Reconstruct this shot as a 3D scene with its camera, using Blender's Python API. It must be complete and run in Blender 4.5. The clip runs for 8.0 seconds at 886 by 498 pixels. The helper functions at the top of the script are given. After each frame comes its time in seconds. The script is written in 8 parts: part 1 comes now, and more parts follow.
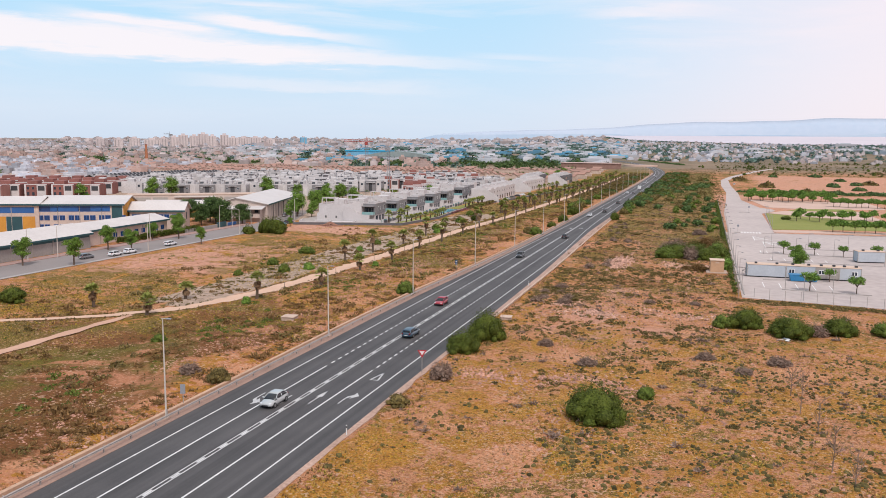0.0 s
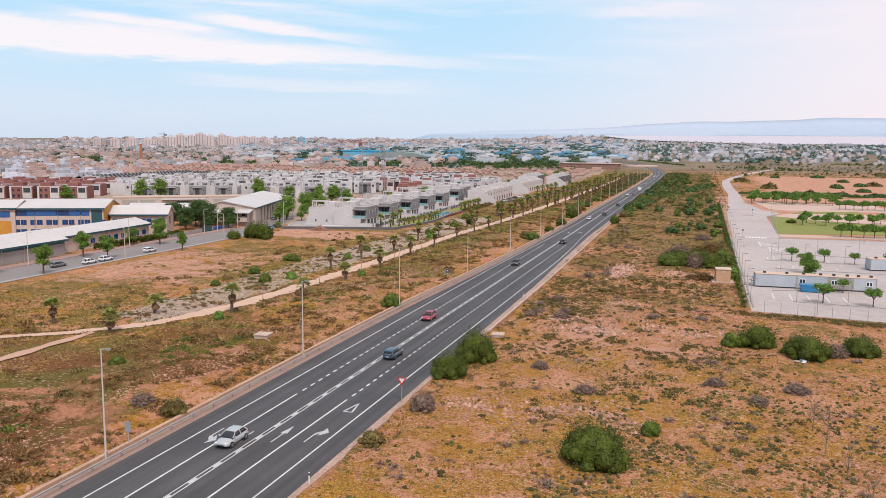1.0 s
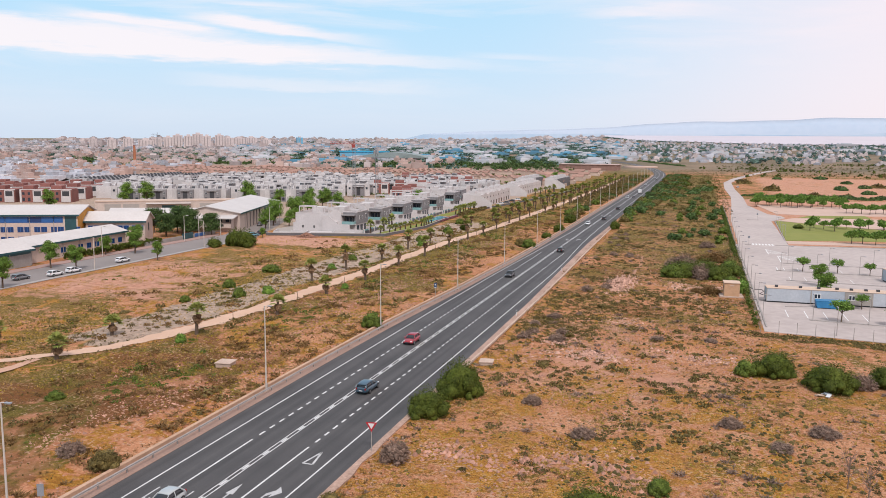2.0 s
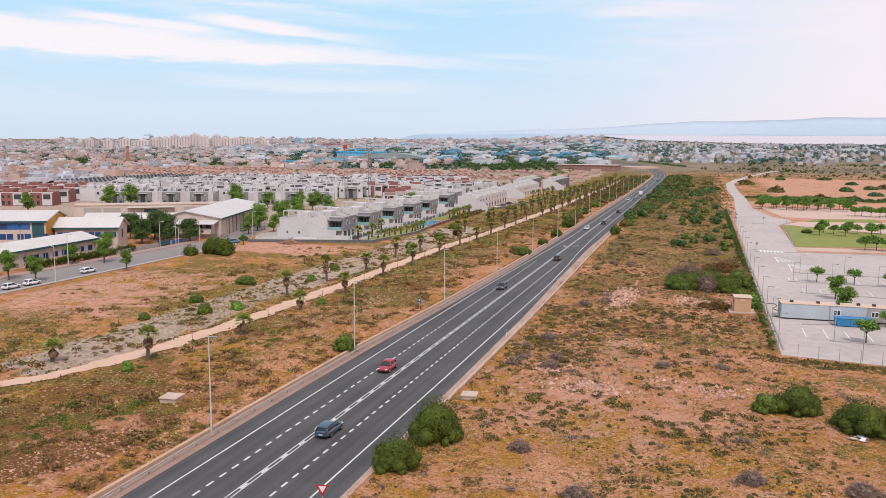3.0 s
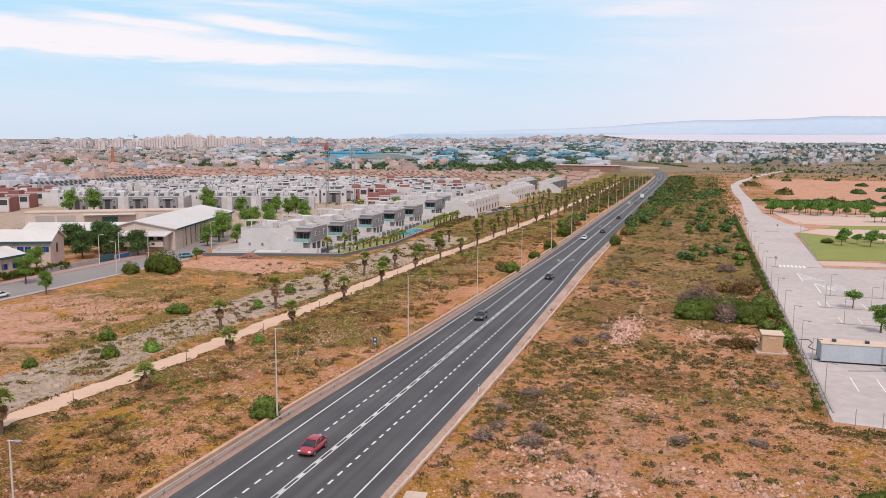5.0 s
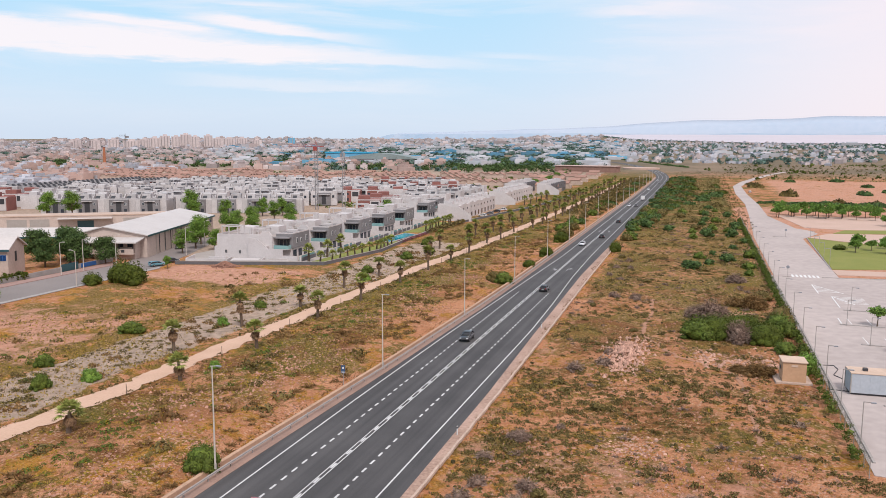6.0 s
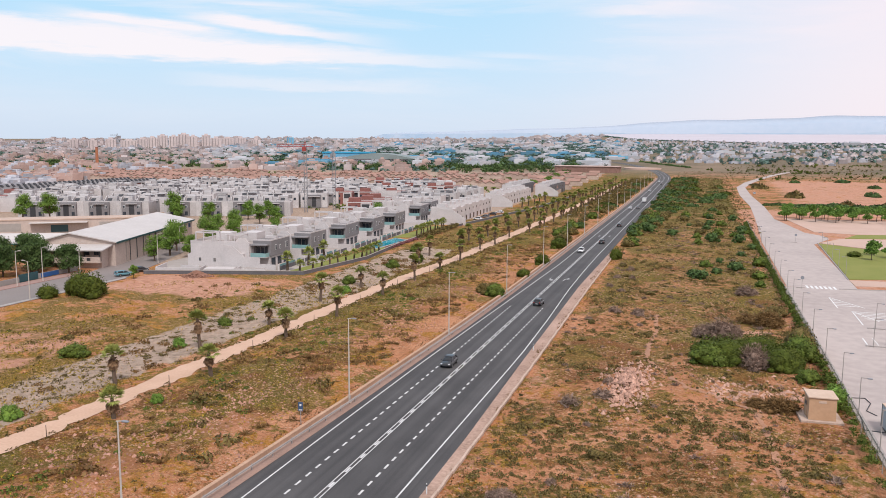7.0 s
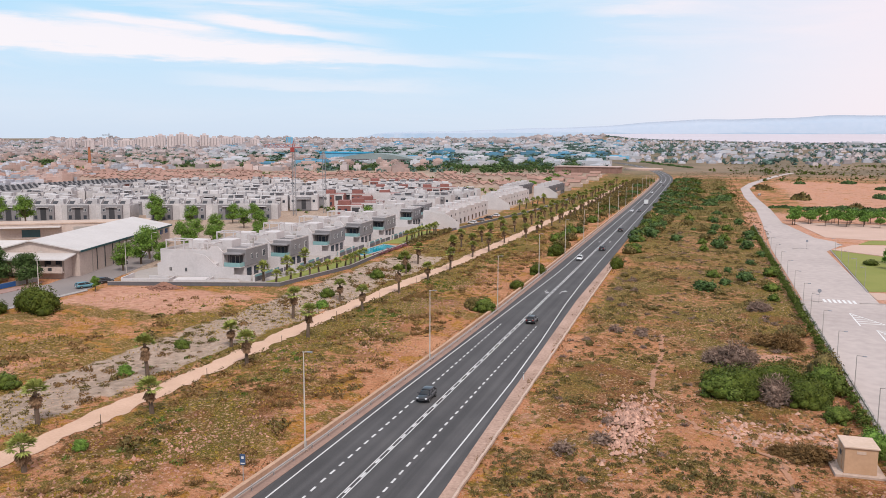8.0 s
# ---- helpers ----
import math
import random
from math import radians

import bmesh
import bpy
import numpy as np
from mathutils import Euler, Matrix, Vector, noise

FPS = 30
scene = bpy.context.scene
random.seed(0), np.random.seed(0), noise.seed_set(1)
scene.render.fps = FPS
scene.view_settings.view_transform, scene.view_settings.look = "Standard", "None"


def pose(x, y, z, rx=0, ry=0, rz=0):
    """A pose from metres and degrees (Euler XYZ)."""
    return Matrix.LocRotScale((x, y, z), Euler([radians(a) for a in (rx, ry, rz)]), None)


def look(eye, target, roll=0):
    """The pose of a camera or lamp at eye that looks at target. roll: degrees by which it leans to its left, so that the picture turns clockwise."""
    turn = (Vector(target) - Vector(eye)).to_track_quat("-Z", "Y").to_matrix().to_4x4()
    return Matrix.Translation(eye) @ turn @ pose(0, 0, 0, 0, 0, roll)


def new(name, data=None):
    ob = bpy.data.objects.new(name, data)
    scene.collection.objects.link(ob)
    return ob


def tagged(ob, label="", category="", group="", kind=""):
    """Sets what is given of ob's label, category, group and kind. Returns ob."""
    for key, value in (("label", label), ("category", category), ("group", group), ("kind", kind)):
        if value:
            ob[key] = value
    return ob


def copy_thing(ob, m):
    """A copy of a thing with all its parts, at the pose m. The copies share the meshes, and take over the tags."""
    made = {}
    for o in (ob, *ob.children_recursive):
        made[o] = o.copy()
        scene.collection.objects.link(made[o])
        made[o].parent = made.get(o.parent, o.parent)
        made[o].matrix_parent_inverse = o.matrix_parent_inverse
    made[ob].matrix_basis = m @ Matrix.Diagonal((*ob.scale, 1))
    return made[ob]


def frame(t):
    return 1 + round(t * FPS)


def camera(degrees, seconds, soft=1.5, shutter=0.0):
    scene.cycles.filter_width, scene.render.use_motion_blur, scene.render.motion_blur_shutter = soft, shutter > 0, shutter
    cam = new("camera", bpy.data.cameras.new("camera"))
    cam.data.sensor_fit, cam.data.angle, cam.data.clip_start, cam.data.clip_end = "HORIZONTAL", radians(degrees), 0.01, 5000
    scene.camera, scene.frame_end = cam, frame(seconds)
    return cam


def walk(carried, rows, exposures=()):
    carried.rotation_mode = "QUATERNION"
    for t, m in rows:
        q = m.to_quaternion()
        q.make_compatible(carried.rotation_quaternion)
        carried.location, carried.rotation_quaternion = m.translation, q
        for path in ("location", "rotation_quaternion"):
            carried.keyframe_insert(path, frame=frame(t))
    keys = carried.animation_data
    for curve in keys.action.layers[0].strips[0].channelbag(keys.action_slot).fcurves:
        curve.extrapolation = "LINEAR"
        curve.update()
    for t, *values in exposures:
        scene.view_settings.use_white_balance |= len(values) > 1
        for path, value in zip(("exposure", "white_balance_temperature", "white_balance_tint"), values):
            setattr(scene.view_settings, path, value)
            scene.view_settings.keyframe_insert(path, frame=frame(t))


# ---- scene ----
cam = camera(58.5, 8.0, soft=0.6)
# seconds, eye, a point ahead, roll; x across the road, y along it, the centre line at x = 0
PATH = [
    (0, (45.410, -1.410, 30.782), (14.5986, 92.8148, 17.7820), 0.5),
    (0.5, (44.769, 3.651, 31.115), (13.9579, 97.8759, 18.1150), 0.5),
    (1, (44.048, 9.558, 31.433), (13.2894, 103.8308, 18.3830), 0.5),
    (1.5, (43.230, 15.787, 31.976), (12.5208, 110.0570, 18.9260), 0.5),
    (3, (40.845, 37.325, 32.965), (10.1358, 131.5952, 19.9150), 0.4),
    (3.5, (40.099, 44.553, 33.104), (9.3398, 138.8254, 20.0540), 0.4),
    (4, (39.186, 52.341, 33.314), (8.4753, 146.5617, 20.2140), 0.4),
    (4.5, (38.409, 59.784, 33.443), (7.6999, 154.0542, 20.3430), 0.3),
    (6, (35.731, 82.972, 33.892), (5.1223, 177.2386, 20.7920), 0.3),
    (6.5, (35.027, 90.752, 33.889), (4.2678, 185.0246, 20.8390), 0.3),
    (7, (34.157, 98.632, 34.186), (3.4480, 192.9022, 21.0360), 0.3),
    (7.5, (33.358, 106.215, 34.345), (2.5994, 200.4878, 21.1950), 0.3),
    (8, (32.552, 114.210, 34.650), (1.7414, 208.4340, 21.4500), 0.3),
]
walk(cam, [(t, look(eye, target, roll)) for t, eye, target, roll in PATH])
scene.view_settings.exposure = 0.0

# ---- sky, sun ----
SUN_ELEVATION, SUN_AZIMUTH = radians(52), radians(150)
world = bpy.data.worlds.new("sky")
scene.world = world
world.use_nodes = True
wn, wl = world.node_tree.nodes, world.node_tree.links
wn.clear()


def wnode(kind, **values):
    n = wn.new(kind)
    for k, v in values.items():
        n.inputs[k].default_value = v
    return n


w_out, w_bg = wn.new("ShaderNodeOutputWorld"), wn.new("ShaderNodeBackground")
w_sky = wn.new("ShaderNodeTexSky")
w_sky.sky_type, w_sky.sun_disc = "NISHITA", False
w_sky.sun_elevation, w_sky.sun_rotation = SUN_ELEVATION, SUN_AZIMUTH
w_sky.air_density, w_sky.dust_density = 1.2, 1.5
w_dir = wn.new("ShaderNodeTexCoord")
w_split = wn.new("ShaderNodeSeparateXYZ")
wl.new(w_dir.outputs["Generated"], w_split.inputs[0])
# thin veil of high cloud: pale near the horizon, light blue above
w_grad = wn.new("ShaderNodeValToRGB")
for pos, col in ((0.0, (0.67, 0.775, 0.93)), (0.035, (0.68, 0.80, 0.96)), (0.11, (0.555, 0.79, 1.0)), (0.2, (0.46, 0.765, 1.0)), (0.45, (0.36, 0.62, 0.92)), (1.0, (0.28, 0.50, 0.85))):
    e = w_grad.color_ramp.elements.new(pos)
    e.color = (*col, 1)
w_grad.color_ramp.elements.remove(w_grad.color_ramp.elements[0])
wl.new(w_split.outputs["Z"], w_grad.inputs[0])
# streaked clouds: noise drawn out along the horizon
w_map = wn.new("ShaderNodeMapping")
w_map.inputs["Scale"].default_value = (2.0, 2.0, 15)
w_map.inputs["Location"].default_value = (0.35, 0.2, 0.9)
wl.new(w_dir.outputs["Generated"], w_map.inputs[0])
w_noise = wnode("ShaderNodeTexNoise", Scale=1.6, Detail=9.0, Roughness=0.62, Distortion=0.5)
wl.new(w_map.outputs[0], w_noise.inputs["Vector"])
w_ramp = wn.new("ShaderNodeMapRange")
for k, v in (("From Min", 0.47), ("From Max", 0.68)):
    w_ramp.inputs[k].default_value = v
wl.new(w_noise.outputs[0], w_ramp.inputs[0])
w_clouds = wn.new("ShaderNodeMixRGB")
w_clouds.inputs[2].default_value = (1.0, 0.93, 0.97, 1)
# the streaks thin out towards the horizon
w_low = wn.new("ShaderNodeMapRange")
for k, v in (("From Min", 0.05), ("From Max", 0.13), ("To Min", 0.15), ("To Max", 0.9)):
    w_low.inputs[k].default_value = v
wl.new(w_split.outputs["Z"], w_low.inputs[0])
w_fade = wn.new("ShaderNodeMath")
w_fade.operation = "MULTIPLY"
wl.new(w_ramp.outputs[0], w_fade.inputs[0])
wl.new(w_low.outputs[0], w_fade.inputs[1])


def wmath(op, a, b=0.0, c=0.0):
    n = wn.new("ShaderNodeMath")
    n.operation = op
    for i, v in enumerate((a, b, c)):
        if isinstance(v, (int, float)):
            n.inputs[i].default_value = v
        else:
            wl.new(v, n.inputs[i])
    return n.outputs[0]


def wspan(v, lo, hi, a=0.0, b=1.0):
    n = wn.new("ShaderNodeMapRange")
    n.interpolation_type = "SMOOTHSTEP"
    for k, x in (("From Min", lo), ("From Max", hi), ("To Min", a), ("To Max", b)):
        n.inputs[k].default_value = x
    wl.new(v, n.inputs[0])
    return n.outputs[0]


# the sky's left-to-right: across the road
w_across = wn.new("ShaderNodeVectorMath")
w_across.operation = "DOT_PRODUCT"
w_across.inputs[1].default_value = (0.9504, 0.3111, 0)
wl.new(w_dir.outputs["Generated"], w_across.inputs[0])
w_u, w_z = w_across.outputs["Value"], w_split.outputs["Z"]
w_frayed = wnode("ShaderNodeTexNoise", Scale=5.0, Detail=8.0, Roughness=0.65)
wl.new(w_map.outputs[0], w_frayed.inputs["Vector"])


def streak(u0, z0, u1, z1, half, strength):
    """One long bank of high cloud between two points of the sky, frayed by noise, flat below and soft above."""
    line = wmath("MULTIPLY_ADD", w_u, (z1 - z0) / (u1 - u0), z0 - u0 * (z1 - z0) / (u1 - u0))
    off = wmath("ADD", wmath("SUBTRACT", w_z, line), wmath("MULTIPLY", wmath("SUBTRACT", w_frayed.outputs[0], 0.5), half * 2.2))
    body = wmath("MULTIPLY", wspan(off, -half, -half * 0.35), wspan(off, half * 1.2, half * 0.1))
    ends = wmath("MULTIPLY", wspan(w_u, u0 - 0.05, u0 + 0.06), wspan(w_u, u1 + 0.03, u1 - 0.14))
    return wmath("MULTIPLY", wmath("MULTIPLY", body, ends), strength)


w_sum = wmath("MULTIPLY", w_fade.outputs[0], 0.55)
for bank in ((-0.70, 0.114, -0.03, 0.103, 0.015, 0.85), (-0.62, 0.130, -0.18, 0.116, 0.018, 0.9), (-0.42, 0.143, -0.24, 0.130, 0.007, 0.8), (-0.28, 0.145, -0.06, 0.121, 0.008, 0.95),
             (-0.10, 0.105, 0.10, 0.096, 0.012, 0.45), (-0.30, 0.075, 0.02, 0.066, 0.010, 0.35), (0.18, 0.158, 0.33, 0.158, 0.010, 0.7), (0.05, 0.110, 0.17, 0.104, 0.005, 0.5), (-0.27, 0.164, -0.18, 0.163, 0.004, 0.7)):
    w_sum = wmath("ADD", w_sum, streak(*bank))
wl.new(wmath("MINIMUM", w_sum, 0.95), w_clouds.inputs[0])
wl.new(w_grad.outputs[0], w_clouds.inputs[1])
# the brighter, rosier veil towards the west
w_west = wn.new("ShaderNodeMapRange")
for k, v in (("From Min", -0.30), ("From Max", 0.30)):
    w_west.inputs[k].default_value = v
w_west.interpolation_type = "SMOOTHSTEP"
wl.new(w_split.outputs["X"], w_west.inputs[0])
w_veil = wn.new("ShaderNodeMixRGB")
w_veil.inputs[2].default_value = (1.0, 0.875, 0.93, 1)
w_vm = wn.new("ShaderNodeMath")
w_vm.operation = "MULTIPLY"
w_vm.inputs[1].default_value = 0.95
wl.new(w_west.outputs[0], w_vm.inputs[0])
wl.new(w_vm.outputs[0], w_veil.inputs[0])
wl.new(w_clouds.outputs[0], w_veil.inputs[1])
w_mix = wn.new("ShaderNodeMixRGB")
w_mix.inputs[0].default_value = 0.9
w_scale = wn.new("ShaderNodeMixRGB")
w_scale.blend_type = "MULTIPLY"
w_scale.inputs[0].default_value = 1.0
w_scale.inputs[2].default_value = (0.1, 0.1, 0.1, 1)
wl.new(w_sky.outputs[0], w_scale.inputs[1])
wl.new(w_scale.outputs[0], w_mix.inputs[1])
wl.new(w_veil.outputs[0], w_mix.inputs[2])
wl.new(w_mix.outputs[0], w_bg.inputs[0])
w_bg.inputs[1].default_value = 1.03
wl.new(w_bg.outputs[0], w_out.inputs[0])

sun = new("sun", bpy.data.lights.new("sun", "SUN"))
sun.data.energy, sun.data.angle, sun.data.color = 2.78, radians(12), (1.0, 0.96, 0.93)
sun.matrix_world = look((0, 0, 0), (-math.sin(SUN_AZIMUTH) * math.cos(SUN_ELEVATION), -math.cos(SUN_AZIMUTH) * math.cos(SUN_ELEVATION), -math.sin(SUN_ELEVATION)))


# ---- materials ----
TONE = 0.86  # shade put into the colours: every base colour darkened alike against the sun


def material(name, base, other=None, fine=6.0, broad=0.25, rough=0.8, metal=0.0, bump=0.15, vary=0.12, island=0.0, objects=0.0, depth=0.05):
    """A surface in two colours, mixed by grain and by broad stains at world size; island, objects: how far pieces differ."""
    m = bpy.data.materials.new(name)
    m.use_nodes = True
    n, l = m.node_tree.nodes, m.node_tree.links
    p = n["Principled BSDF"]
    p.inputs["Roughness"].default_value, p.inputs["Metallic"].default_value = rough, metal
    geo = n.new("ShaderNodeNewGeometry")
    a, b = n.new("ShaderNodeTexNoise"), n.new("ShaderNodeTexNoise")
    for t, s in ((a, fine), (b, broad)):
        t.inputs["Scale"].default_value, t.inputs["Detail"].default_value = s, 4.0
        l.new(geo.outputs["Position"], t.inputs["Vector"])
    other = other or tuple(c * (1 - 2.2 * vary) for c in base)
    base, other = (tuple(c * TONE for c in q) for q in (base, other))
    add = n.new("ShaderNodeMath")
    add.operation = "ADD"
    l.new(a.outputs[0], add.inputs[0])
    l.new(b.outputs[0], add.inputs[1])
    ran = n.new("ShaderNodeMapRange")
    ran.inputs["From Min"].default_value, ran.inputs["From Max"].default_value = 0.72, 1.28
    l.new(add.outputs[0], ran.inputs[0])
    mix = n.new("ShaderNodeMixRGB")
    mix.inputs[1].default_value, mix.inputs[2].default_value = (*base, 1), (*other, 1)
    l.new(ran.outputs[0], mix.inputs[0])
    out = mix.outputs[0]
    for amount, node, socket in ((island, geo, "Random Per Island"), (objects, None, "Random")):
        if amount:
            node = node or n.new("ShaderNodeObjectInfo")
            hsv = n.new("ShaderNodeHueSaturation")
            r = n.new("ShaderNodeMapRange")
            r.inputs["To Min"].default_value, r.inputs["To Max"].default_value = 1 - amount, 1 + amount
            l.new(node.outputs[socket], r.inputs[0])
            l.new(r.outputs[0], hsv.inputs["Value"])
            l.new(out, hsv.inputs["Color"])
            out = hsv.outputs[0]
    l.new(out, p.inputs["Base Color"])
    if bump:
        bp = n.new("ShaderNodeBump")
        bp.inputs["Strength"].default_value, bp.inputs["Distance"].default_value = bump, depth
        l.new(a.outputs[0], bp.inputs["Height"])
        l.new(bp.outputs[0], p.inputs["Normal"])
    return m


def ground_material():
    """Dry ground: red soil, straw, low green growth and bleached stones, with zones laid down as weights on the sheet."""
    m = bpy.data.materials.new("dry_ground")
    m.use_nodes = True
    n, l = m.node_tree.nodes, m.node_tree.links
    p = n["Principled BSDF"]
    p.inputs["Roughness"].default_value = 0.95
    p.inputs["Specular IOR Level"].default_value = 0.1
    geo = n.new("ShaderNodeNewGeometry")

    def tex(scale, detail=5.0, rough=0.55, distort=0.0):
        t = n.new("ShaderNodeTexNoise")
        t.inputs["Scale"].default_value, t.inputs["Detail"].default_value = scale, detail
        t.inputs["Roughness"].default_value, t.inputs["Distortion"].default_value = rough, distort
        l.new(geo.outputs["Position"], t.inputs["Vector"])
        return t.outputs[0]

    def span(v, lo, hi, to0=0.0, to1=1.0):
        r = n.new("ShaderNodeMapRange")
        for k, x in (("From Min", lo), ("From Max", hi), ("To Min", to0), ("To Max", to1)):
            r.inputs[k].default_value = x
        l.new(v, r.inputs[0])
        return r.outputs[0]

    def calc(op, a, b):
        c = n.new("ShaderNodeMath")
        c.operation = op
        for i, v in enumerate((a, b)):
            if isinstance(v, float):
                c.inputs[i].default_value = v
            else:
                l.new(v, c.inputs[i])
        return c.outputs[0]

    def mixed(f, a, b):
        x = n.new("ShaderNodeMixRGB")
        l.new(f, x.inputs[0])
        for i, v in ((1, a), (2, b)):
            if isinstance(v, tuple):
                x.inputs[i].default_value = (*v, 1)
            else:
                l.new(v, x.inputs[i])
        return x.outputs[0]

    def zone(name):
        a = n.new("ShaderNodeAttribute")
        a.attribute_name = name
        return a.outputs["Fac"]

    big, mid, small, tiny = tex(0.035, 4), tex(0.16, 6, 0.6), tex(0.7, 6, 0.65), tex(3.2, 5, 0.7)
    field, wide = tex(0.11, 5, 0.62, 0.8), tex(0.05, 4, 0.55, 0.6)
    # red earth, paler where it is trodden or stony
    soil = mixed(span(mid, 0.36, 0.64), (0.54, 0.255, 0.145), (0.36, 0.15, 0.085))
    soil = mixed(span(tiny, 0.47, 0.66), soil, (0.66, 0.37, 0.235))
    soil = mixed(span(field, 0.52, 0.62), soil, mixed(span(tiny, 0.4, 0.62), (0.58, 0.285, 0.16), (0.70, 0.41, 0.27)))
    # mustard-coloured dry cover in drifts
    straw = mixed(span(small, 0.38, 0.62), (0.50, 0.255, 0.045), (0.33, 0.155, 0.035))
    straw = mixed(span(tiny, 0.5, 0.64), straw, (0.60, 0.36, 0.085))
    green = mixed(span(tiny, 0.36, 0.62), (0.09, 0.082, 0.02), (0.25, 0.195, 0.04))
    cover = calc("ADD", calc("ADD", span(field, 0.40, 0.60, 0.4, -0.4), span(small, 0.40, 0.60, -0.3, 0.3)), zone("straw"))
    col = mixed(span(cover, 0.38, 0.60), soil, straw)
    g = calc("ADD", calc("ADD", calc("ADD", span(big, 0.41, 0.59, -0.28, 0.28), span(mid, 0.40, 0.60, -0.28, 0.28)), span(small, 0.38, 0.62, -0.24, 0.24)), zone("green"))
    col = mixed(span(g, 0.44, 0.66), col, green)
    # dry brown growth and olive growth lie in soft drifts
    br = calc("ADD", zone("brush"), calc("ADD", span(wide, 0.42, 0.58, -0.3, 0.3), span(small, 0.35, 0.65, -0.25, 0.25)))
    brown = mixed(span(tiny, 0.34, 0.66), (0.27, 0.125, 0.052), (0.125, 0.057, 0.026))
    olive = mixed(span(tiny, 0.34, 0.66), (0.20, 0.172, 0.036), (0.085, 0.088, 0.02))
    col = mixed(span(br, 0.34, 0.66), col, mixed(span(calc("ADD", tex(0.07, 5, 0.6, 0.7), zone("lush")), 0.45, 0.57), brown, olive))
    speck = calc("MULTIPLY", span(tex(1.9, 3, 0.6), 0.54, 0.60), span(mid, 0.4, 0.6, 0.25, 1.0))
    col = mixed(calc("MULTIPLY", speck, 0.8), col, mixed(span(big, 0.4, 0.6), (0.10, 0.085, 0.025), (0.16, 0.095, 0.052)))
    bloom = calc("MULTIPLY", span(tex(2.3, 6, 0.75), 0.515, 0.575), calc("MULTIPLY", zone("bloom"), span(field, 0.40, 0.56, 1.0, 0.1)))
    col = mixed(calc("MULTIPLY", bloom, 0.85), col, mixed(span(tiny, 0.42, 0.58), (0.56, 0.36, 0.03), (0.27, 0.19, 0.026)))
    litter = calc("MULTIPLY", span(tex(3.6, 6, 0.8), 0.53, 0.59), zone("bloom"))
    col = mixed(calc("MULTIPLY", litter, 0.85), col, (0.115, 0.062, 0.028))
    # loose pale pebbles among the growth
    pebble = calc("MULTIPLY", span(tex(5.2, 3, 0.7), 0.545, 0.60), calc("MULTIPLY", zone("bloom"), span(mid, 0.38, 0.55, 0.35, 1.0)))
    col = mixed(calc("MULTIPLY", pebble, 0.8), col, mixed(span(small, 0.4, 0.6), (0.80, 0.50, 0.33), (0.66, 0.36, 0.21)))
    # bare earth between the brush
    bare = calc("MULTIPLY", span(calc("SUBTRACT", tex(0.075, 5, 0.6, 0.6), zone("lush")), 0.56, 0.63), zone("brush"))
    col = mixed(calc("MULTIPLY", bare, 0.85), col, mixed(span(tiny, 0.38, 0.62), (0.42, 0.185, 0.105), (0.58, 0.31, 0.20)))
    gravel = mixed(span(small, 0.35, 0.65), (0.56, 0.475, 0.42), (0.33, 0.275, 0.235))
    gv = calc("ADD", zone("gravel"), span(mid, 0.35, 0.65, -0.22, 0.22))
    col = mixed(span(gv, 0.42, 0.6), col, gravel)
    sand = mixed(span(small, 0.38, 0.62), mixed(span(mid, 0.4, 0.6), (0.72, 0.475, 0.39), (0.63, 0.365, 0.275)), (0.48, 0.27, 0.20))
    sv = calc("ADD", zone("sand"), span(mid, 0.35, 0.65, -0.25, 0.25))
    col = mixed(span(sv, 0.4, 0.62), col, sand)
    stone = calc("MULTIPLY", span(tex(2.3, 2, 0.4), 0.60, 0.64), span(tex(0.09, 3), 0.38, 0.55))
    col = mixed(calc("MULTIPLY", stone, 0.7), col, (0.62, 0.44, 0.35))
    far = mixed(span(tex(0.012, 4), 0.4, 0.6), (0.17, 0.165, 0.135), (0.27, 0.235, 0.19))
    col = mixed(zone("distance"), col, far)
    # the same darkening for the ground, cut further in green and blue
    tone_down = n.new("ShaderNodeMixRGB")
    tone_down.blend_type = "MULTIPLY"
    tone_down.inputs[0].default_value, tone_down.inputs[2].default_value = 1.0, (TONE * 0.94, TONE * 0.84, TONE * 0.745, 1)
    l.new(col, tone_down.inputs[1])
    l.new(tone_down.outputs[0], p.inputs["Base Color"])
    bp = n.new("ShaderNodeBump")
    bp.inputs["Strength"].default_value, bp.inputs["Distance"].default_value = 0.9, 0.3
    l.new(calc("ADD", small, tiny), bp.inputs["Height"])
    l.new(bp.outputs[0], p.inputs["Normal"])
    return m


GROUND = ground_material()
ASPHALT = material("asphalt", (0.086, 0.08, 0.079), (0.054, 0.05, 0.05), fine=9, broad=0.12, rough=0.85, bump=0.1, depth=0.01)


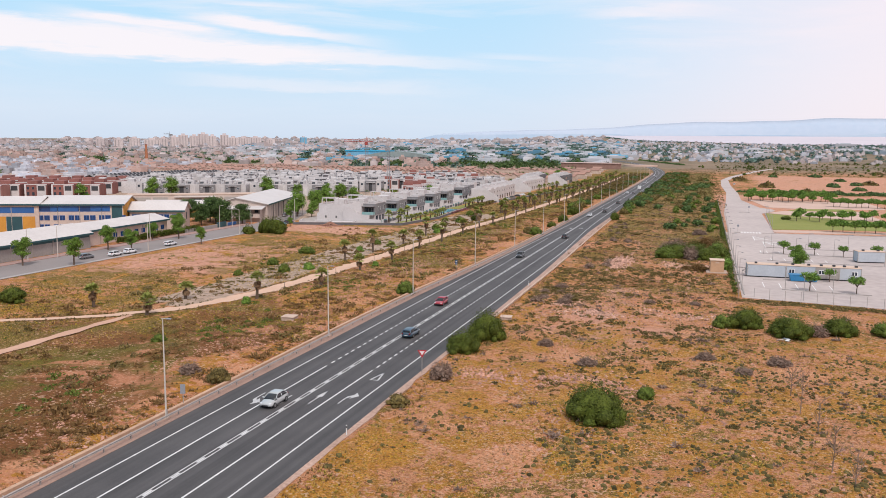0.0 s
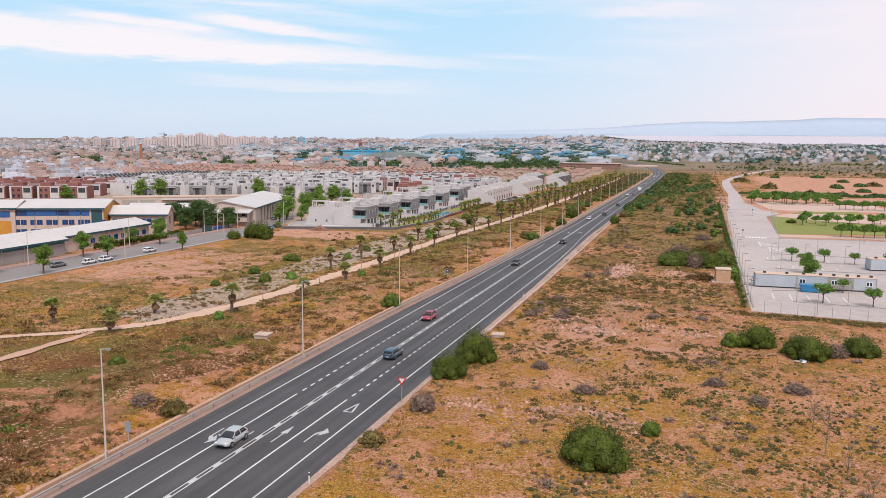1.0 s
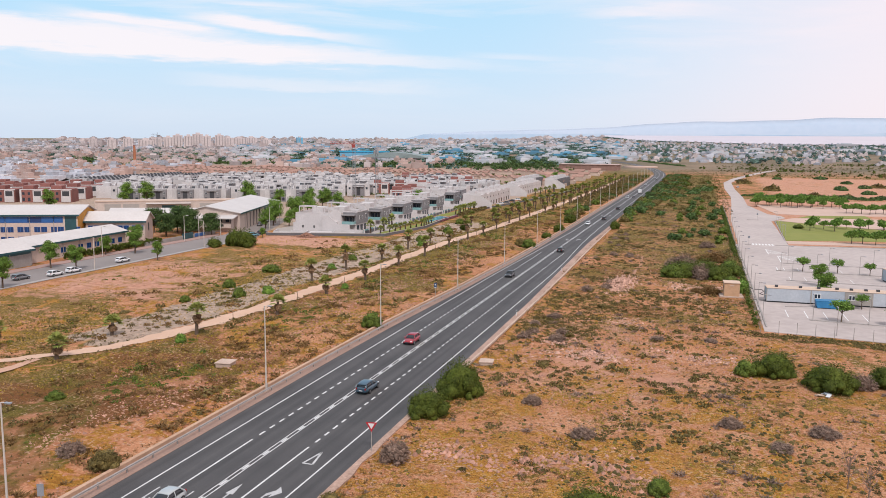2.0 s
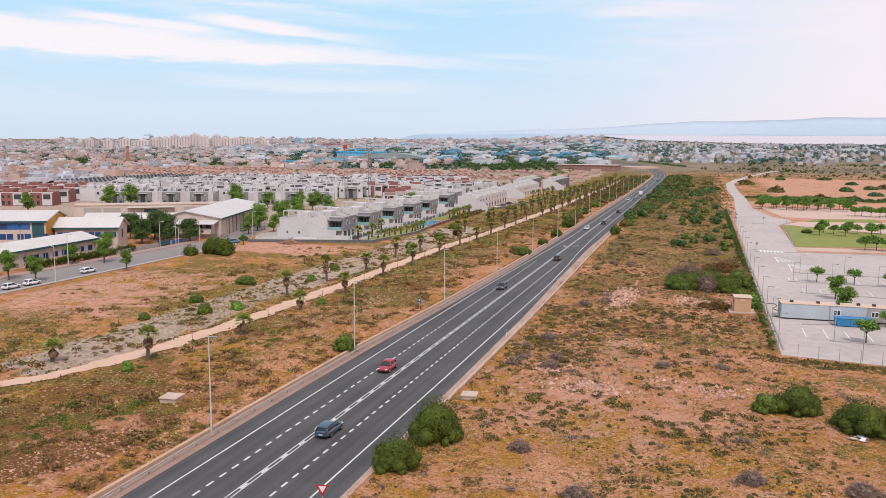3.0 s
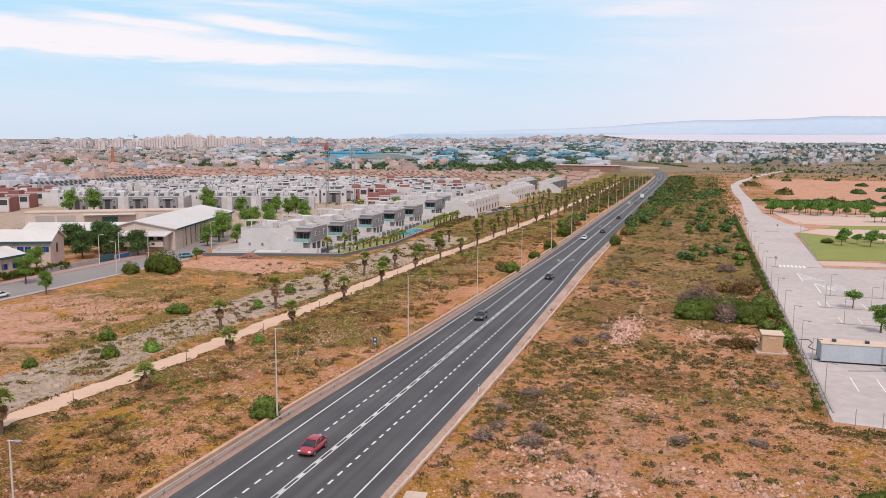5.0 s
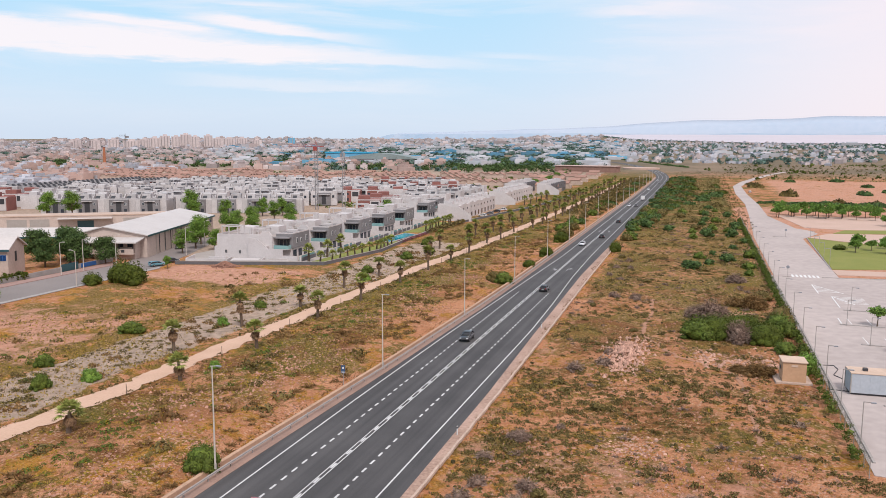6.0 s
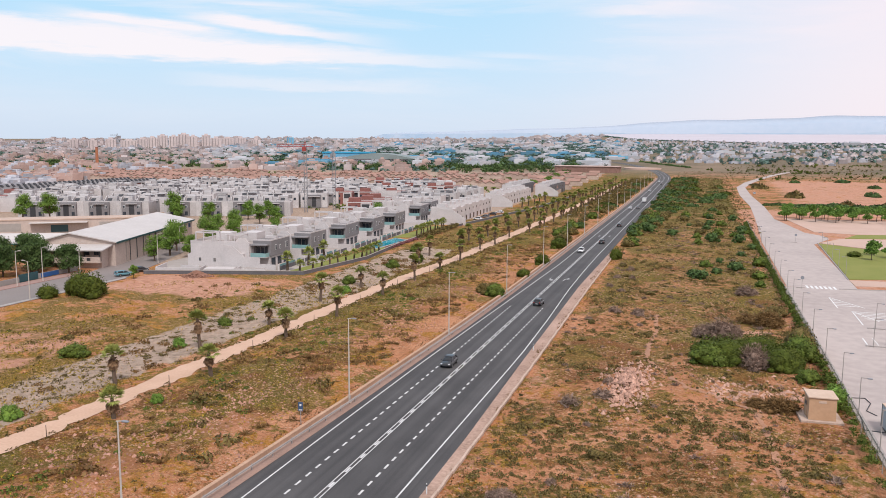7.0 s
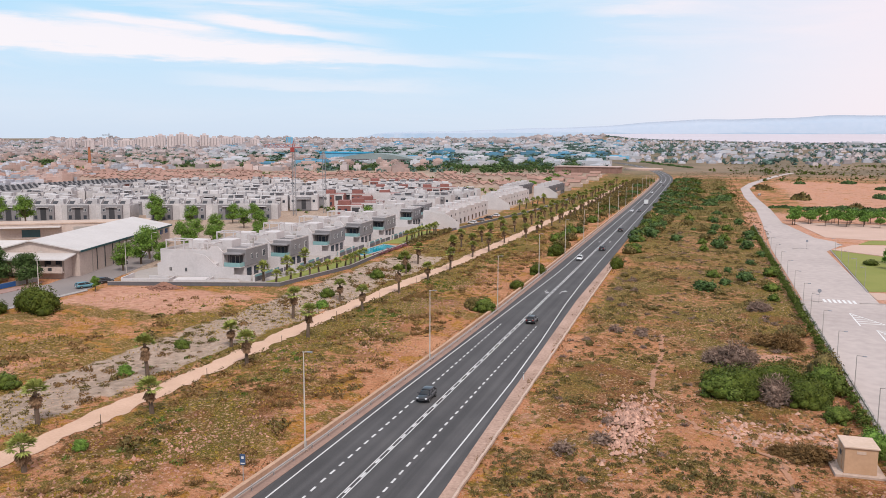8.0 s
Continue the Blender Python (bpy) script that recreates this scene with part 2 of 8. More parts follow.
def streaked(m, low=0.8, high=1.22):
    """Long faint wear along the traffic lanes, drawn out along y."""
    n, l = m.node_tree.nodes, m.node_tree.links
    p = n["Principled BSDF"]
    src = p.inputs["Base Color"].links[0].from_socket
    geo, mp, t, r, x = n.new("ShaderNodeNewGeometry"), n.new("ShaderNodeMapping"), n.new("ShaderNodeTexNoise"), n.new("ShaderNodeMapRange"), n.new("ShaderNodeHueSaturation")
    mp.inputs["Scale"].default_value = (0.9, 0.012, 1.0)
    t.inputs["Scale"].default_value, t.inputs["Detail"].default_value = 1.0, 4.0
    for k, v in (("From Min", 0.35), ("From Max", 0.65), ("To Min", low), ("To Max", high)):
        r.inputs[k].default_value = v
    l.new(geo.outputs["Position"], mp.inputs[0])
    l.new(mp.outputs[0], t.inputs["Vector"])
    l.new(t.outputs[0], r.inputs[0])
    l.new(r.outputs[0], x.inputs["Value"])
    l.new(src, x.inputs["Color"])
    l.new(x.outputs[0], p.inputs["Base Color"])


streaked(ASPHALT)
OLD_ASPHALT = material("pale_worn_asphalt", (0.525, 0.445, 0.415), (0.40, 0.338, 0.315), fine=0.5, broad=0.03, rough=0.9, bump=0.08, depth=0.01)
STREET = material("street_asphalt", (0.28, 0.24, 0.225), (0.22, 0.19, 0.178), fine=3, broad=0.08, rough=0.9, bump=0.05)
PAINT = material("white_road_paint", (0.72, 0.71, 0.69), (0.50, 0.49, 0.48), fine=5, broad=0.6, rough=0.7, bump=0.05, depth=0.005)
WORN_PAINT = material("worn_road_paint", (0.58, 0.57, 0.56), (0.40, 0.39, 0.39), fine=5, broad=0.8, rough=0.8, bump=0.05, depth=0.005)
CONCRETE = material("pink_concrete", (0.38, 0.245, 0.19), (0.28, 0.18, 0.14), fine=4, broad=0.3, rough=0.9)
PALE_CONCRETE = material("pale_concrete", (0.62, 0.465, 0.375), (0.45, 0.325, 0.255), fine=4, broad=0.4, rough=0.9)
STEEL = material("galvanised_steel", (0.44, 0.40, 0.37), (0.33, 0.30, 0.28), fine=8, broad=1.0, rough=0.6, metal=0.1, bump=0.05)
POLE = material("pale_painted_steel", (0.62, 0.56, 0.50), (0.50, 0.45, 0.40), fine=6, broad=0.8, rough=0.55, bump=0.03)


# ---- building helpers ----
def part(name, bm, mat, parent=None, label=""):
    me = bpy.data.meshes.new(name)
    bm.to_mesh(me)
    bm.free()
    if mat:
        me.materials.append(mat)
    ob = new(name, me)
    if parent:
        ob.parent = parent
    return tagged(ob, label)


def empty(name, m=None):
    ob = new(name)
    if m is not None:
        ob.matrix_basis = m
    return ob


def add_box(bm, x0, x1, y0, y1, z0, z1, bevel=0.0):
    made = bmesh.ops.create_cube(bm, size=1.0, matrix=Matrix.Translation(((x0 + x1) / 2, (y0 + y1) / 2, (z0 + z1) / 2)) @ Matrix.Diagonal((x1 - x0, y1 - y0, z1 - z0, 1)))
    if bevel:
        edges = list({e for v in made["verts"] for e in v.link_edges})
        bmesh.ops.bevel(bm, geom=edges, offset=bevel, segments=1, affect="EDGES")
    return bm


def box(x0, x1, y0, y1, z0, z1, bevel=0.0):
    return add_box(bmesh.new(), x0, x1, y0, y1, z0, z1, bevel)


def add_tube(bm, a, b, r0, r1, seg=8):
    """A tapered round bar from a to b."""
    a, b = Vector(a), Vector(b)
    d = b - a
    m = Matrix.Translation((a + b) / 2) @ d.to_track_quat("Z", "Y").to_matrix().to_4x4()
    bmesh.ops.create_cone(bm, cap_ends=True, segments=seg, radius1=r0, radius2=r1, depth=d.length, matrix=m)
    return bm


def tube(a, b, r0, r1, seg=8):
    return add_tube(bmesh.new(), a, b, r0, r1, seg)


def prism(outline, axis, lo, hi):
    """A solid: an outline in a plane, drawn out along the axis between lo and hi."""
    bm = bmesh.new()
    put = {"x": lambda p, d: (d, p[0], p[1]), "y": lambda p, d: (p[0], d, p[1]), "z": lambda p, d: (p[0], p[1], d)}[axis]
    a, b = [bm.verts.new(put(p, lo)) for p in outline], [bm.verts.new(put(p, hi)) for p in outline]
    bm.faces.new(a), bm.faces.new(b)
    for i in range(len(a)):
        bm.faces.new((a[i], a[(i + 1) % len(a)], b[(i + 1) % len(a)], b[i]))
    bmesh.ops.recalc_face_normals(bm, faces=bm.faces)
    return bm


def mesh_of(name, verts, faces, mat):
    """One mesh object from arrays of corners and triangles or quads."""
    me = bpy.data.meshes.new(name)
    verts, faces = np.asarray(verts, dtype=np.float32), np.asarray(faces, dtype=np.int32)
    k = faces.shape[1]
    me.vertices.add(len(verts)), me.loops.add(faces.size), me.polygons.add(len(faces))
    me.vertices.foreach_set("co", verts.ravel())
    me.loops.foreach_set("vertex_index", faces.ravel())
    me.polygons.foreach_set("loop_start", np.arange(0, faces.size, k, dtype=np.int32))
    me.polygons.foreach_set("loop_total", np.full(len(faces), k, dtype=np.int32))
    me.polygons.foreach_set("use_smooth", np.zeros(len(faces), dtype=bool))
    me.update(calc_edges=True)
    me.validate()
    me.materials.append(mat)
    return new(name, me)


# ---- the lie of the land ----
def rise(y):
    """The far plain climbs gently towards the horizon."""
    s = np.maximum(np.asarray(y, dtype=float) - 600.0, 0.0)
    return np.where(s < 400, 0.021 * s * s / 800, 0.021 * (s - 200)) + 0.0055 * np.maximum(s - 2100, 0)


def lie(x, y):
    """The plain's height with its fall towards the coast in the far west."""
    x, y = np.asarray(x, dtype=float), np.asarray(y, dtype=float)
    return rise(y) - ramp(-x, 200, 1300) * 0.0075 * np.maximum(y - 1100, 0)


def ramp(v, a, b):
    t = np.clip((v - a) / (b - a), 0, 1)
    return t * t * (3 - 2 * t)


def band(v, lo, hi, soft):
    return ramp(v, lo - soft, lo + soft) * (1 - ramp(v, hi - soft, hi + soft))


def path_x(y):
    """The middle of the sandy footpath."""
    return np.interp(y, [85, 107, 113, 120, 128, 140, 157, 174, 220, 262, 300, 330, 506, 800, 1000], [-95, -61.7, -54, -47.9, -44.5, -41.7, -40.2, -39.4, -38.6, -38.4, -36.9, -35, -32.2, -32, -32])


def bumps(x, y):
    return (0.35 * np.sin(0.13 * x + 1.3) * np.sin(0.11 * y + 0.4) + 0.22 * np.sin(0.41 * x + 0.2 * y) * np.sin(0.37 * y - 0.15 * x + 2)
            + 0.10 * np.sin(1.1 * x + 0.6 * y + 1) * np.sin(0.9 * y - 0.5 * x))


def wild(x, y):
    """How rough the ground is: none under roads, paths, plots and the car park."""
    w = 1 - band(x, -12.2, 11.2, 1.0)
    w = w * (1 - band(x - path_x(y), -3.2, 3.2, 1.0)) * (1 - band(x, -54.2, -49.4, 0.8) * (1 - ramp(y, 114, 118)))
    w = w * (1 - ramp(x, 51, 53) * ramp(y, 160, 172)) * (1 - band(x, 46.5, 52.3, 0.8) * band(y, 201.5, 209, 0.8))
    w = w * ramp(x, -101, -96)
    w = w * (1 - ramp(y, 262, 268) * (1 - ramp(x, -60, -56)))
    return w * (1 - ramp(y, 420, 480))


def height(x, y):
    """The ground's height at a place."""
    return lie(x, y) + bumps(x, y) * wild(x, y) - 0.06 + 0.6 * band(x, -30, -14, 5) * (1 - ramp(y, 250, 330)) * ramp(y, 20, 60)


def steps(parts):
    return np.unique(np.concatenate([np.linspace(a, b, n) for a, b, n in parts]).round(3))


def make_ground():
    xs = steps([(-4200, -600, 25), (-600, -150, 19), (-150, 72, 149), (72, 300, 20), (300, 4200, 27)])
    ys = steps([(-600, 30, 14), (30, 420, 235), (420, 900, 50), (900, 4950, 55)])
    gx, gy = np.meshgrid(xs, ys)
    gz = height(gx, gy)
    nx, ny = len(xs), len(ys)
    i = (np.arange(ny - 1)[:, None] * nx + np.arange(nx - 1)[None, :]).ravel()
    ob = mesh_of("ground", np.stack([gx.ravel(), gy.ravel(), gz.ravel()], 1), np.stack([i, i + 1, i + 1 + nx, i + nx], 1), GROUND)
    x, y = gx.ravel(), gy.ravel()
    right, far = ramp(x, 8, 14), ramp(y, 420, 600)
    near_right = right * (1 - ramp(y, 105, 165))
    straw = 0.34 + 0.17 * near_right + 0.1 * band(x, -34, -12, 3) * (1 - far) + 0.1 * band(x, -100, -58, 6) * (1 - far) - 0.15 * band(x, 14, 50, 4) * band(y, 115, 175, 12)
    green = 0.22 - 0.06 * near_right + 0.24 * right * band(y, 178, 420, 20) + 0.17 * band(x, -97, -14, 4) + 0.2 * band(x, -100, -40, 4) * (1 - far) + 0.28 * far
    gravel = band(x, -58, -44 + 3 * ramp(y, 200, 260), 2.5) * band(y, 122, 345, 10) * 0.86
    gravel = gravel + 0.85 * (1 - ramp(x, -114, -108)) * band(y, 275, 880, 14)
    gravel = gravel + 0.8 * (1 - ramp(x, -70, -62)) * band(y, 440, 1000, 16) * ramp(x, -700, -600)
    sand = 0.75 * band(x, -103, -62, 5) * band(y, 246, 272, 6) + 0.58 * band(x, -102, -62, 8) * band(y, 150, 215, 16) + 0.7 * band(x, 40.5, 47.5, 1.5) * band(y, 249, 254, 1.5) + 0.34 * band(x, 11, 13.5, 1.5) * band(y, 60, 300, 10) + 0.62 * band(x, 85, 600, 12) * band(y, 560, 900, 30) + 0.45 * band(x, 15, 48, 10) * band(y, 120, 165, 14)
    sand = sand + 0.62 * band(x, 53, 400, 2) * band(y, 290, 560, 6)
    sand = sand + 0.2 * band(x + 2.0 * np.sin(y * 0.09), -17, -9, 2.5) * (1 - far) + 0.2 * band(x, 13, 52, 3) * band(y, 165, 420, 20)
    brush = (0.66 + 0.42 * (1 - ramp(y, 95, 135)) - 0.15 * ramp(y, 95, 135) * band(x, -42, -30, 3)) * band(x, -42, -16, 3) * (1 - ramp(y, 420, 600)) + 0.75 * band(x, -75, -38, 5) * (1 - ramp(y, 100, 120)) + 0.3 * band(x, 12, 52, 2) * band(y, 250, 900, 30) + 0.52 * band(x, 12, 52, 2) * band(y, 178, 900, 25) + 0.12 * band(x, 12, 60, 4) * band(y, 100, 180, 14)
    brush = brush - 0.6 * band(x + 2.5 * np.sin(y * 0.09) + 1.5 * np.sin(y * 0.23), -18, -11, 2.0) * band(y, 30, 420, 10) * (1 - 0.75 * ramp(y, 150, 200))
    bloom = 0.55 + 0.45 * near_right - 0.35 * band(x, -44, -12, 3) * (1 - ramp(y, 95, 135)) + 0.08 * band(x, -36, -14, 3) * ramp(y, 95, 135) + 0.2 * band(x, -100, -56, 5)
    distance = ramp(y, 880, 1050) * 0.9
    lush = 0.15 * band(x, -60, -23, 4) * ramp(y, 150, 230) - 0.03 * band(x, -20, -12, 2) * ramp(y, 150, 230) + 0.05 * band(x, -95, -36, 5) * (1 - ramp(y, 130, 180)) + 0.08 * band(x, -100, -58, 5) * ramp(y, 130, 180) - 0.03 * band(x, -38, -17, 4) * (1 - ramp(y, 150, 230)) + 0.10 * right * ramp(y, 225, 300) + 0.12 * band(x, 10, 62, 3) * ramp(y, 400, 520)
    green = green + 0.34 * band(x, -60, -23, 4) * ramp(y, 170, 240) - 0.12 * band(x, -38, -12, 4) * (1 - ramp(y, 120, 180)) + 0.10 * band(x, -100, -62, 4) * band(y, 130, 262, 10)
    straw = straw + 0.08 * band(x, -38, -16, 3) * band(y, 100, 200, 12)
    bloom = bloom + 0.05 * band(x, -36, -18, 3) * band(y, 100, 260, 12)
    straw = straw - 0.3 * band(x, -60, -12, 4) * ramp(y, 170, 240) - 0.26 * right * ramp(y, 150, 220)
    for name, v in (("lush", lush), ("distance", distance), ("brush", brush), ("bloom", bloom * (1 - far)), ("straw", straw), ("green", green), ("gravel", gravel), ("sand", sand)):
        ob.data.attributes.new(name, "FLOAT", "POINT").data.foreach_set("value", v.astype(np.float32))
    for pol in ob.data.polygons:
        pol.use_smooth = True
    return tagged(ob, "dry reddish ground with straw, scrub and stones", "ground", kind="structure")


def ribbon(name, ys, left, right, lift, mat, thick=0.0, label="", category="", kind="structure", parent=None):
    """A strip that runs along y between two edges given as functions of y, following the rise."""
    v, f = [], []
    for y in ys:
        z = float(rise(y)) + lift
        v += [(float(left(y)), y, z), (float(right(y)), y, z)]
        if thick:
            v += [(float(left(y)), y, z - thick), (float(right(y)), y, z - thick)]
    k = 4 if thick else 2
    for i in range(len(ys) - 1):
        a, b = i * k, i * k + k
        f.append((a, a + 1, b + 1, b))
        if thick:
            f += [(a + 2, a, b, b + 2), (a + 1, a + 3, b + 3, b + 1)]
    ob = mesh_of(name, v, f, mat)
    if parent:
        ob.parent = parent
        return ob
    return tagged(ob, label, category, kind=kind)


make_ground()

# ---- the road ----
def road_bend(y):
    return -0.00055 * max(0.0, y - 860) ** 2


def edge_left(y):
    return float(np.interp(y, [-100, 175, 212, 236, 253, 325, 2000], [-6.9, -6.9, -6.5, -5.95, -5.5, -3.7, -3.6]))


def edge_right(y):
    return float(np.interp(y, [-100, 222, 250, 283, 313, 345, 2000], [7.3, 7.3, 6.6, 5.3, 4.7, 4.4, 4.0]))


def asphalt_left(y):
    return float(np.interp(y, [-100, 60, 130, 152, 192, 215, 240, 272, 330, 2000], [-9.4, -9.5, -9.5, -9.2, -7.7, -7.15, -6.5, -6.15, -6.0, -5.8])) + road_bend(y)


def asphalt_right(y):
    return float(np.interp(y, [-100, 60, 185, 220, 290, 345, 2000], [10.2, 10.2, 9.2, 8.3, 6.9, 7.2, 5.6])) + road_bend(y)


LONG = list(np.linspace(-100, 420, 53)) + list(np.linspace(435, 1260, 60))
road = ribbon("road", LONG, asphalt_left, asphalt_right, 0.03, ASPHALT, 0.25, "dark grey asphalt main road with white lines", "road")


def line(at, y0, y1, width, mat=PAINT, step=12.0, lift=0.036):
    """A painted line along the road."""
    ys = list(np.linspace(y0, y1, max(2, int((y1 - y0) / step) + 1)))
    return ribbon("road_line", ys, lambda y: at(y) + road_bend(y) - width / 2, lambda y: at(y) + road_bend(y) + width / 2, lift, mat, parent=road)


line(edge_left, -100, 1200, 0.19)
line(edge_right, -100, 1200, 0.19)
for side in (-0.24, 0.24):
    line(lambda y: side, -100, 1200, 0.13)
line(lambda y: -3.42, -100, 96, 0.22)
line(lambda y: 3.5, -100, 96, 0.22)


def dashes(name, x, y0, y1, period, length, width, mat):
    """Separate painted dashes on one mesh."""
    me = None
    y = y0
    while y < y1:
        if me is None:
            ob = mesh_of(name, [(-width / 2, -length / 2, 0), (width / 2, -length / 2, 0), (width / 2, length / 2, 0), (-width / 2, length / 2, 0)], [(0, 1, 2, 3)], mat)
            me = ob.data
        else:
            ob = new(name, me)
        ob.parent, ob.location = road, (x, y, 0.037 + float(rise(y)))
        y += period


dashes("lane_dash", -3.4, 98, 262, 2.22, 1.15, 0.25, PAINT)
dashes("lane_dash", 3.55, 98, 262, 2.22, 1.15, 0.25, PAINT)
dashes("centre_dash", 0.0, 46, 420, 3.92, 1.3, 0.26, PAINT)

# sandy footpath, with ragged edges
PATH_Y = list(np.arange(100, 800, 0.9))
jag = np.random.RandomState(3).normal(0, 0.2, (len(PATH_Y), 2)) + 0.28 * np.sin(np.outer(PATH_Y, (0.41, 0.53))) + 0.2 * np.sin(np.outer(PATH_Y, (1.13, 0.97)))
path_width = lambda y: 1.95 if y > 135 else 1.7
ribbon("footpath", PATH_Y, lambda y: path_x(y) - path_width(y) + jag[PATH_Y.index(y), 0], lambda y: path_x(y) + path_width(y) + jag[PATH_Y.index(y), 1], 0.02,
       material("sandy_gravel", (0.66, 0.435, 0.315), (0.56, 0.36, 0.25), fine=3, broad=0.2, rough=0.95), 0.0, "pale sandy footpath with ragged edges", "path")
TRACK_Y = list(np.arange(36, 116, 2.0))
ribbon("side_track", TRACK_Y, lambda y: -53.2 - 0.25 * math.sin(y * 0.9) + 0.03 * (y - 75), lambda y: -50.4 + 0.3 * math.sin(y * 0.7 + 1), 0.05,
       material("reddish_sandy_track", (0.60, 0.36, 0.25), (0.50, 0.29, 0.20), fine=3, broad=0.2, rough=0.95), 0.0, "narrow reddish sandy track", "path")

# trodden trail that winds through the dry field, laid on the bumpy ground
TRAIL = ((43.6, 176), (43.4, 185), (43.1, 198), (41.8, 206), (38.0, 210.5), (33.5, 212.5), (30.2, 219), (27.2, 227), (26.6, 236), (27.4, 250), (26.6, 262))
trail_rows, trail_rand = [], np.random.RandomState(17)
for (ax, ay), (bx, by) in zip(TRAIL, TRAIL[1:]):
    n = max(2, int(math.hypot(bx - ax, by - ay) / 0.7))
    for i in range(n):
        d = Vector((by - ay, ax - bx, 0)).normalized()
        c = Vector((ax + (bx - ax) * i / n + 0.15 * trail_rand.normal(), ay + (by - ay) * i / n, 0))
        wide = 0.16 + 0.34 * trail_rand.rand()
        trail_rows.append([(p.x, p.y, float(height(p.x, p.y)) + 0.07) for p in (c - d * wide, c, c + d * wide)])
trail_faces = [(3 * i + k, 3 * i + k + 1, 3 * i + k + 4, 3 * i + k + 3) for i in range(len(trail_rows) - 1) for k in (0, 1)]
tagged(mesh_of("trail", [p for q in trail_rows for p in q], trail_faces, material("trodden_earth", (0.47, 0.24, 0.145), (0.33, 0.165, 0.095), fine=3, broad=0.4, rough=0.95)),
       "narrow trodden trail of pale earth through scrub", "path", kind="structure")

# ---- roadside ----
def rail_x(y):
    return float(np.interp(y, [-100, 60, 120, 152, 192, 215, 240, 272, 330, 2000], [-9.9, -10.0, -10.3, -10.0, -8.4, -7.8, -7.1, -6.7, -6.6, -6.4])) + road_bend(y)


TAN_EDGE = material("tan_concrete", (0.57, 0.365, 0.25), (0.42, 0.26, 0.17), fine=3, broad=0.3, rough=0.95)
KERB_Y = list(np.linspace(-100, 420, 105)) + list(np.linspace(440, 900, 24))
ribbon("gutter", KERB_Y, lambda y: rail_x(y) - 1.0, lambda y: asphalt_left(y) - 0.02, 0.06, CONCRETE, 0.2, "pink concrete gutter strip beside the road", "kerb")
ribbon("bank_foot", KERB_Y, lambda y: rail_x(y) - 1.5, lambda y: rail_x(y) - 1.02, 0.55, TAN_EDGE, 0.75, "low tan concrete edging behind the guard rail", "kerb")

guard_rail = tagged(empty("guard_rail"), "galvanised steel guard rail on posts along the road", "guard rail")
beam_v, beam_f = [], []
PROFILE = [(0.0, 0.46), (0.07, 0.52), (0.0, 0.58), (0.0, 0.62), (0.07, 0.68), (0.0, 0.76), (-0.03, 0.76), (-0.03, 0.46)]
for i, y in enumerate(KERB_Y):
    beam_v += [(rail_x(y) + a, y, b + float(rise(y))) for a, b in PROFILE]
    if i:
        for j in range(8):
            a, b = (i - 1) * 8 + j, (i - 1) * 8 + (j + 1) % 8
            beam_f.append((a, b, b + 8, a + 8))
beam = mesh_of("beam", beam_v, beam_f, STEEL)
beam.parent = guard_rail
post_mesh = None
for y in np.arange(40, 424, 4.0):
    if post_mesh is None:
        ob = part("post", box(-0.07, 0.05, -0.05, 0.05, 0, 0.72), STEEL, guard_rail)
        post_mesh = ob.data
    else:
        ob = new("post", post_mesh)
        ob.parent = guard_rail
    ob.location = (rail_x(y) - 0.1, y, 0.05)

# low wall and concrete verge on the other side
verge_r = lambda y: float(np.interp(y, [-100, 60, 120, 185, 220, 290, 345, 420], [11.0, 11.0, 10.6, 10.5, 10.2, 9.3, 9.0, 8.6]))
VERGE_Y = list(np.linspace(40, 352, 105))
vr = np.random.RandomState(5).normal(0, 0.12, len(VERGE_Y))
ribbon("verge", VERGE_Y, lambda y: asphalt_right(y) + 0.02, lambda y: verge_r(y) + vr[VERGE_Y.index(y)], 0.05, material("pinkish_concrete", (0.54, 0.365, 0.285), (0.29, 0.18, 0.13), fine=2.5, broad=0.1, rough=0.95), 0.2, "pinkish concrete verge along the road", "kerb")
low_wall = tagged(empty("low_wall"), "low weathered concrete edging wall of the road", "wall", kind="structure")
slab_mesh = None
for i, y in enumerate(np.arange(130, 350, 2.5)):
    if slab_mesh is None:
        ob = part("slab", box(-0.14, 0.14, -1.23, 1.23, 0, 0.38, 0.03), PALE_CONCRETE, low_wall)
        slab_mesh = ob.data
    else:
        ob = new("slab", slab_mesh)
        ob.parent = low_wall
    ob.matrix_basis = pose(verge_r(y) + 0.25 + 0.04 * math.sin(i * 2.1), y, 0, 0, 1.5 * math.sin(i * 1.7), 0.8)


SIGN_BLUE = material("blue_sign", (0.05, 0.10, 0.20), (0.04, 0.08, 0.16), rough=0.5, bump=0.02)
SIGN_BACK = material("grey_sign_back", (0.30, 0.31, 0.34), (0.24, 0.25, 0.27), rough=0.5, bump=0.02)
RED = material("red_sign", (0.50, 0.02, 0.035), (0.42, 0.02, 0.03), rough=0.5, bump=0.02)
CLEAN_WHITE = material("white_paint", (0.78, 0.77, 0.76), (0.70, 0.69, 0.68), rough=0.55, bump=0.02)


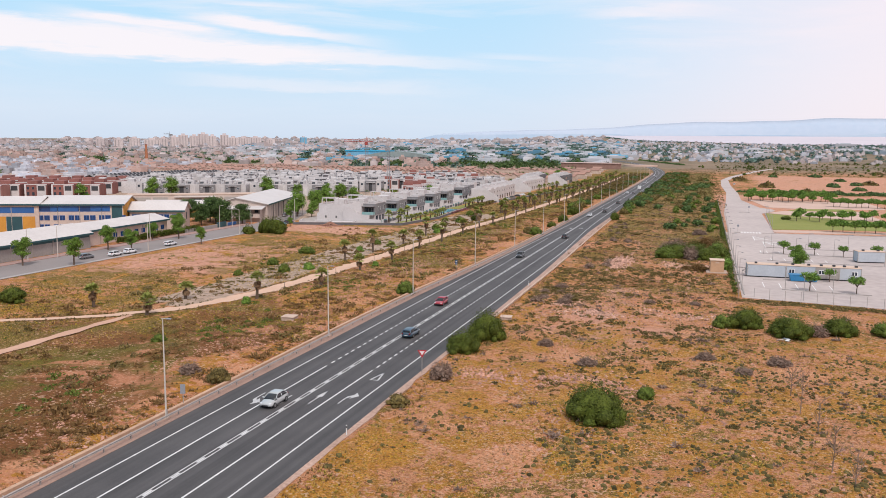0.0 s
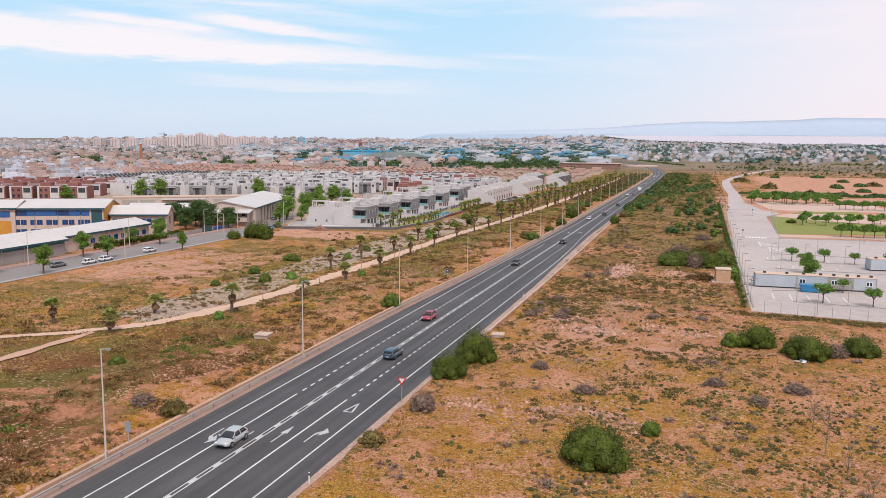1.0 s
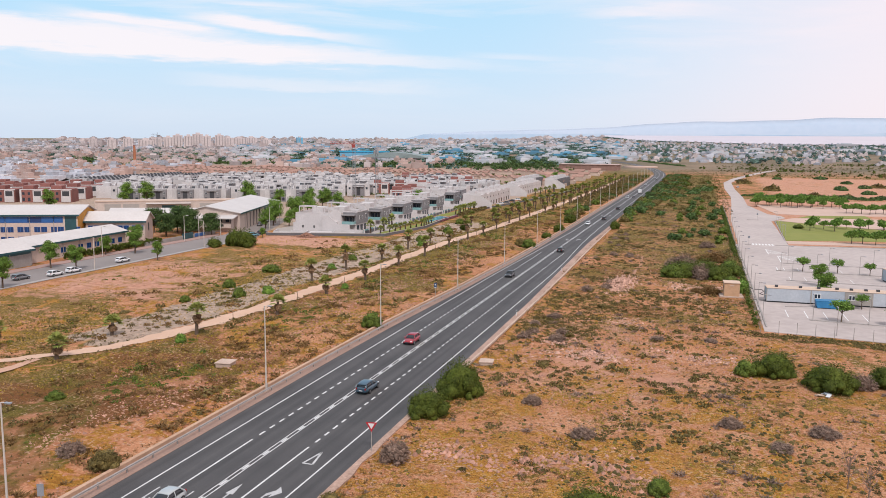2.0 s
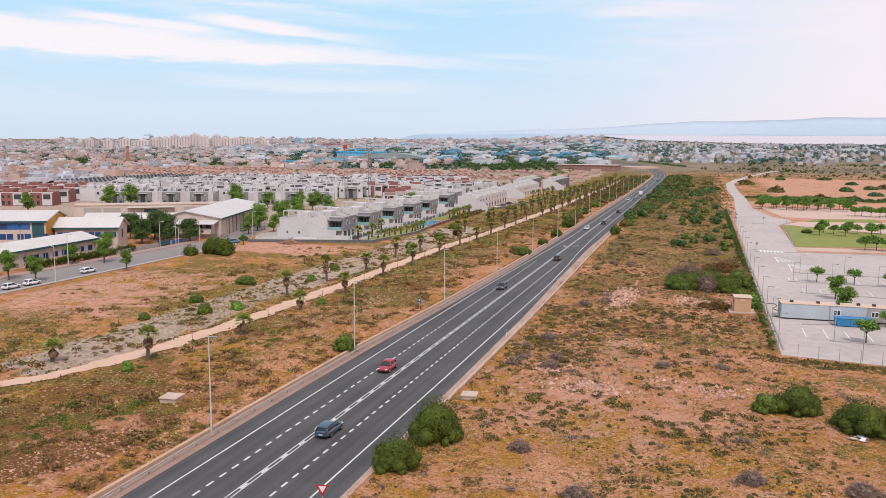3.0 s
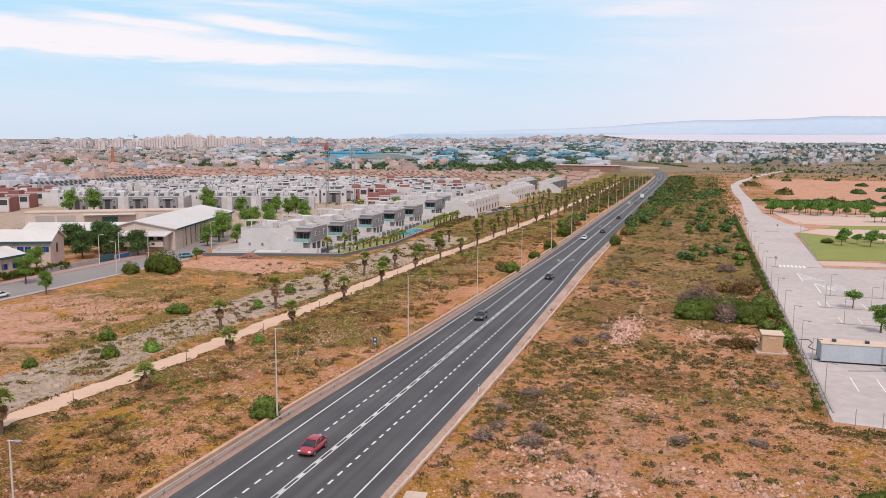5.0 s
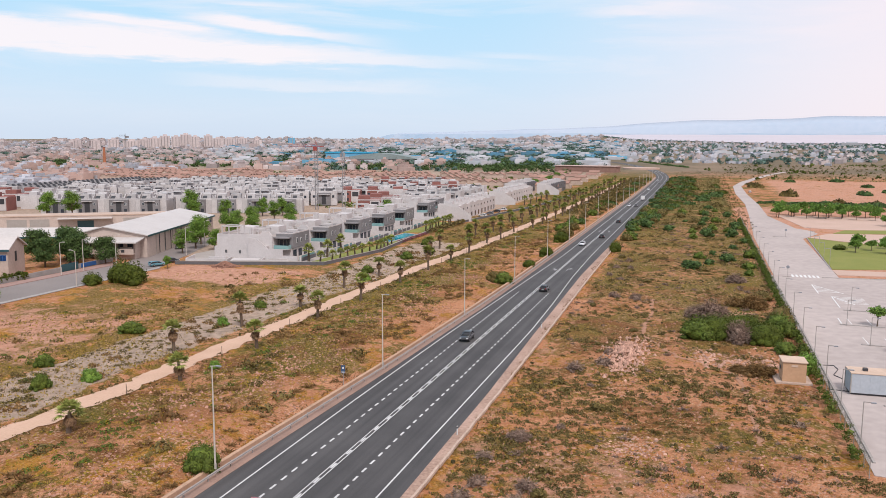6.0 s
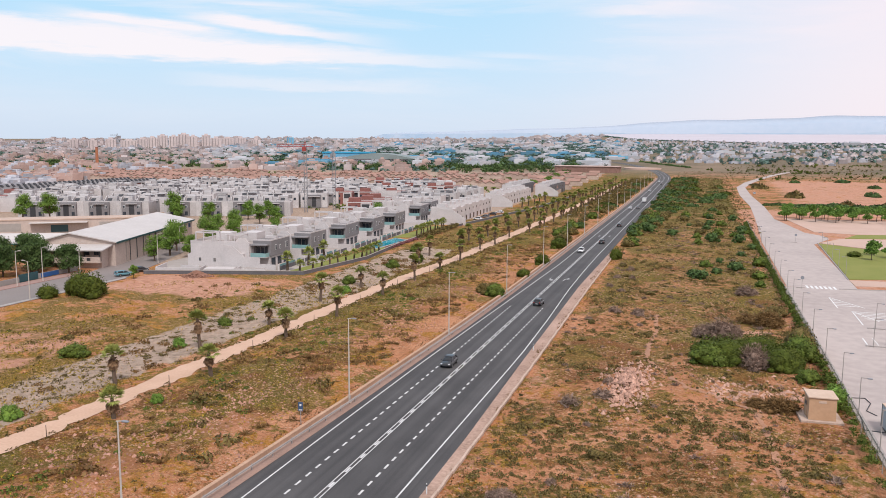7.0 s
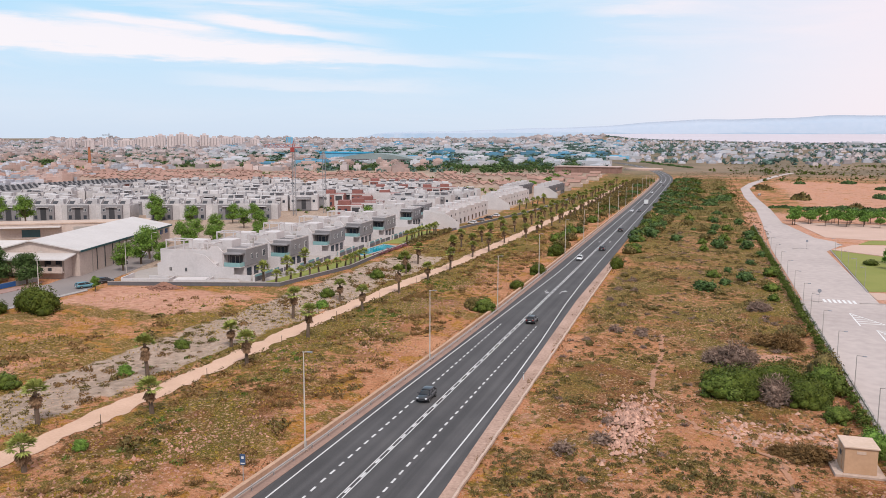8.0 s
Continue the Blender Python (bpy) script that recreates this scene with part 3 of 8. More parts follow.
def street_lamp():
    lamp = tagged(empty("street_lamp"), "tall pale steel street lamp with a flat head", "street lamp", "street lamps along the main road")
    part("base", box(-0.3, 0.3, -0.3, 0.3, -0.2, 0.22, 0.04), PALE_CONCRETE, lamp)
    part("pole", tube((0, 0, 0.2), (0, 0, 11.5), 0.11, 0.06, 10), POLE, lamp)
    part("arm", tube((-0.15, 0, 11.48), (0.6, 0, 11.58), 0.05, 0.04, 6), POLE, lamp)
    head = part("head", box(0.45, 1.1, -0.14, 0.14, 11.52, 11.62, 0.03), SIGN_BACK, lamp)
    part("lens", box(0.55, 1.05, -0.1, 0.1, 11.48, 11.52), STEEL, head)
    part("door", box(0.1, 0.17, -0.07, 0.07, 0.6, 1.2), STEEL, lamp)
    return lamp


LAMP_Y = [70.2, 111.2, 149.7, 191, 231, 272.5, 316, 357, 397, 437, 477, 517, 557, 597, 637, 677, 717, 757, 797, 837]
lamp = street_lamp()
for i, y in enumerate(LAMP_Y):
    m = pose(rail_x(y) - 0.42, y, float(rise(y)) + 0.05)
    if i == 0:
        lamp.matrix_basis = m
    else:
        copy_thing(lamp, m)

DARK = material("dark_grey_paint", (0.05, 0.05, 0.055), (0.035, 0.035, 0.04), rough=0.6, bump=0.04)


def triangle_sign(m):
    s = tagged(empty("yield_sign", m), "red and white triangular give way sign on a steel post", "road sign")
    part("post", tube((0, 0.03, 0), (0, 0.03, 3.0), 0.05, 0.05), STEEL, s)
    part("plate", prism([(-0.62, 3.2), (0.62, 3.2), (0, 2.12)], "y", -0.02, 0.0), RED, s)
    part("field", prism([(-0.36, 3.08), (0.36, 3.08), (0, 2.46)], "y", -0.028, -0.021), CLEAN_WHITE, s)
    return s


def panel_sign(m, blue, label):
    s = tagged(empty("road_sign", m), label, "road sign")
    part("post", tube((0, 0.05, 0), (0, 0.05, 2.9), 0.05, 0.05), STEEL, s)
    part("panel", box(-0.3, 0.3, -0.02, 0.02, 1.75, 2.9, 0.01), SIGN_BLUE if blue else SIGN_BACK, s)
    if blue:
        part("pictogram", box(-0.12, 0.12, -0.028, -0.021, 2.4, 2.66), CLEAN_WHITE, s)
        part("caption_bar", box(-0.22, 0.22, -0.028, -0.021, 1.86, 1.98), CLEAN_WHITE, s)
    return s


triangle_sign(pose(10.3, 97.2, 0, 0, 0, 12))
panel_sign(pose(-11.0, 181.6, 0.1, 0, 0, 12), True, "blue bus stop sign panel on a steel post")
panel_sign(pose(-11.3, 74.4, -0.1, 0, 0, 20), False, "grey back of a road sign on a post")
for y in (72.5, 120.5, 168.5, 226):
    mp = tagged(empty("marker_post", pose(asphalt_right(y) + 0.5, y, 0.05)), "white roadside marker post with dark band", "marker post", "marker posts along the road")
    part("post", box(-0.06, 0.06, -0.05, 0.05, 0, 1.1, 0.02), CLEAN_WHITE, mp)
    part("band", box(-0.065, 0.065, -0.056, 0.056, 0.8, 1.0), DARK, mp)

# painted arrows: a shaft and a barbed head in one flat outline
def arrow(x, y, kind, turn, mat=WORN_PAINT):
    if kind == "straight":
        pieces = [[(-0.09, -2.6), (0.09, -2.6), (0.09, 0.2), (-0.09, 0.2)], [(-0.42, 0.2), (0.42, 0.2), (0, 2.6)]]
    else:
        s = 1 if kind == "right" else -1
        pieces = [[(-0.09 * s, -2.4), (0.09 * s, -2.4), (0.09 * s, -0.2), (-0.09 * s, 0.4)], [(-0.09 * s, 0.4), (0.09 * s, -0.2), (0.5 * s, 0.5), (0.5 * s, 1.3)], [(0.5 * s, -0.3), (1.25 * s, 1.0), (0.5 * s, 2.2)]]
    bm = bmesh.new()
    for q in pieces:
        face = bm.faces.new([bm.verts.new((u, w, 0)) for u, w in q])
        face.normal_update()
        if face.normal.z < 0:
            face.normal_flip()
    ob = part("arrow", bm, mat, road)
    ob.matrix_basis = pose(x, y, 0.042, 0, 0, turn)


arrow(-5.1, 80, "left", 180)
arrow(-1.5, 80, "straight", 180)
arrow(1.9, 83, "straight", 0)
arrow(5.2, 84, "right", 0)
arrow(-1.7, 297, "left", 180)
arrow(2.0, 298, "right", 0)
arrow(-1.7, 400, "straight", 180)
arrow(2.0, 400, "straight", 0)
tri = bmesh.new()
for a, b in (((-0.55, -1.6), (0.55, -1.6)), ((0.55, -1.6), (0, 1.7)), ((0, 1.7), (-0.55, -1.6))):
    a, b = Vector((*a, 0)), Vector((*b, 0))
    n = (b - a).normalized().cross(Vector((0, 0, 1))) * 0.12
    tri.faces.new([tri.verts.new(p) for p in (a - n, b - n, b + n, a + n)])
ob = part("give_way_triangle", tri, WORN_PAINT, road)
ob.location = (5.5, 93.5, 0.038)

# concrete inspection covers in the scrub
for x, y, s, z in ((-22.6, 120.0, 1.1, 0.6), (13.0, 134.5, 0.95, 0.45)):
    hatch = tagged(empty("inspection_chamber", pose(x, y, float(height(x, y)) - 0.1, 0, 0, 8)), "square concrete inspection chamber with a lid", "concrete chamber")
    part("wall", box(-s, s, -s, s, 0, z, 0.04), PALE_CONCRETE, hatch)
    part("lid", box(-s - 0.12, s + 0.12, -s - 0.12, s + 0.12, z, z + 0.14, 0.03), PALE_CONCRETE, hatch)


# ---- plants ----
def leaf_material(name, base, other, island=0.45, fine=4.0):
    m = material(name, base, other, fine=fine, broad=0.5, rough=0.75, bump=0.5, island=island, depth=0.08)
    m.node_tree.nodes["Principled BSDF"].inputs["Specular IOR Level"].default_value = 0.2
    return m


LEAF_DARK = leaf_material("dark_leaves", (0.052, 0.073, 0.009), (0.103, 0.124, 0.017), 0.32)
LEAF_MID = leaf_material("mid_green_leaves", (0.065, 0.10, 0.014), (0.135, 0.17, 0.03))
LEAF_FRESH = leaf_material("fresh_green_leaves", (0.10, 0.185, 0.028), (0.18, 0.28, 0.05))
LEAF_PARK = leaf_material("bright_green_leaves", (0.10, 0.195, 0.03), (0.175, 0.28, 0.055))
LEAF_GREY = leaf_material("grey_dry_twigs", (0.19, 0.125, 0.095), (0.31, 0.215, 0.165), 0.35)
LEAF_OLIVE = leaf_material("olive_scrub", (0.105, 0.079, 0.026), (0.195, 0.145, 0.048))
LEAF_STRAW = leaf_material("straw", (0.44, 0.275, 0.075), (0.56, 0.37, 0.11), 0.35)
LEAF_BROWN = leaf_material("brown_dry_grass", (0.155, 0.088, 0.035), (0.265, 0.155, 0.06), 0.3)
LEAF_YELLOW = leaf_material("yellow_flowering_weed", (0.46, 0.315, 0.03), (0.24, 0.19, 0.03), 0.3)
LEAF_TREE = leaf_material("deep_green_leaves", (0.045, 0.085, 0.025), (0.10, 0.155, 0.045), 0.5)
LEAF_CUSHION = leaf_material("cushion_leaves", (0.065, 0.052, 0.017), (0.13, 0.10, 0.031), 0.45)
# bluish haze of the distance is mixed into this leaf colour
LEAF_FAR = leaf_material("hazed_distant_leaves", (0.085, 0.15, 0.125), (0.13, 0.20, 0.165), 0.35, 0.4)
PALM_LEAF = leaf_material("palm_leaves", (0.19, 0.225, 0.05), (0.34, 0.36, 0.10), 0.35)
PALM_DEAD = leaf_material("dead_palm_leaves", (0.17, 0.095, 0.05), (0.28, 0.175, 0.10), 0.35)
BARK = material("bark", (0.16, 0.11, 0.075), (0.10, 0.07, 0.05), fine=5, broad=1, rough=0.95)
BLOSSOM = leaf_material("pink_blossom", (0.36, 0.13, 0.17), (0.24, 0.13, 0.12), 0.4)


def leaf_cloud(seed, blobs, count, size, flat=0.8):
    """Loose leaves, each a bent pair of triangles, thickest at the skin of some uneven balls."""
    r = np.random.RandomState(seed)
    v, f = [], []
    weights = np.array([b[1] ** 2 for b in blobs])
    share = r.choice(len(blobs), count, p=weights / weights.sum())
    for k, (c, rad) in enumerate(blobs):
        n = int((share == k).sum())
        if not n:
            continue
        d = r.normal(size=(n, 3))
        d /= np.linalg.norm(d, axis=1)[:, None]
        d[:, 2] = np.where(d[:, 2] < -0.5, -d[:, 2], d[:, 2])
        p = np.array(c) + d * (rad * (0.35 + 0.85 * r.rand(n) ** 0.8))[:, None] * np.array([1, 1, flat])
        side = r.normal(size=(n, 3)) + 0.4 * np.cross(d, r.normal(size=(n, 3)))
        side /= np.linalg.norm(side, axis=1)[:, None] + 1e-9
        up = np.cross(side, d + 0.9 * r.normal(size=(n, 3)))
        up /= np.linalg.norm(up, axis=1)[:, None] + 1e-9
        s = (size * (0.6 + 0.8 * r.rand(n)))[:, None]
        quad = np.stack([p - up * s, p + side * s * 0.6, p + up * s, p - side * s * 0.6], 1)
        base = len(v) and sum(len(q) for q in v)
        v.append(quad.reshape(-1, 3))
        f.append(np.arange(n * 4).reshape(-1, 4) + base)
    return np.concatenate(v), np.concatenate(f)


def core(seed, blobs, flat=0.8, shrink=0.74):
    """The shaded inside of a crown."""
    bm = bmesh.new()
    r = random.Random(seed)
    for c, rad in blobs:
        made = bmesh.ops.create_icosphere(bm, subdivisions=1, radius=rad * shrink, matrix=Matrix.Translation(c) @ Matrix.Diagonal((1, 1, flat, 1)))
        for vert in made["verts"]:
            vert.co += Vector((r.uniform(-1, 1), r.uniform(-1, 1), r.uniform(-1, 1))) * rad * 0.12
    return bm


def bush_lobes(seed, radius, tall, count):
    """Round masses of twigs that together make a domed shrub: centre and radius of each."""
    r = random.Random(seed)
    lobes = [((0, 0, tall * 0.42), radius * 0.72)]
    for i in range(count):
        a, e = i * 2.4 + r.uniform(-0.5, 0.5), r.uniform(0.02, 1.0) ** 0.8
        q = math.sqrt(max(0.0, 1 - e * e * 0.9)) * radius * r.uniform(0.62, 0.84)
        k = radius * r.uniform(0.15, 0.29)
        lobes.append(((math.cos(a) * q, math.sin(a) * q, max(k * 0.45, e * tall * 0.82)), k))
    return lobes


def bush(seed, radius, tall, mat, count=900, size=0.2, name="bush", stems=True, twiggy=False):
    """A domed shrub, its foot at the origin: stems, a lobed inside and a skin of small leaves that face outwards."""
    r = np.random.RandomState(seed)
    lobes = bush_lobes(seed, radius, tall, 34 if stems else 17)
    centre, rad = np.array([c for c, _ in lobes]), np.array([k for _, k in lobes])
    which = r.choice(len(lobes), count, p=rad ** 2 / (rad ** 2).sum())
    d = r.normal(size=(count, 3))
    d[:, 2] = d[:, 2] + 0.35
    d /= np.linalg.norm(d, axis=1)[:, None]
    p = centre[which] + d * (rad[which] * (0.80 + 0.50 * r.rand(count) ** 1.6))[:, None]
    p[:, 2] = np.maximum(p[:, 2], 0.03)
    out = d + 0.55 * r.normal(size=(count, 3))
    out /= np.linalg.norm(out, axis=1)[:, None]
    side = np.cross(out, r.normal(size=(count, 3)))
    side /= np.linalg.norm(side, axis=1)[:, None] + 1e-9
    up = np.cross(side, out)
    s = (size * (0.6 + 0.8 * r.rand(count)))[:, None]
    if twiggy:
        up = d + 0.5 * r.normal(size=(count, 3))
        up /= np.linalg.norm(up, axis=1)[:, None]
        side, s = np.cross(up, r.normal(size=(count, 3))) * 0.3, s * 1.7
    v = np.stack([p - up * s * 0.75, p + side * s * 0.42, p + up * s * 0.9, p - side * s * 0.42], 1)
    b = empty(name)
    mesh_of("foliage", v.reshape(-1, 3), np.arange(count * 4).reshape(-1, 4), mat).parent = b
    bm = bmesh.new()
    for c, k in lobes:
        made = bmesh.ops.create_icosphere(bm, subdivisions=2 if stems else 1, radius=k * (0.6 if twiggy else 0.86), matrix=Matrix.Translation(c))
        for w in made["verts"]:
            w.co = Vector(c) + (w.co - Vector(c)) * (1 + 0.12 * noise.noise(w.co * (2.2 / radius) + Vector((seed, 0, 0))))
            w.co.z = max(w.co.z, 0.0)
    inner = part("inner_growth", bm, mat, b)
    for f in inner.data.polygons:
        f.use_smooth = True
    if not stems:
        return b
    stem = bmesh.new()
    for i in range(3):
        add_tube(stem, (0.1 * i - 0.1, 0, -0.2), (r.uniform(-0.4, 0.4), r.uniform(-0.4, 0.4), tall * 0.5), 0.09, 0.04, 5)
    part("stem", stem, BARK, b)
    return b


def tree(seed, tall, radius, mat, count=1500, size=0.26, clear=0.32, name="tree"):
    """A broad-leaved tree: tapered trunk, limbs and an uneven, gappy crown."""
    r = random.Random(seed)
    t = empty(name)
    part("trunk", tube((0, 0, -0.2), (0.1, 0.05, tall * 0.55), 0.035 * tall, 0.016 * tall, 7), BARK, t)
    blobs, limbs = [((0.1, 0, tall * 0.7), radius * 0.55)], bmesh.new()
    for i in range(26):
        z = tall * r.uniform(clear + 0.12, 0.92)
        a, q = i * 2.4 + r.uniform(-0.4, 0.4), radius * r.uniform(0.25, 0.8) * math.sqrt(max(0.1, 1 - abs(z / tall - 0.55 - clear / 3) * 1.5))
        c = (math.cos(a) * q, math.sin(a) * q, z)
        blobs.append((c, radius * r.uniform(0.3, 0.46)))
        if i < 7:
            add_tube(limbs, (0.05, 0, tall * r.uniform(clear, 0.45)), c, 0.014 * tall, 0.005 * tall, 5)
    part("branch_frame", limbs, BARK, t)
    crown = mesh_of("crown", *leaf_cloud(seed, blobs, count, size, 0.85), mat)
    crown.parent = t
    part("inner_crown", core(seed, blobs, 0.85, 0.42), mat, t)
    return t


def palm(seed, tall, fronds=30, reach=1.7, skirt=True):
    """A fan palm: ringed tapering trunk, a hanging skirt of dead leaves and a head of fans on arching stalks."""
    r = random.Random(seed)
    p = empty("palm_tree")
    trunk = bmesh.new()
    n = 9
    for i in range(n):
        z0, z1 = tall * i / n - (0.2 if i == 0 else 0), tall * (i + 1) / n
        add_tube(trunk, (0.03 * i, 0, z0), (0.03 * (i + 1), 0, z1), 0.34 - 0.012 * i, 0.29 - 0.012 * i, 8)
    part("trunk", trunk, BARK, p)

    def fans(count, low, high, length, droop, drop=0.0):
        v, f = [], []
        for k in range(count):
            a, e = k * 2.39996 + r.uniform(-0.2, 0.2), math.radians(r.uniform(low, high))
            out = Vector((math.cos(a) * math.cos(e), math.sin(a) * math.cos(e), math.sin(e)))
            side = Vector((-math.sin(a), math.cos(a), 0))
            root = Vector((0.25, 0, tall - 0.1 - drop * r.random())) + out * 0.1
            hub = root + out * length * 0.5
            s = len(v)
            v += [root + side * 0.035, root - side * 0.035, hub]
            f.append((s, s + 1, s + 2))
            for j in range(9):
                b = math.radians(-88 + 22 * j)
                tip = hub + (out * math.cos(b) + side * math.sin(b)) * length * r.uniform(0.5, 0.64) - Vector((0, 0, droop * r.uniform(0.1, 0.4)))
                wide = (side * math.cos(b) - out * math.sin(b)) * 0.11
                mid = hub + (tip - hub) * 0.5 + Vector((0, 0, 0.05))
                s = len(v)
                v += [hub, mid + wide, tip, mid - wide]
                f += [(s, s + 1, s + 2), (s, s + 2, s + 3)]
        return [tuple(q) for q in v], f

    mesh_of("fronds", *fans(fronds, -12, 82, reach, 0.7), PALM_LEAF).parent = p
    if skirt:
        mesh_of("dead_skirt", *fans(40, -86, -38, reach * 0.62, 0.5, tall * 0.26), PALM_DEAD).parent = p
    return p


def strewn(name, template, places, scales, mat, label, category, seed=0, tilt=0.0, tags=True):
    """Very many small copies of one little shape, joined into one mesh."""
    r = np.random.RandomState(seed)
    tv, tf = np.asarray(template[0], float), np.asarray(template[1])
    n, k = len(places), len(tv)
    a = r.rand(n) * 6.283
    c, s = np.cos(a), np.sin(a)
    sc = np.asarray(scales)[:, None] * (0.75 + 0.5 * r.rand(n, 3))
    x = tv[None, :, 0] * c[:, None] - tv[None, :, 1] * s[:, None]
    y = tv[None, :, 0] * s[:, None] + tv[None, :, 1] * c[:, None]
    z = np.broadcast_to(tv[None, :, 2], x.shape)
    v = np.stack([x * sc[:, :1], y * sc[:, :1], z * sc[:, 2:]], 2) + np.asarray(places)[:, None, :]
    f = tf[None] + (np.arange(n) * k)[:, None, None]
    return tagged(mesh_of(name, v.reshape(-1, 3), f.reshape(-1, tf.shape[1]), mat), label, category, kind="stuff")


def tuft(seed, blades=9, spread=0.6):
    r = np.random.RandomState(seed)
    v, f = [], []
    for i in range(blades):
        a, q = r.rand() * 6.28, r.rand() * 0.5
        foot = np.array([math.cos(a) * q * spread, math.sin(a) * q * spread, -0.05])
        tip = foot + np.array([math.cos(a) * spread * r.uniform(0.2, 0.9), math.sin(a) * spread * r.uniform(0.2, 0.9), r.uniform(0.5, 1.0)])
        w = np.array([-math.sin(a), math.cos(a), 0]) * 0.1
        s = len(v)
        v += [foot - w, foot + w, tip]
        f.append((s, s + 1, s + 2))
    return v, f


def clump(seed, count=9, size=0.4):
    """A little mound of leaves, each one triangle."""
    v, f = leaf_cloud(seed, [((0, 0, 0.22), 0.45), ((0.35, 0.1, 0.16), 0.3), ((-0.25, 0.25, 0.16), 0.32)], count, size, 0.8)
    return v.reshape(-1, 4, 3)[:, [0, 1, 2]].reshape(-1, 3), np.arange(count * 3).reshape(-1, 3)


def cushion(seed):
    """A low rounded cushion plant of few facets."""
    r = np.random.RandomState(seed)
    v = [(0, 0, 0.42)] + [(0.33 * math.cos(a), 0.33 * math.sin(a), 0.33) for a in np.arange(5) * 1.2566 + 0.4] + [(0.52 * math.cos(a), 0.52 * math.sin(a), 0.0) for a in np.arange(5) * 1.2566]
    v = np.array(v) * (1 + 0.18 * r.normal(size=(11, 1)))
    f = [(0, 1 + i, 1 + (i + 1) % 5) for i in range(5)]
    for i in range(5):
        j = (i + 1) % 5
        f += [(6 + i, 6 + j, 1 + i), (1 + i, 6 + j, 1 + j)]
    return v, f


def mat_shrub(seed, leaves=58):
    """A low spreading shrub: loose domes of small leaves that face up and outwards."""
    r = np.random.RandomState(seed)
    domes = [(np.array([0.0, 0, 0]), 0.6)] + [(np.array([0.42 * math.cos(a), 0.42 * math.sin(a), 0]), 0.42) for a in (0.4, 2.3, 4.4)]
    v = []
    for i in range(leaves):
        c, k = domes[i % 4]
        d = r.normal(size=3)
        d[2] = abs(d[2])
        d /= np.linalg.norm(d)
        p = c + d * np.array([1, 1, 0.72]) * k * r.uniform(0.7, 1.05)
        n = d + 0.5 * r.normal(size=3)
        e = np.cross(n, r.normal(size=3))
        e /= np.linalg.norm(e)
        f = np.cross(e, n / np.linalg.norm(n))
        v += [p - e * 0.11 - f * 0.05, p + e * 0.11 - f * 0.05, p + f * 0.17]
    return np.array(v), np.arange(leaves * 3).reshape(-1, 3)


def twigs(seed, blades=46):
    """A loose dome of dry leafless twigs."""
    r = np.random.RandomState(seed)
    v = []
    for i in range(blades):
        d = r.normal(size=3)
        d[2] = abs(d[2]) * 0.8 + 0.1
        d /= np.linalg.norm(d)
        foot = r.normal(size=3) * 0.16 * np.array([1, 1, 0])
        tip = foot + d * np.array([0.62, 0.62, 0.5]) * r.uniform(0.6, 1.1)
        w = np.cross(d, r.normal(size=3))
        w = w / np.linalg.norm(w) * 0.06
        v += [foot + (tip - foot) * 0.3 - w, foot + (tip - foot) * 0.3 + w, tip]
    return np.array(v), np.arange(blades * 3).reshape(-1, 3)


def stone(seed):
    """A broken stone of eight to ten facets."""
    r = np.random.RandomState(seed)
    v = [(0, 0, 0.4), (0, 0, -0.3)] + [(0.5 * math.cos(a), 0.5 * math.sin(a), 0.05 * (-1) ** i) for i, a in enumerate(np.arange(5) * 1.2566)]
    v = np.array(v) * (1 + 0.22 * r.normal(size=(7, 1)))
    f = [(0, 2 + i, 2 + (i + 1) % 5) for i in range(5)] + [(1, 2 + (i + 1) % 5, 2 + i) for i in range(5)]
    return v, f


def sown(seed, n, x0, x1, y0, y1, patch=0.0, scale=0.06, shift=0.0):
    """Random places on wild ground, gathered into patches by a smooth noise; nearer ground is sown more densely."""
    r = np.random.RandomState(seed)
    x, y = x0 + (x1 - x0) * r.rand(n), y0 + (y1 - y0) * r.rand(n) ** 1.25
    keep = (wild(x, y) > 0.55) & (r.rand(n) < np.clip((y - y0) / 22, 0.05, 1)) & (r.rand(n) < np.clip((np.where(x1 > 60, x1 - x, 99)) / 25, 0, 1)) & (r.rand(n) < np.clip((np.where(x0 < -70, x - x0, 99)) / 12, 0, 1))
    if patch:
        wave = np.sin(x * scale * 2.1 + shift + np.sin(y * scale * 1.3)) + np.sin(y * scale * 1.7 - shift + np.sin(x * scale * 2.3 + 1)) + 0.7 * np.sin((x + y) * scale * 3.7 + shift * 3) + 0.6 * np.sin((x - 0.6 * y) * scale * 7.1)
        keep &= wave > patch + r.normal(0, 0.5, n)
    x, y = x[keep], y[keep]
    return np.stack([x, y, height(x, y) - 0.03], 1)


def sow(name, template, places, lo, hi, mat, label, category, seed):
    sizes = lo + (hi - lo) * np.random.RandomState(seed + 50).rand(len(places)) ** 2
    strewn(name, template, places, sizes, mat, label, category, seed)


RIGHT, LEFT, LOT = (11.5, 52.5, 12, 470), (-36, -12.5, 12, 470), (-98, -41, 90, 300)
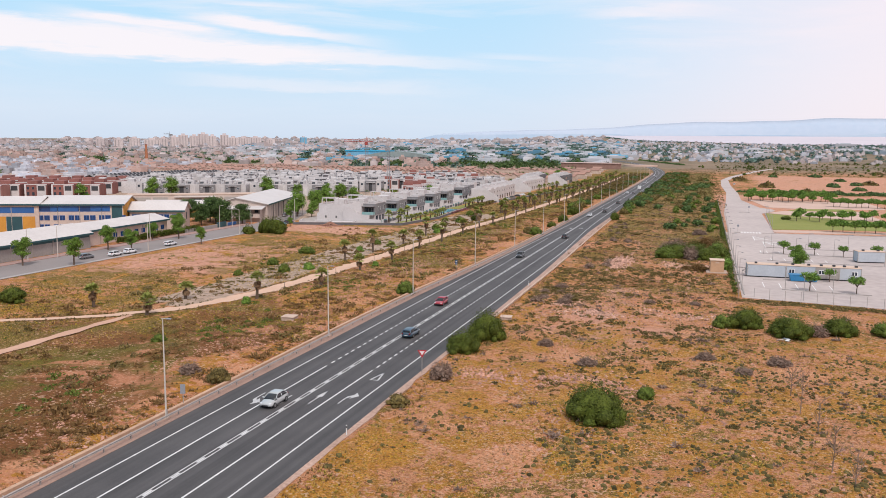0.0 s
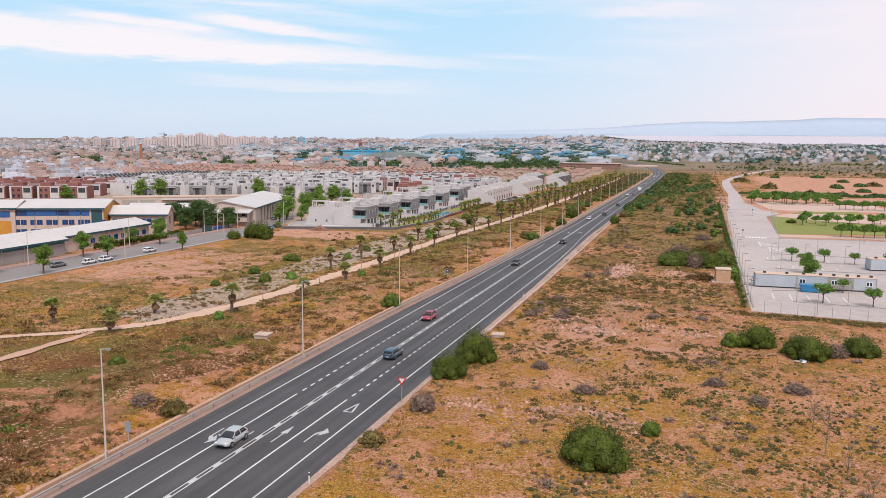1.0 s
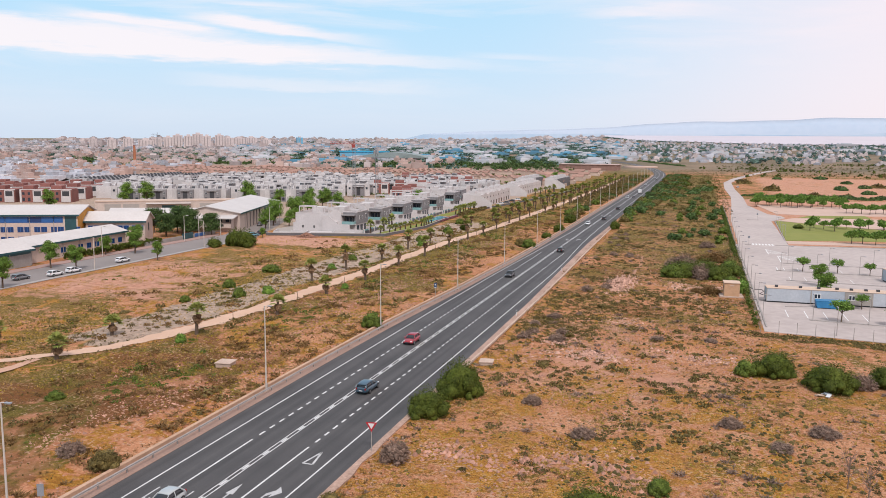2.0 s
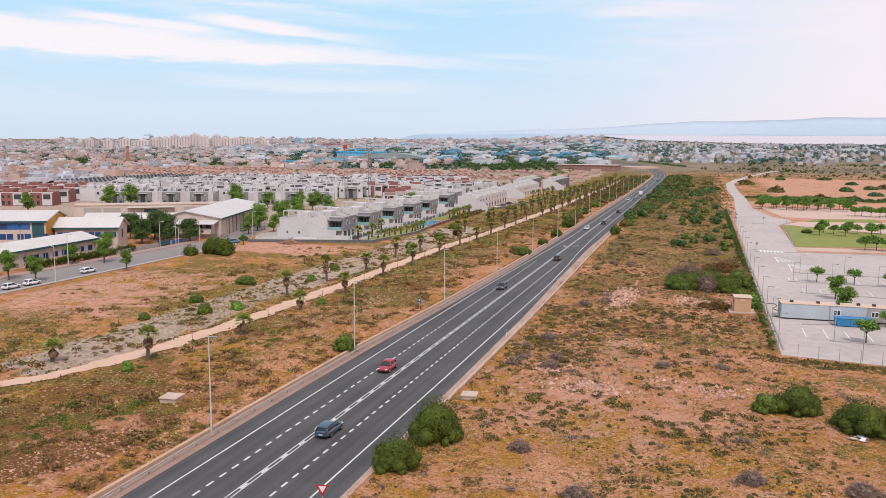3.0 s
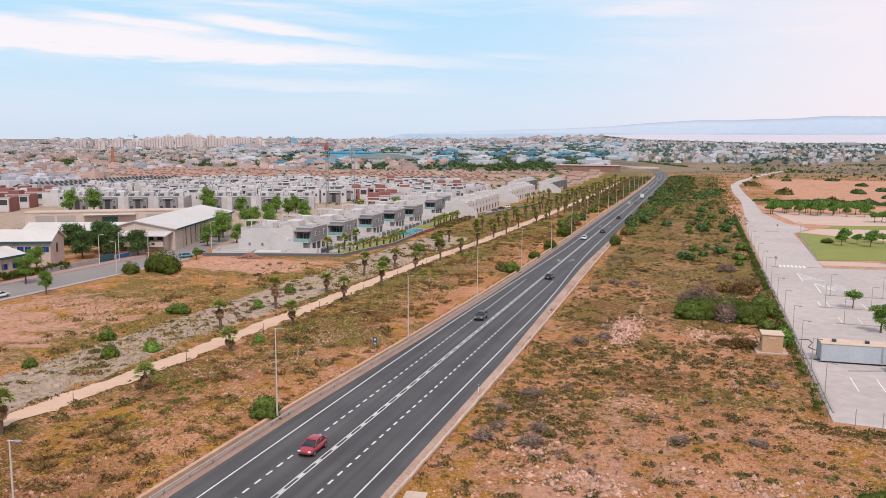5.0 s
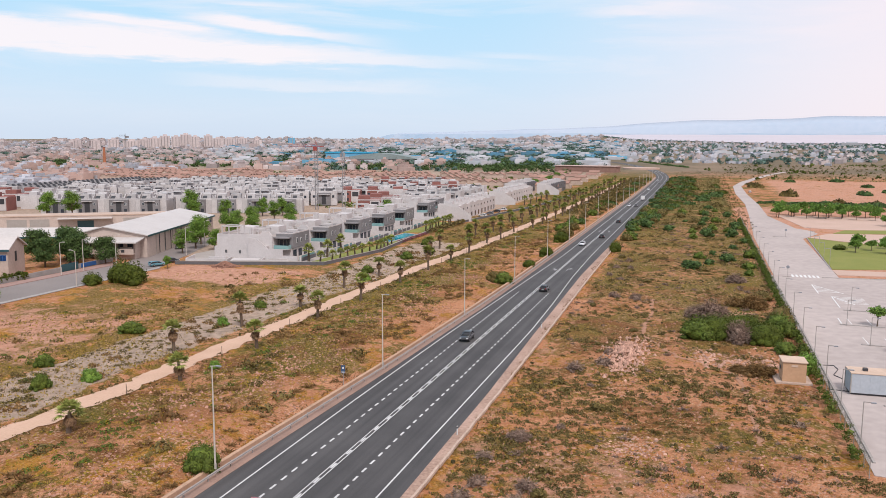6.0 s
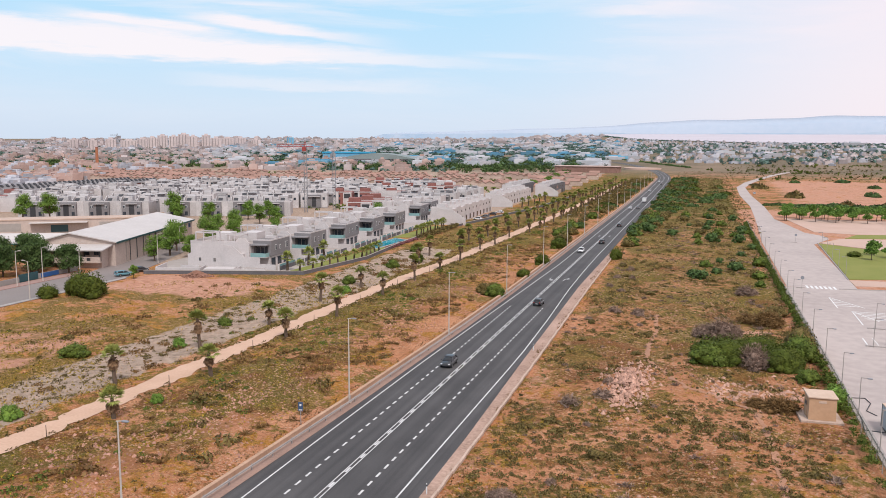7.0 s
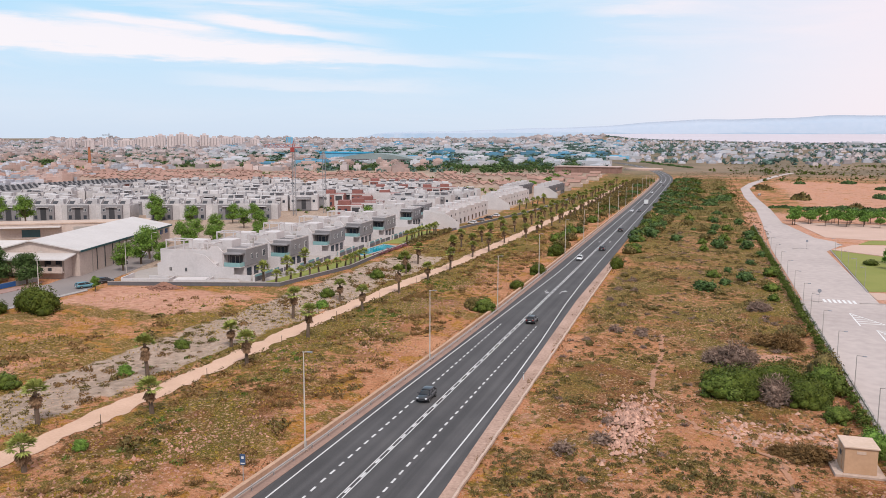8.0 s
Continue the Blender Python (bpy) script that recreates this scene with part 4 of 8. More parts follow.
# right of the road
sow("dry_grass", tuft(1), sown(1, 20000, *RIGHT, 0.1, 0.07), 0.15, 0.45, LEAF_STRAW, "dry straw-coloured grass tufts", "grass", 1)
sow("weeds", clump(2, 9, 0.26), sown(2, 16000, *RIGHT, 0.4, 0.1, 1.0), 0.15, 0.5, LEAF_OLIVE, "low olive-green weeds on dry soil", "weeds", 2)
sow("scrub", twigs(3), sown(3, 5200, 11.5, 95, 60, 470, 0.9, 0.17, 4.0), 0.4, 1.7, LEAF_GREY, "grey-brown dry scrub", "scrub", 3)
sow("scrub", mat_shrub(8), sown(8, 6400, 11.5, 53, 105, 470, 0.8, 0.13, 9.0), 0.3, 1.5, LEAF_OLIVE, "olive-brown low scrub", "scrub", 8)
sow("scrub", mat_shrub(10), sown(10, 6200, 11.5, 70, 80, 470, 0.9, 0.12, 7.0), 0.3, 1.0, LEAF_CUSHION, "dark green low scrub on dry soil", "scrub", 10)
sow("scrub", cushion(4), sown(4, 9000, 11.5, 95, 12, 300, 0.5, 0.16, 2.0), 0.25, 0.8, LEAF_CUSHION, "small dark green cushion shrubs on dry soil", "scrub", 4)
sow("scrub", cushion(41), sown(42, 12500, 30, 95, 40, 125, 0.1, 0.2, 5.0), 0.28, 0.7, LEAF_CUSHION, "small dark green cushion shrubs on dry soil", "scrub", 42)
sow("scrub", cushion(43), sown(43, 9000, 11.5, 53, 140, 430, 0.3, 0.17, 6.0), 0.15, 0.7, LEAF_BROWN, "small brown cushion shrubs on dry soil", "scrub", 43)
sow("weeds", clump(5, 7, 0.34), sown(5, 23000, 12, 95, 40, 135, 0.3, 0.17, 3.0), 0.14, 0.42, LEAF_YELLOW, "yellow flowering weeds on the soil", "weeds", 5)
sow("weeds", clump(6, 7, 0.3), sown(6, 7000, 52, 95, 40, 168, 0.3, 0.16, 1.0), 0.15, 0.5, LEAF_OLIVE, "low olive-green weeds on dry soil", "weeds", 6)
sow("dry_grass", tuft(7), sown(7, 5500, 52, 95, 40, 168, 0.1, 0.07), 0.2, 0.5, LEAF_STRAW, "dry straw-coloured grass tufts", "grass", 7)
sow("dry_grass", tuft(9), sown(9, 9000, 11.5, 53, 100, 470, 0.4, 0.1, 5.0), 0.12, 0.4, LEAF_BROWN, "brown dry grass tufts", "grass", 9)
sow("scrub", mat_shrub(44), sown(44, 1900, 22, 49, 168, 206, -0.1, 0.16, 3.3), 0.3, 0.85, LEAF_OLIVE, "dense olive low scrub round the trail", "scrub", 44)
sow("scrub", mat_shrub(45), sown(45, 900, 12, 26, 140, 200, 0.0, 0.16, 1.3), 0.3, 1.0, LEAF_OLIVE, "olive-brown low scrub beside the road", "scrub", 45)
# the bank left of the road
sow("dry_grass", tuft(11, 11), sown(11, 26000, -40, -15, 12, 470, 0.2, 0.05, 2.0), 0.12, 0.42, LEAF_BROWN, "tall brown dry grass on the bank", "grass", 11)
sow("dry_grass", tuft(15, 11), sown(15, 10000, -80, -38, 12, 118, 0.3, 0.05, 2.0), 0.15, 0.42, LEAF_BROWN, "tall brown dry grass beside the footpath", "grass", 15)
sow("dry_grass", tuft(12), sown(12, 2500, *LEFT, 0.7, 0.1, 5.0), 0.2, 0.45, LEAF_STRAW, "dry straw-coloured grass tufts", "grass", 12)
sow("dry_grass", tuft(13, 10), sown(13, 18000, -60, -14, 12, 470, 0.7, 0.06, 4.4), 0.15, 0.45, LEAF_OLIVE, "olive-green grass on the bank", "grass", 13)
sow("scrub", mat_shrub(14), sown(14, 1700, -80, -13, 12, 470, 0.7, 0.08, 6.0), 0.5, 2.2, LEAF_OLIVE, "olive-green low shrubs on the bank", "scrub", 14)
sow("scrub", mat_shrub(17), sown(17, 3000, -80, -13, 40, 470, 0.4, 0.08, 2.2), 0.5, 2.3, LEAF_BROWN, "brown dry low shrubs on the bank", "scrub", 17)
sow("scrub", twigs(19), sown(19, 2900, -30, -12.5, 30, 470, 0.1, 0.1, 3.2), 0.6, 2.0, LEAF_BROWN, "brown twiggy dry shrubs on the bank", "scrub", 19)
sow("scrub", mat_shrub(18), sown(18, 1300, -80, -20, 12, 470, 1.1, 0.06, 9.0), 0.3, 1.2, LEAF_MID, "small green shrubs on the bank", "scrub", 18)
sow("scrub", mat_shrub(20), sown(20, 2600, -37, -24, 60, 420, 0.3, 0.1, 5.5), 0.3, 1.1, LEAF_MID, "green low growth beside the footpath", "scrub", 20)
sow("weeds", clump(16, 7, 0.34), sown(16, 17000, -45, -14, 98, 470, 0.0, 0.09, 1.4), 0.14, 0.5, LEAF_YELLOW, "yellow flowering weeds on the bank", "weeds", 16)
# the empty lot beyond the footpath
sow("dry_grass", tuft(21), sown(21, 12000, *LOT, 0.6, 0.05, 1.0), 0.2, 0.5, LEAF_STRAW, "dry straw-coloured grass tufts", "grass", 21)
sow("weeds", clump(22, 7, 0.34), sown(22, 24000, *LOT, 0.5, 0.05, 2.0), 0.14, 0.5, LEAF_YELLOW, "yellow-green weeds on the lot", "weeds", 22)
sow("dry_grass", tuft(25, 9), sown(25, 22000, *LOT, 0.9, 0.05, 2.3), 0.15, 0.5, LEAF_OLIVE, "low olive-green grass on the lot", "grass", 25)
sow("dry_grass", tuft(26, 8), sown(26, 12000, *LOT, 1.0, 0.05, 4.0), 0.15, 0.45, LEAF_BROWN, "brown dry grass on the lot", "grass", 26)
sow("scrub", mat_shrub(23), sown(23, 2600, -58, -42, 120, 420, 0.2, 0.17, 2.0), 0.2, 1.0, LEAF_OLIVE, "olive-grey scrub on the gravel strip", "scrub", 23)
sow("scrub", mat_shrub(24), sown(24, 700, -100, -42, 90, 420, 1.2, 0.1, 2.0), 0.3, 1.1, LEAF_MID, "small green shrubs on the lot", "scrub", 24)

# growth that creeps over both edges of the footpath and the foot of the guard rail
re = np.random.RandomState(71)
ey = 100 + 330 * re.rand(5200)
ex = np.array([path_x(q) for q in ey]) + np.where(re.rand(5200) < 0.5, -1, 1) * (1.75 + 1.9 * re.rand(5200) ** 1.5)
keep = np.sin(ey * 0.31) + np.sin(ey * 0.12 + 1) + re.normal(0, 0.5, 5200) > -0.2
edge = np.stack([ex, ey, height(ex, ey) - 0.02], 1)[keep]
sow("weeds", clump(71), edge, 0.15, 0.65, LEAF_OLIVE, "low olive-green weeds along the footpath edges", "weeds", 71)
ey = 40 + 380 * re.rand(5200)
ex = np.array([rail_x(q) for q in ey]) - 1.6 - 1.6 * re.rand(5200) ** 1.4
sow("dry_grass", tuft(72, 8), np.stack([ex, ey, height(ex, ey)], 1)[::2], 0.12, 0.4, LEAF_BROWN, "brown dry grass along the guard rail", "grass", 72)
ey = 45 + 330 * re.rand(3800)
ex = np.array([asphalt_right(q) for q in ey]) + 1.2 + 2.6 * re.rand(3800) ** 1.4
keep = np.sin(ey * 0.23) + re.normal(0, 0.7, 3800) > 0.1
sow("dry_grass", tuft(73, 8), np.stack([ex, ey, height(ex, ey)], 1)[keep], 0.15, 0.5, LEAF_BROWN, "brown dry grass along the road verge", "grass", 73)

STONE = material("pale_red_stone", (0.53, 0.295, 0.215), (0.33, 0.165, 0.115), fine=3, broad=0.5, rough=0.95, island=0.3)
sow("stones", stone(1), sown(31, 22000, 11.5, 75, 40, 470, 0.2, 0.1, 7.0), 0.1, 0.5, STONE, "scattered pale reddish stones", "stones", 31)
sow("stones", stone(3), sown(33, 7000, 14, 52, 122, 172, 0.1, 0.17, 2.4), 0.12, 0.5, STONE, "pale reddish stones in drifts on the field", "stones", 33)
sow("weeds", clump(46, 7, 0.34), sown(46, 5200, 12, 52, 112, 215, 0.5, 0.15, 4.1), 0.14, 0.42, LEAF_YELLOW, "yellow-green weeds on the field", "weeds", 46)
rk = np.random.RandomState(47)
kx = 51 + 44 * rk.rand(620)
ky = 169.9 - 0.13 * (kx - 53.6) - 3.6 * rk.rand(620) ** 1.6
sow("scrub", mat_shrub(47), np.stack([kx, ky, height(kx, ky) - 0.03], 1), 0.3, 1.1, LEAF_OLIVE, "olive low growth along the fence of the car park", "scrub", 47)
PALE_STONE = material("pale_pink_stone", (0.60, 0.365, 0.275), (0.40, 0.225, 0.16), fine=3, broad=0.5, rough=0.95, island=0.3)
rp = np.random.RandomState(34)
for cx, cy, wide, deep, count in ((26.5, 143.5, 5.5, 2.2, 420), (20.5, 151.5, 3.0, 2.6, 160), (30, 172, 4.5, 3.2, 240), (46, 149, 6.0, 3.0, 220)):  # drifts of broken stone
    px, py = cx + wide * rp.normal(size=count) * 0.6, cy + deep * rp.normal(size=count) * 0.6
    sow("stones", stone(int(cx)), np.stack([px, py, height(px, py)], 1), 0.15, 0.7, PALE_STONE, "drift of pale broken stones on the field", "stones", int(cx))
sow("stones", stone(2), sown(32, 20000, -24, -12.3, 30, 330, -0.2, 0.09, 8.0), 0.12, 0.5, STONE, "scattered pale reddish stones", "stones", 32)
sow("stones", stone(7), sown(37, 9000, -37, -20, 110, 300, 0.5, 0.06, 3.0), 0.12, 0.6, STONE, "scattered pale reddish stones", "stones", 37)
rr = np.random.RandomState(9)
heap = np.stack([25.3 + 2.6 * rr.normal(0, 0.55, 620) + 0, 211 + rr.normal(0, 5.2, 620), np.zeros(620)], 1)
heap[:, 2] = height(heap[:, 0], heap[:, 1]) + 0.75 * np.exp(-((heap[:, 0] - 25.3) / 1.7) ** 2 - ((heap[:, 1] - 211) / 7) ** 2) * rr.rand(620)
strewn("rubble_heap", stone(3), heap, 0.3 + 0.5 * rr.rand(620), PALE_STONE, "long heap of pale reddish rubble stones", "rubble", 33)
row = np.stack([14 + 26 * rr.rand(420), np.zeros(420), np.zeros(420)], 1)
row[:, 1] = 98 + 0.12 * (row[:, 0] - 14) + rr.normal(0, 2.0, 420) * (0.4 + rr.rand(420)) + 1.6 * np.sin(row[:, 0] * 0.45)
row[:, 2] = height(row[:, 0], row[:, 1])
strewn("stones", stone(4), row, 0.25 + 0.7 * rr.rand(420) ** 1.7, STONE, "broken line of reddish stones across the field", "stones", 34)
gr = np.stack([36 + 14 * rr.rand(260), 214 + 5 * rr.normal(0, 0.6, 260), np.zeros(260)], 1)
gr[:, 2] = height(gr[:, 0], gr[:, 1])
strewn("rubble_heap", stone(5), gr, 0.25 + 0.5 * rr.rand(260), PALE_STONE, "low spread of pale rubble stones", "rubble", 35)

def set_copy(src, m, used):
    """The first call places the thing itself, later ones a copy at the same true size."""
    if src.name in used:
        return copy_thing(src, m @ Matrix.Diagonal((*(1 / s for s in src.scale), 1)))
    used.add(src.name)
    src.matrix_basis = m
    return src


# single shrubs and trees in the fields
KINDS = {
    "near": bush(19, 2.0, 1.8, LEAF_DARK, 10500, 0.08),
    "dark": bush(1, 2.0, 1.9, LEAF_DARK, 3400, 0.14),
    "mid": bush(2, 2.0, 2.1, LEAF_MID, 2600, 0.15),
    "olive": bush(3, 2.0, 1.8, LEAF_OLIVE, 2400, 0.15),
    "grey": bush(4, 2.0, 1.6, LEAF_GREY, 3600, 0.12, twiggy=True),
    "brown": bush(11, 2.0, 1.5, LEAF_BROWN, 4200, 0.13, twiggy=True),
    "fresh": bush(5, 2.0, 2.3, LEAF_FRESH, 2200, 0.16),
    "dark far": bush(6, 2.0, 2.3, LEAF_TREE, 300, 0.32, stems=False),
    "mid far": bush(7, 2.0, 2.1, LEAF_MID, 300, 0.32, stems=False),
    "olive far": bush(8, 2.0, 1.9, LEAF_OLIVE, 300, 0.32, stems=False),
    "grey far": bush(10, 2.0, 1.7, LEAF_GREY, 600, 0.24, stems=False, twiggy=True),
}
LABELS = {"near": "large dense green domed bush on dry ground", "dark": "dense dark green rounded bush on dry ground", "mid": "green rounded bush on dry ground", "olive": "olive-green low spreading bush", "grey": "grey leafless dry bush", "brown": "brown dry twiggy bush on dry ground", "fresh": "fresh green leafy bush"}
for k, ob in KINDS.items():
    tagged(ob, LABELS[k.split()[0]], "bush", "wild bushes")
used = set()


FAR_PLANTS = {}


def plant(kind, x, y, radius, tall=1.0, turn=0.0):
    """Sets one of the bushes at a place; radius in metres."""
    if kind.endswith("far") and y > 520:
        FAR_PLANTS.setdefault(kind, []).append((x, y, float(height(x, y)) - 0.1, radius))
        return None
    src = KINDS[kind]
    m = pose(x, y, float(height(x, y)) - 0.05, 0, 0, turn) @ Matrix.Diagonal((radius / 2.0, radius / 2.0, radius / 2.0 * tall, 1))
    return set_copy(src, m, used)


for kind, x, y, rad, tall in (
    ("near", 13.6, 118.8, 3.4, 1.2), ("near", 12.3, 110.1, 2.9, 1.0), ("near", 35.0, 86.8, 3.8, 0.9), ("mid", 40.0, 97, 1.3, 1.1), ("dark", 10.6, 340, 2.4, 1.3),
    ("mid", -12.2, 150, 2.0, 1.2), ("dark", -9.0, 299, 2.0, 1.0), ("mid", -9.5, 271, 2.5, 1.0), ("dark", -8.6, 322, 2.6, 1.1), ("dark", -10.4, 360, 3.2, 1.1), ("olive", -12.3, 272, 2.4, 1.0),
    ("near", 53.7, 143, 3.2, 0.98), ("mid", 49.8, 142, 1.9, 1.0), ("near", 60.2, 138, 3.8, 0.85), ("near", 68.2, 142, 3.0, 0.9), ("mid", 75.5, 143.5, 2.4, 0.8), ("grey", 64.5, 139.5, 2.0, 0.9),
    ("dark", -80.8, 116, 3.0, 0.9), ("mid", -57.6, 158.5, 1.2, 1.0), ("mid", -50.2, 167, 1.5, 1.3), ("fresh", -46.2, 172, 1.5, 1.0), ("mid", -60.5, 198, 2.6, 0.7),
    ("dark", -93.5, 238.5, 4.0, 1.15), ("dark", -98.0, 240, 3.4, 1.4), ("dark", -103.0, 236, 2.8, 0.9), ("mid", -50.3, 225, 1.5, 0.9), ("fresh", -49.5, 210, 1.4, 1.0), ("mid", -58.5, 176, 1.6, 1.1),
    ("olive", -12.9, 84, 1.8, 1.0), ("mid", -34.5, 100, 1.3, 0.8), ("grey", -18, 85, 1.6, 0.8), ("olive", 7.0 + 5, 84, 1.5, 0.8), ("grey", 13.5, 96, 1.9, 1.0), ("grey", 23, 120, 1.4, 0.8),
    ("mid", 36.6, 227.6, 3.4, 0.8), ("near", 39.5, 230, 4.4, 0.8), ("grey", 43.2, 227.6, 3.2, 1.0), ("near", 47.2, 228, 4.0, 0.85), ("mid", 50.4, 222, 2.0, 0.9), ("dark", 36.6, 233, 3.6, 0.8), ("near", 44.0, 233, 4.6, 0.8), ("mid", 50.2, 233, 3.0, 1.1), ("olive", 51, 240, 3.0, 1.3),
    ("grey", 39, 246, 3.6, 0.9), ("grey", 36, 247, 2.6, 0.8), ("brown", 47.5, 259, 3.4, 0.8), ("brown", 44, 262, 2.6, 0.7), ("olive", 49.5, 270, 2.8, 0.8), ("grey", 45, 290, 2.6, 0.7), ("fresh", 52.2, 210.5, 2.2, 1.15), ("brown", 45.2, 207.5, 2.8, 0.7), ("brown", 42.6, 208.5, 1.8, 0.6),
    ("grey", 20.5, 152, 1.7, 0.6), ("grey", 36.5, 158.5, 1.3, 0.5), ("grey", 17, 170, 1.6, 0.6), ("grey", 45, 161, 1.4, 0.5), ("grey", 31, 109, 1.5, 0.7), ("grey", 47, 118, 1.6, 0.7), ("grey", 52, 112, 1.5, 0.5), ("grey", 57, 118, 1.8, 0.6),
    ("fresh", -43.5, 264, 1.6, 1.0), ("mid", -47.8, 275, 1.8, 1.0), ("fresh", -33, 183, 1.0, 1.0), ("fresh", -37.0, 129, 1.0, 1.2), ("mid", -46.0, 300, 2.0, 1.0), ("dark", -44.3, 316, 2.2, 1.0), ("mid", -52, 335, 2.0, 1.0)):
    plant(kind, x, y, rad, tall, (x * 37 + y * 11) % 360)
r7 = random.Random(7)
for i in range(230):  # thicket beside the far road
    y = r7.uniform(370, 520) if i % 5 == 0 else r7.uniform(520, 900)
    w = np.interp(y, [370, 470, 640, 900], [3, 9, 20, 20])
    plant(r7.choice(("dark far", "dark far", "olive far", "mid far")), 9.5 + w * r7.random() ** 1.3 + road_bend(y), y, r7.uniform(1.6, 3.4), r7.uniform(0.7, 1.1), r7.uniform(0, 360))
for i in range(46):  # left of the far road
    y = r7.uniform(365, 880)
    plant(r7.choice(("dark far", "mid far", "olive far")), -11 - 6 * r7.random() + road_bend(y), y, r7.uniform(1.8, 3.4), 1.0, r7.uniform(0, 360))
for i in range(32):  # dry domes along the road side of the field and below the rubble
    plant(r7.choice(("grey far", "grey far", "olive far")), 13.5 + 12 * r7.random() ** 1.6, r7.uniform(140, 330), r7.uniform(0.7, 1.6), r7.uniform(0.5, 0.8), r7.uniform(0, 360))
for i in range(34):  # green growth towards the fence
    plant(r7.choice(("mid far", "dark far", "olive far")), 52 - 20 * r7.random() ** 1.6, r7.uniform(300, 520), r7.uniform(1.3, 3.0), r7.uniform(0.7, 1.0), r7.uniform(0, 360))
for i in range(58):  # the green end of the field
    plant(r7.choice(("olive far", "mid far", "dark far", "dark far")), r7.uniform(16, 51), 390 + 400 * r7.random() ** 0.8, r7.uniform(1.5, 3.6), r7.uniform(0.6, 1.0), r7.uniform(0, 360))

# fan palms in two rows along the footpath
palms = [palm(s, h) for s, h in ((1, 4.3), (2, 5.0), (3, 3.6), (4, 2.6))]
PALM_ROWS = [(-38.6, 135.5), (-34.2, 155), (-34.3, 176.4), (-33.7, 196.2), (-34.3, 219.6), (-33.5, 238.4), (-33.8, 263), (-33.3, 283), (-33.5, 304), (-32.8, 320.6), (-34, 347), (-32.6, 361.4), (-33.1, 385),
             (-62.3, 117), (-48.6, 114.8), (-51.2, 129.6), (-43.5, 187.4), (-45, 209.6), (-42.8, 228.4), (-43.4, 251), (-43.4, 272.4), (-42.6, 312), (-41.3, 351), (-41, 371), (-40.3, 392)]
PALM_ROWS += [(path_x(y) + s * 4.6 + r7.uniform(-1, 1), y + r7.uniform(-3, 3)) for y in range(405, 800, 15) for s in (-1, 1)] + [(path_x(y) - 9 + r7.uniform(-2, 2), y + r7.uniform(-3, 3)) for y in range(330, 640, 19)]
for i, (x, y) in enumerate(PALM_ROWS):
    k = 2 if i % 5 == 3 else i % 2
    if i in (1, 2, 14, 15):
        k = 3
    x = float(x)
    m = pose(x, y, float(height(x, y)) - 0.05, 0, 0, i * 77)
    src = palms[k]
    if src.get("label"):
        copy_thing(src, m @ Matrix.Diagonal((1, 1, 0.9 + 0.2 * ((i * 7) % 5) / 5, 1)))
    else:
        tagged(src, "fan palm with brown skirt of dead leaves beside the footpath", "palm tree", "palms along the footpath")
        src.matrix_basis = m
if not palms[3].get("label"):
    tagged(palms[3], "small young fan palm beside the footpath", "palm tree")
for i, y in enumerate(np.arange(140, 420, 21.5)):  # marker stakes beside the footpath
    x = float(path_x(y)) + 2.9
    st = tagged(empty("path_stake", pose(x, float(y) + 7, float(height(x, y)))), "thin wooden stake beside the sandy footpath", "stake", "stakes along the footpath")
    part("stake", tube((0, 0, -0.2), (0, 0, 1.5), 0.05, 0.04, 6), BARK, st)
    part("cap", tube((0, 0, 1.5), (0, 0, 1.58), 0.06, 0.05, 6), STEEL, st)


def dead_tree(m, seed, tall):
    """A leafless grey sapling with thin forked branches."""
    r = random.Random(seed)
    d = tagged(empty("dead_tree", m), "thin leafless grey dead sapling", "dead tree", "dead saplings")
    bm = bmesh.new()
    add_tube(bm, (0, 0, -0.2), (0.1, 0, tall), 0.07, 0.02, 5)
    part("trunk", bm, LEAF_GREY, d)
    br = bmesh.new()
    for i in range(26):
        z, a, q = tall * r.uniform(0.15, 0.95), r.uniform(0, 6.28), r.uniform(0.4, 1.1)
        tip = Vector((math.cos(a) * q, math.sin(a) * q, z + r.uniform(0.4, 1.1)))
        add_tube(br, (0, 0, z), tip, 0.03, 0.012, 3)
        add_tube(br, tip * 0.6 + Vector((0, 0, z * 0.4)), tip + Vector((r.uniform(-0.5, 0.5), r.uniform(-0.5, 0.5), 0.5)), 0.02, 0.008, 3)
    part("bare_crown", br, LEAF_GREY, d)
    return d


for i, (x, y, t) in enumerate(((57.6, 97, 4.8), (58.9, 92, 3.4), (58.6, 79.5, 4.4), (57.2, 104, 3.2), (60.0, 76, 2.8))):
    dead_tree(pose(x, y, float(height(x, y))), i, t)

mound = np.stack([rr.normal(0, 1.5, 900), rr.normal(0, 1.1, 900), np.zeros(900)], 1)
mound[:, 2] = np.maximum(0, 1.35 * np.exp(-(mound[:, 0] / 2.2) ** 2 - (mound[:, 1] / 1.6) ** 2) - 0.1) + rr.rand(900) * 0.1
mound += np.array([-89.0, 271.0, 0])
strewn("soil_heap", stone(6), mound, 0.3 + 0.3 * rr.rand(900), material("red_earth", (0.33, 0.17, 0.12), (0.25, 0.125, 0.085), fine=3, broad=0.5, rough=0.95, island=0.15), "heap of dark red earth by the villa wall", "earth heap", 36)

CABIN_SHEET = material("weathered_blue_sheet", (0.40, 0.43, 0.46), (0.31, 0.33, 0.36), fine=3, broad=0.6, rough=0.7, bump=0.05)
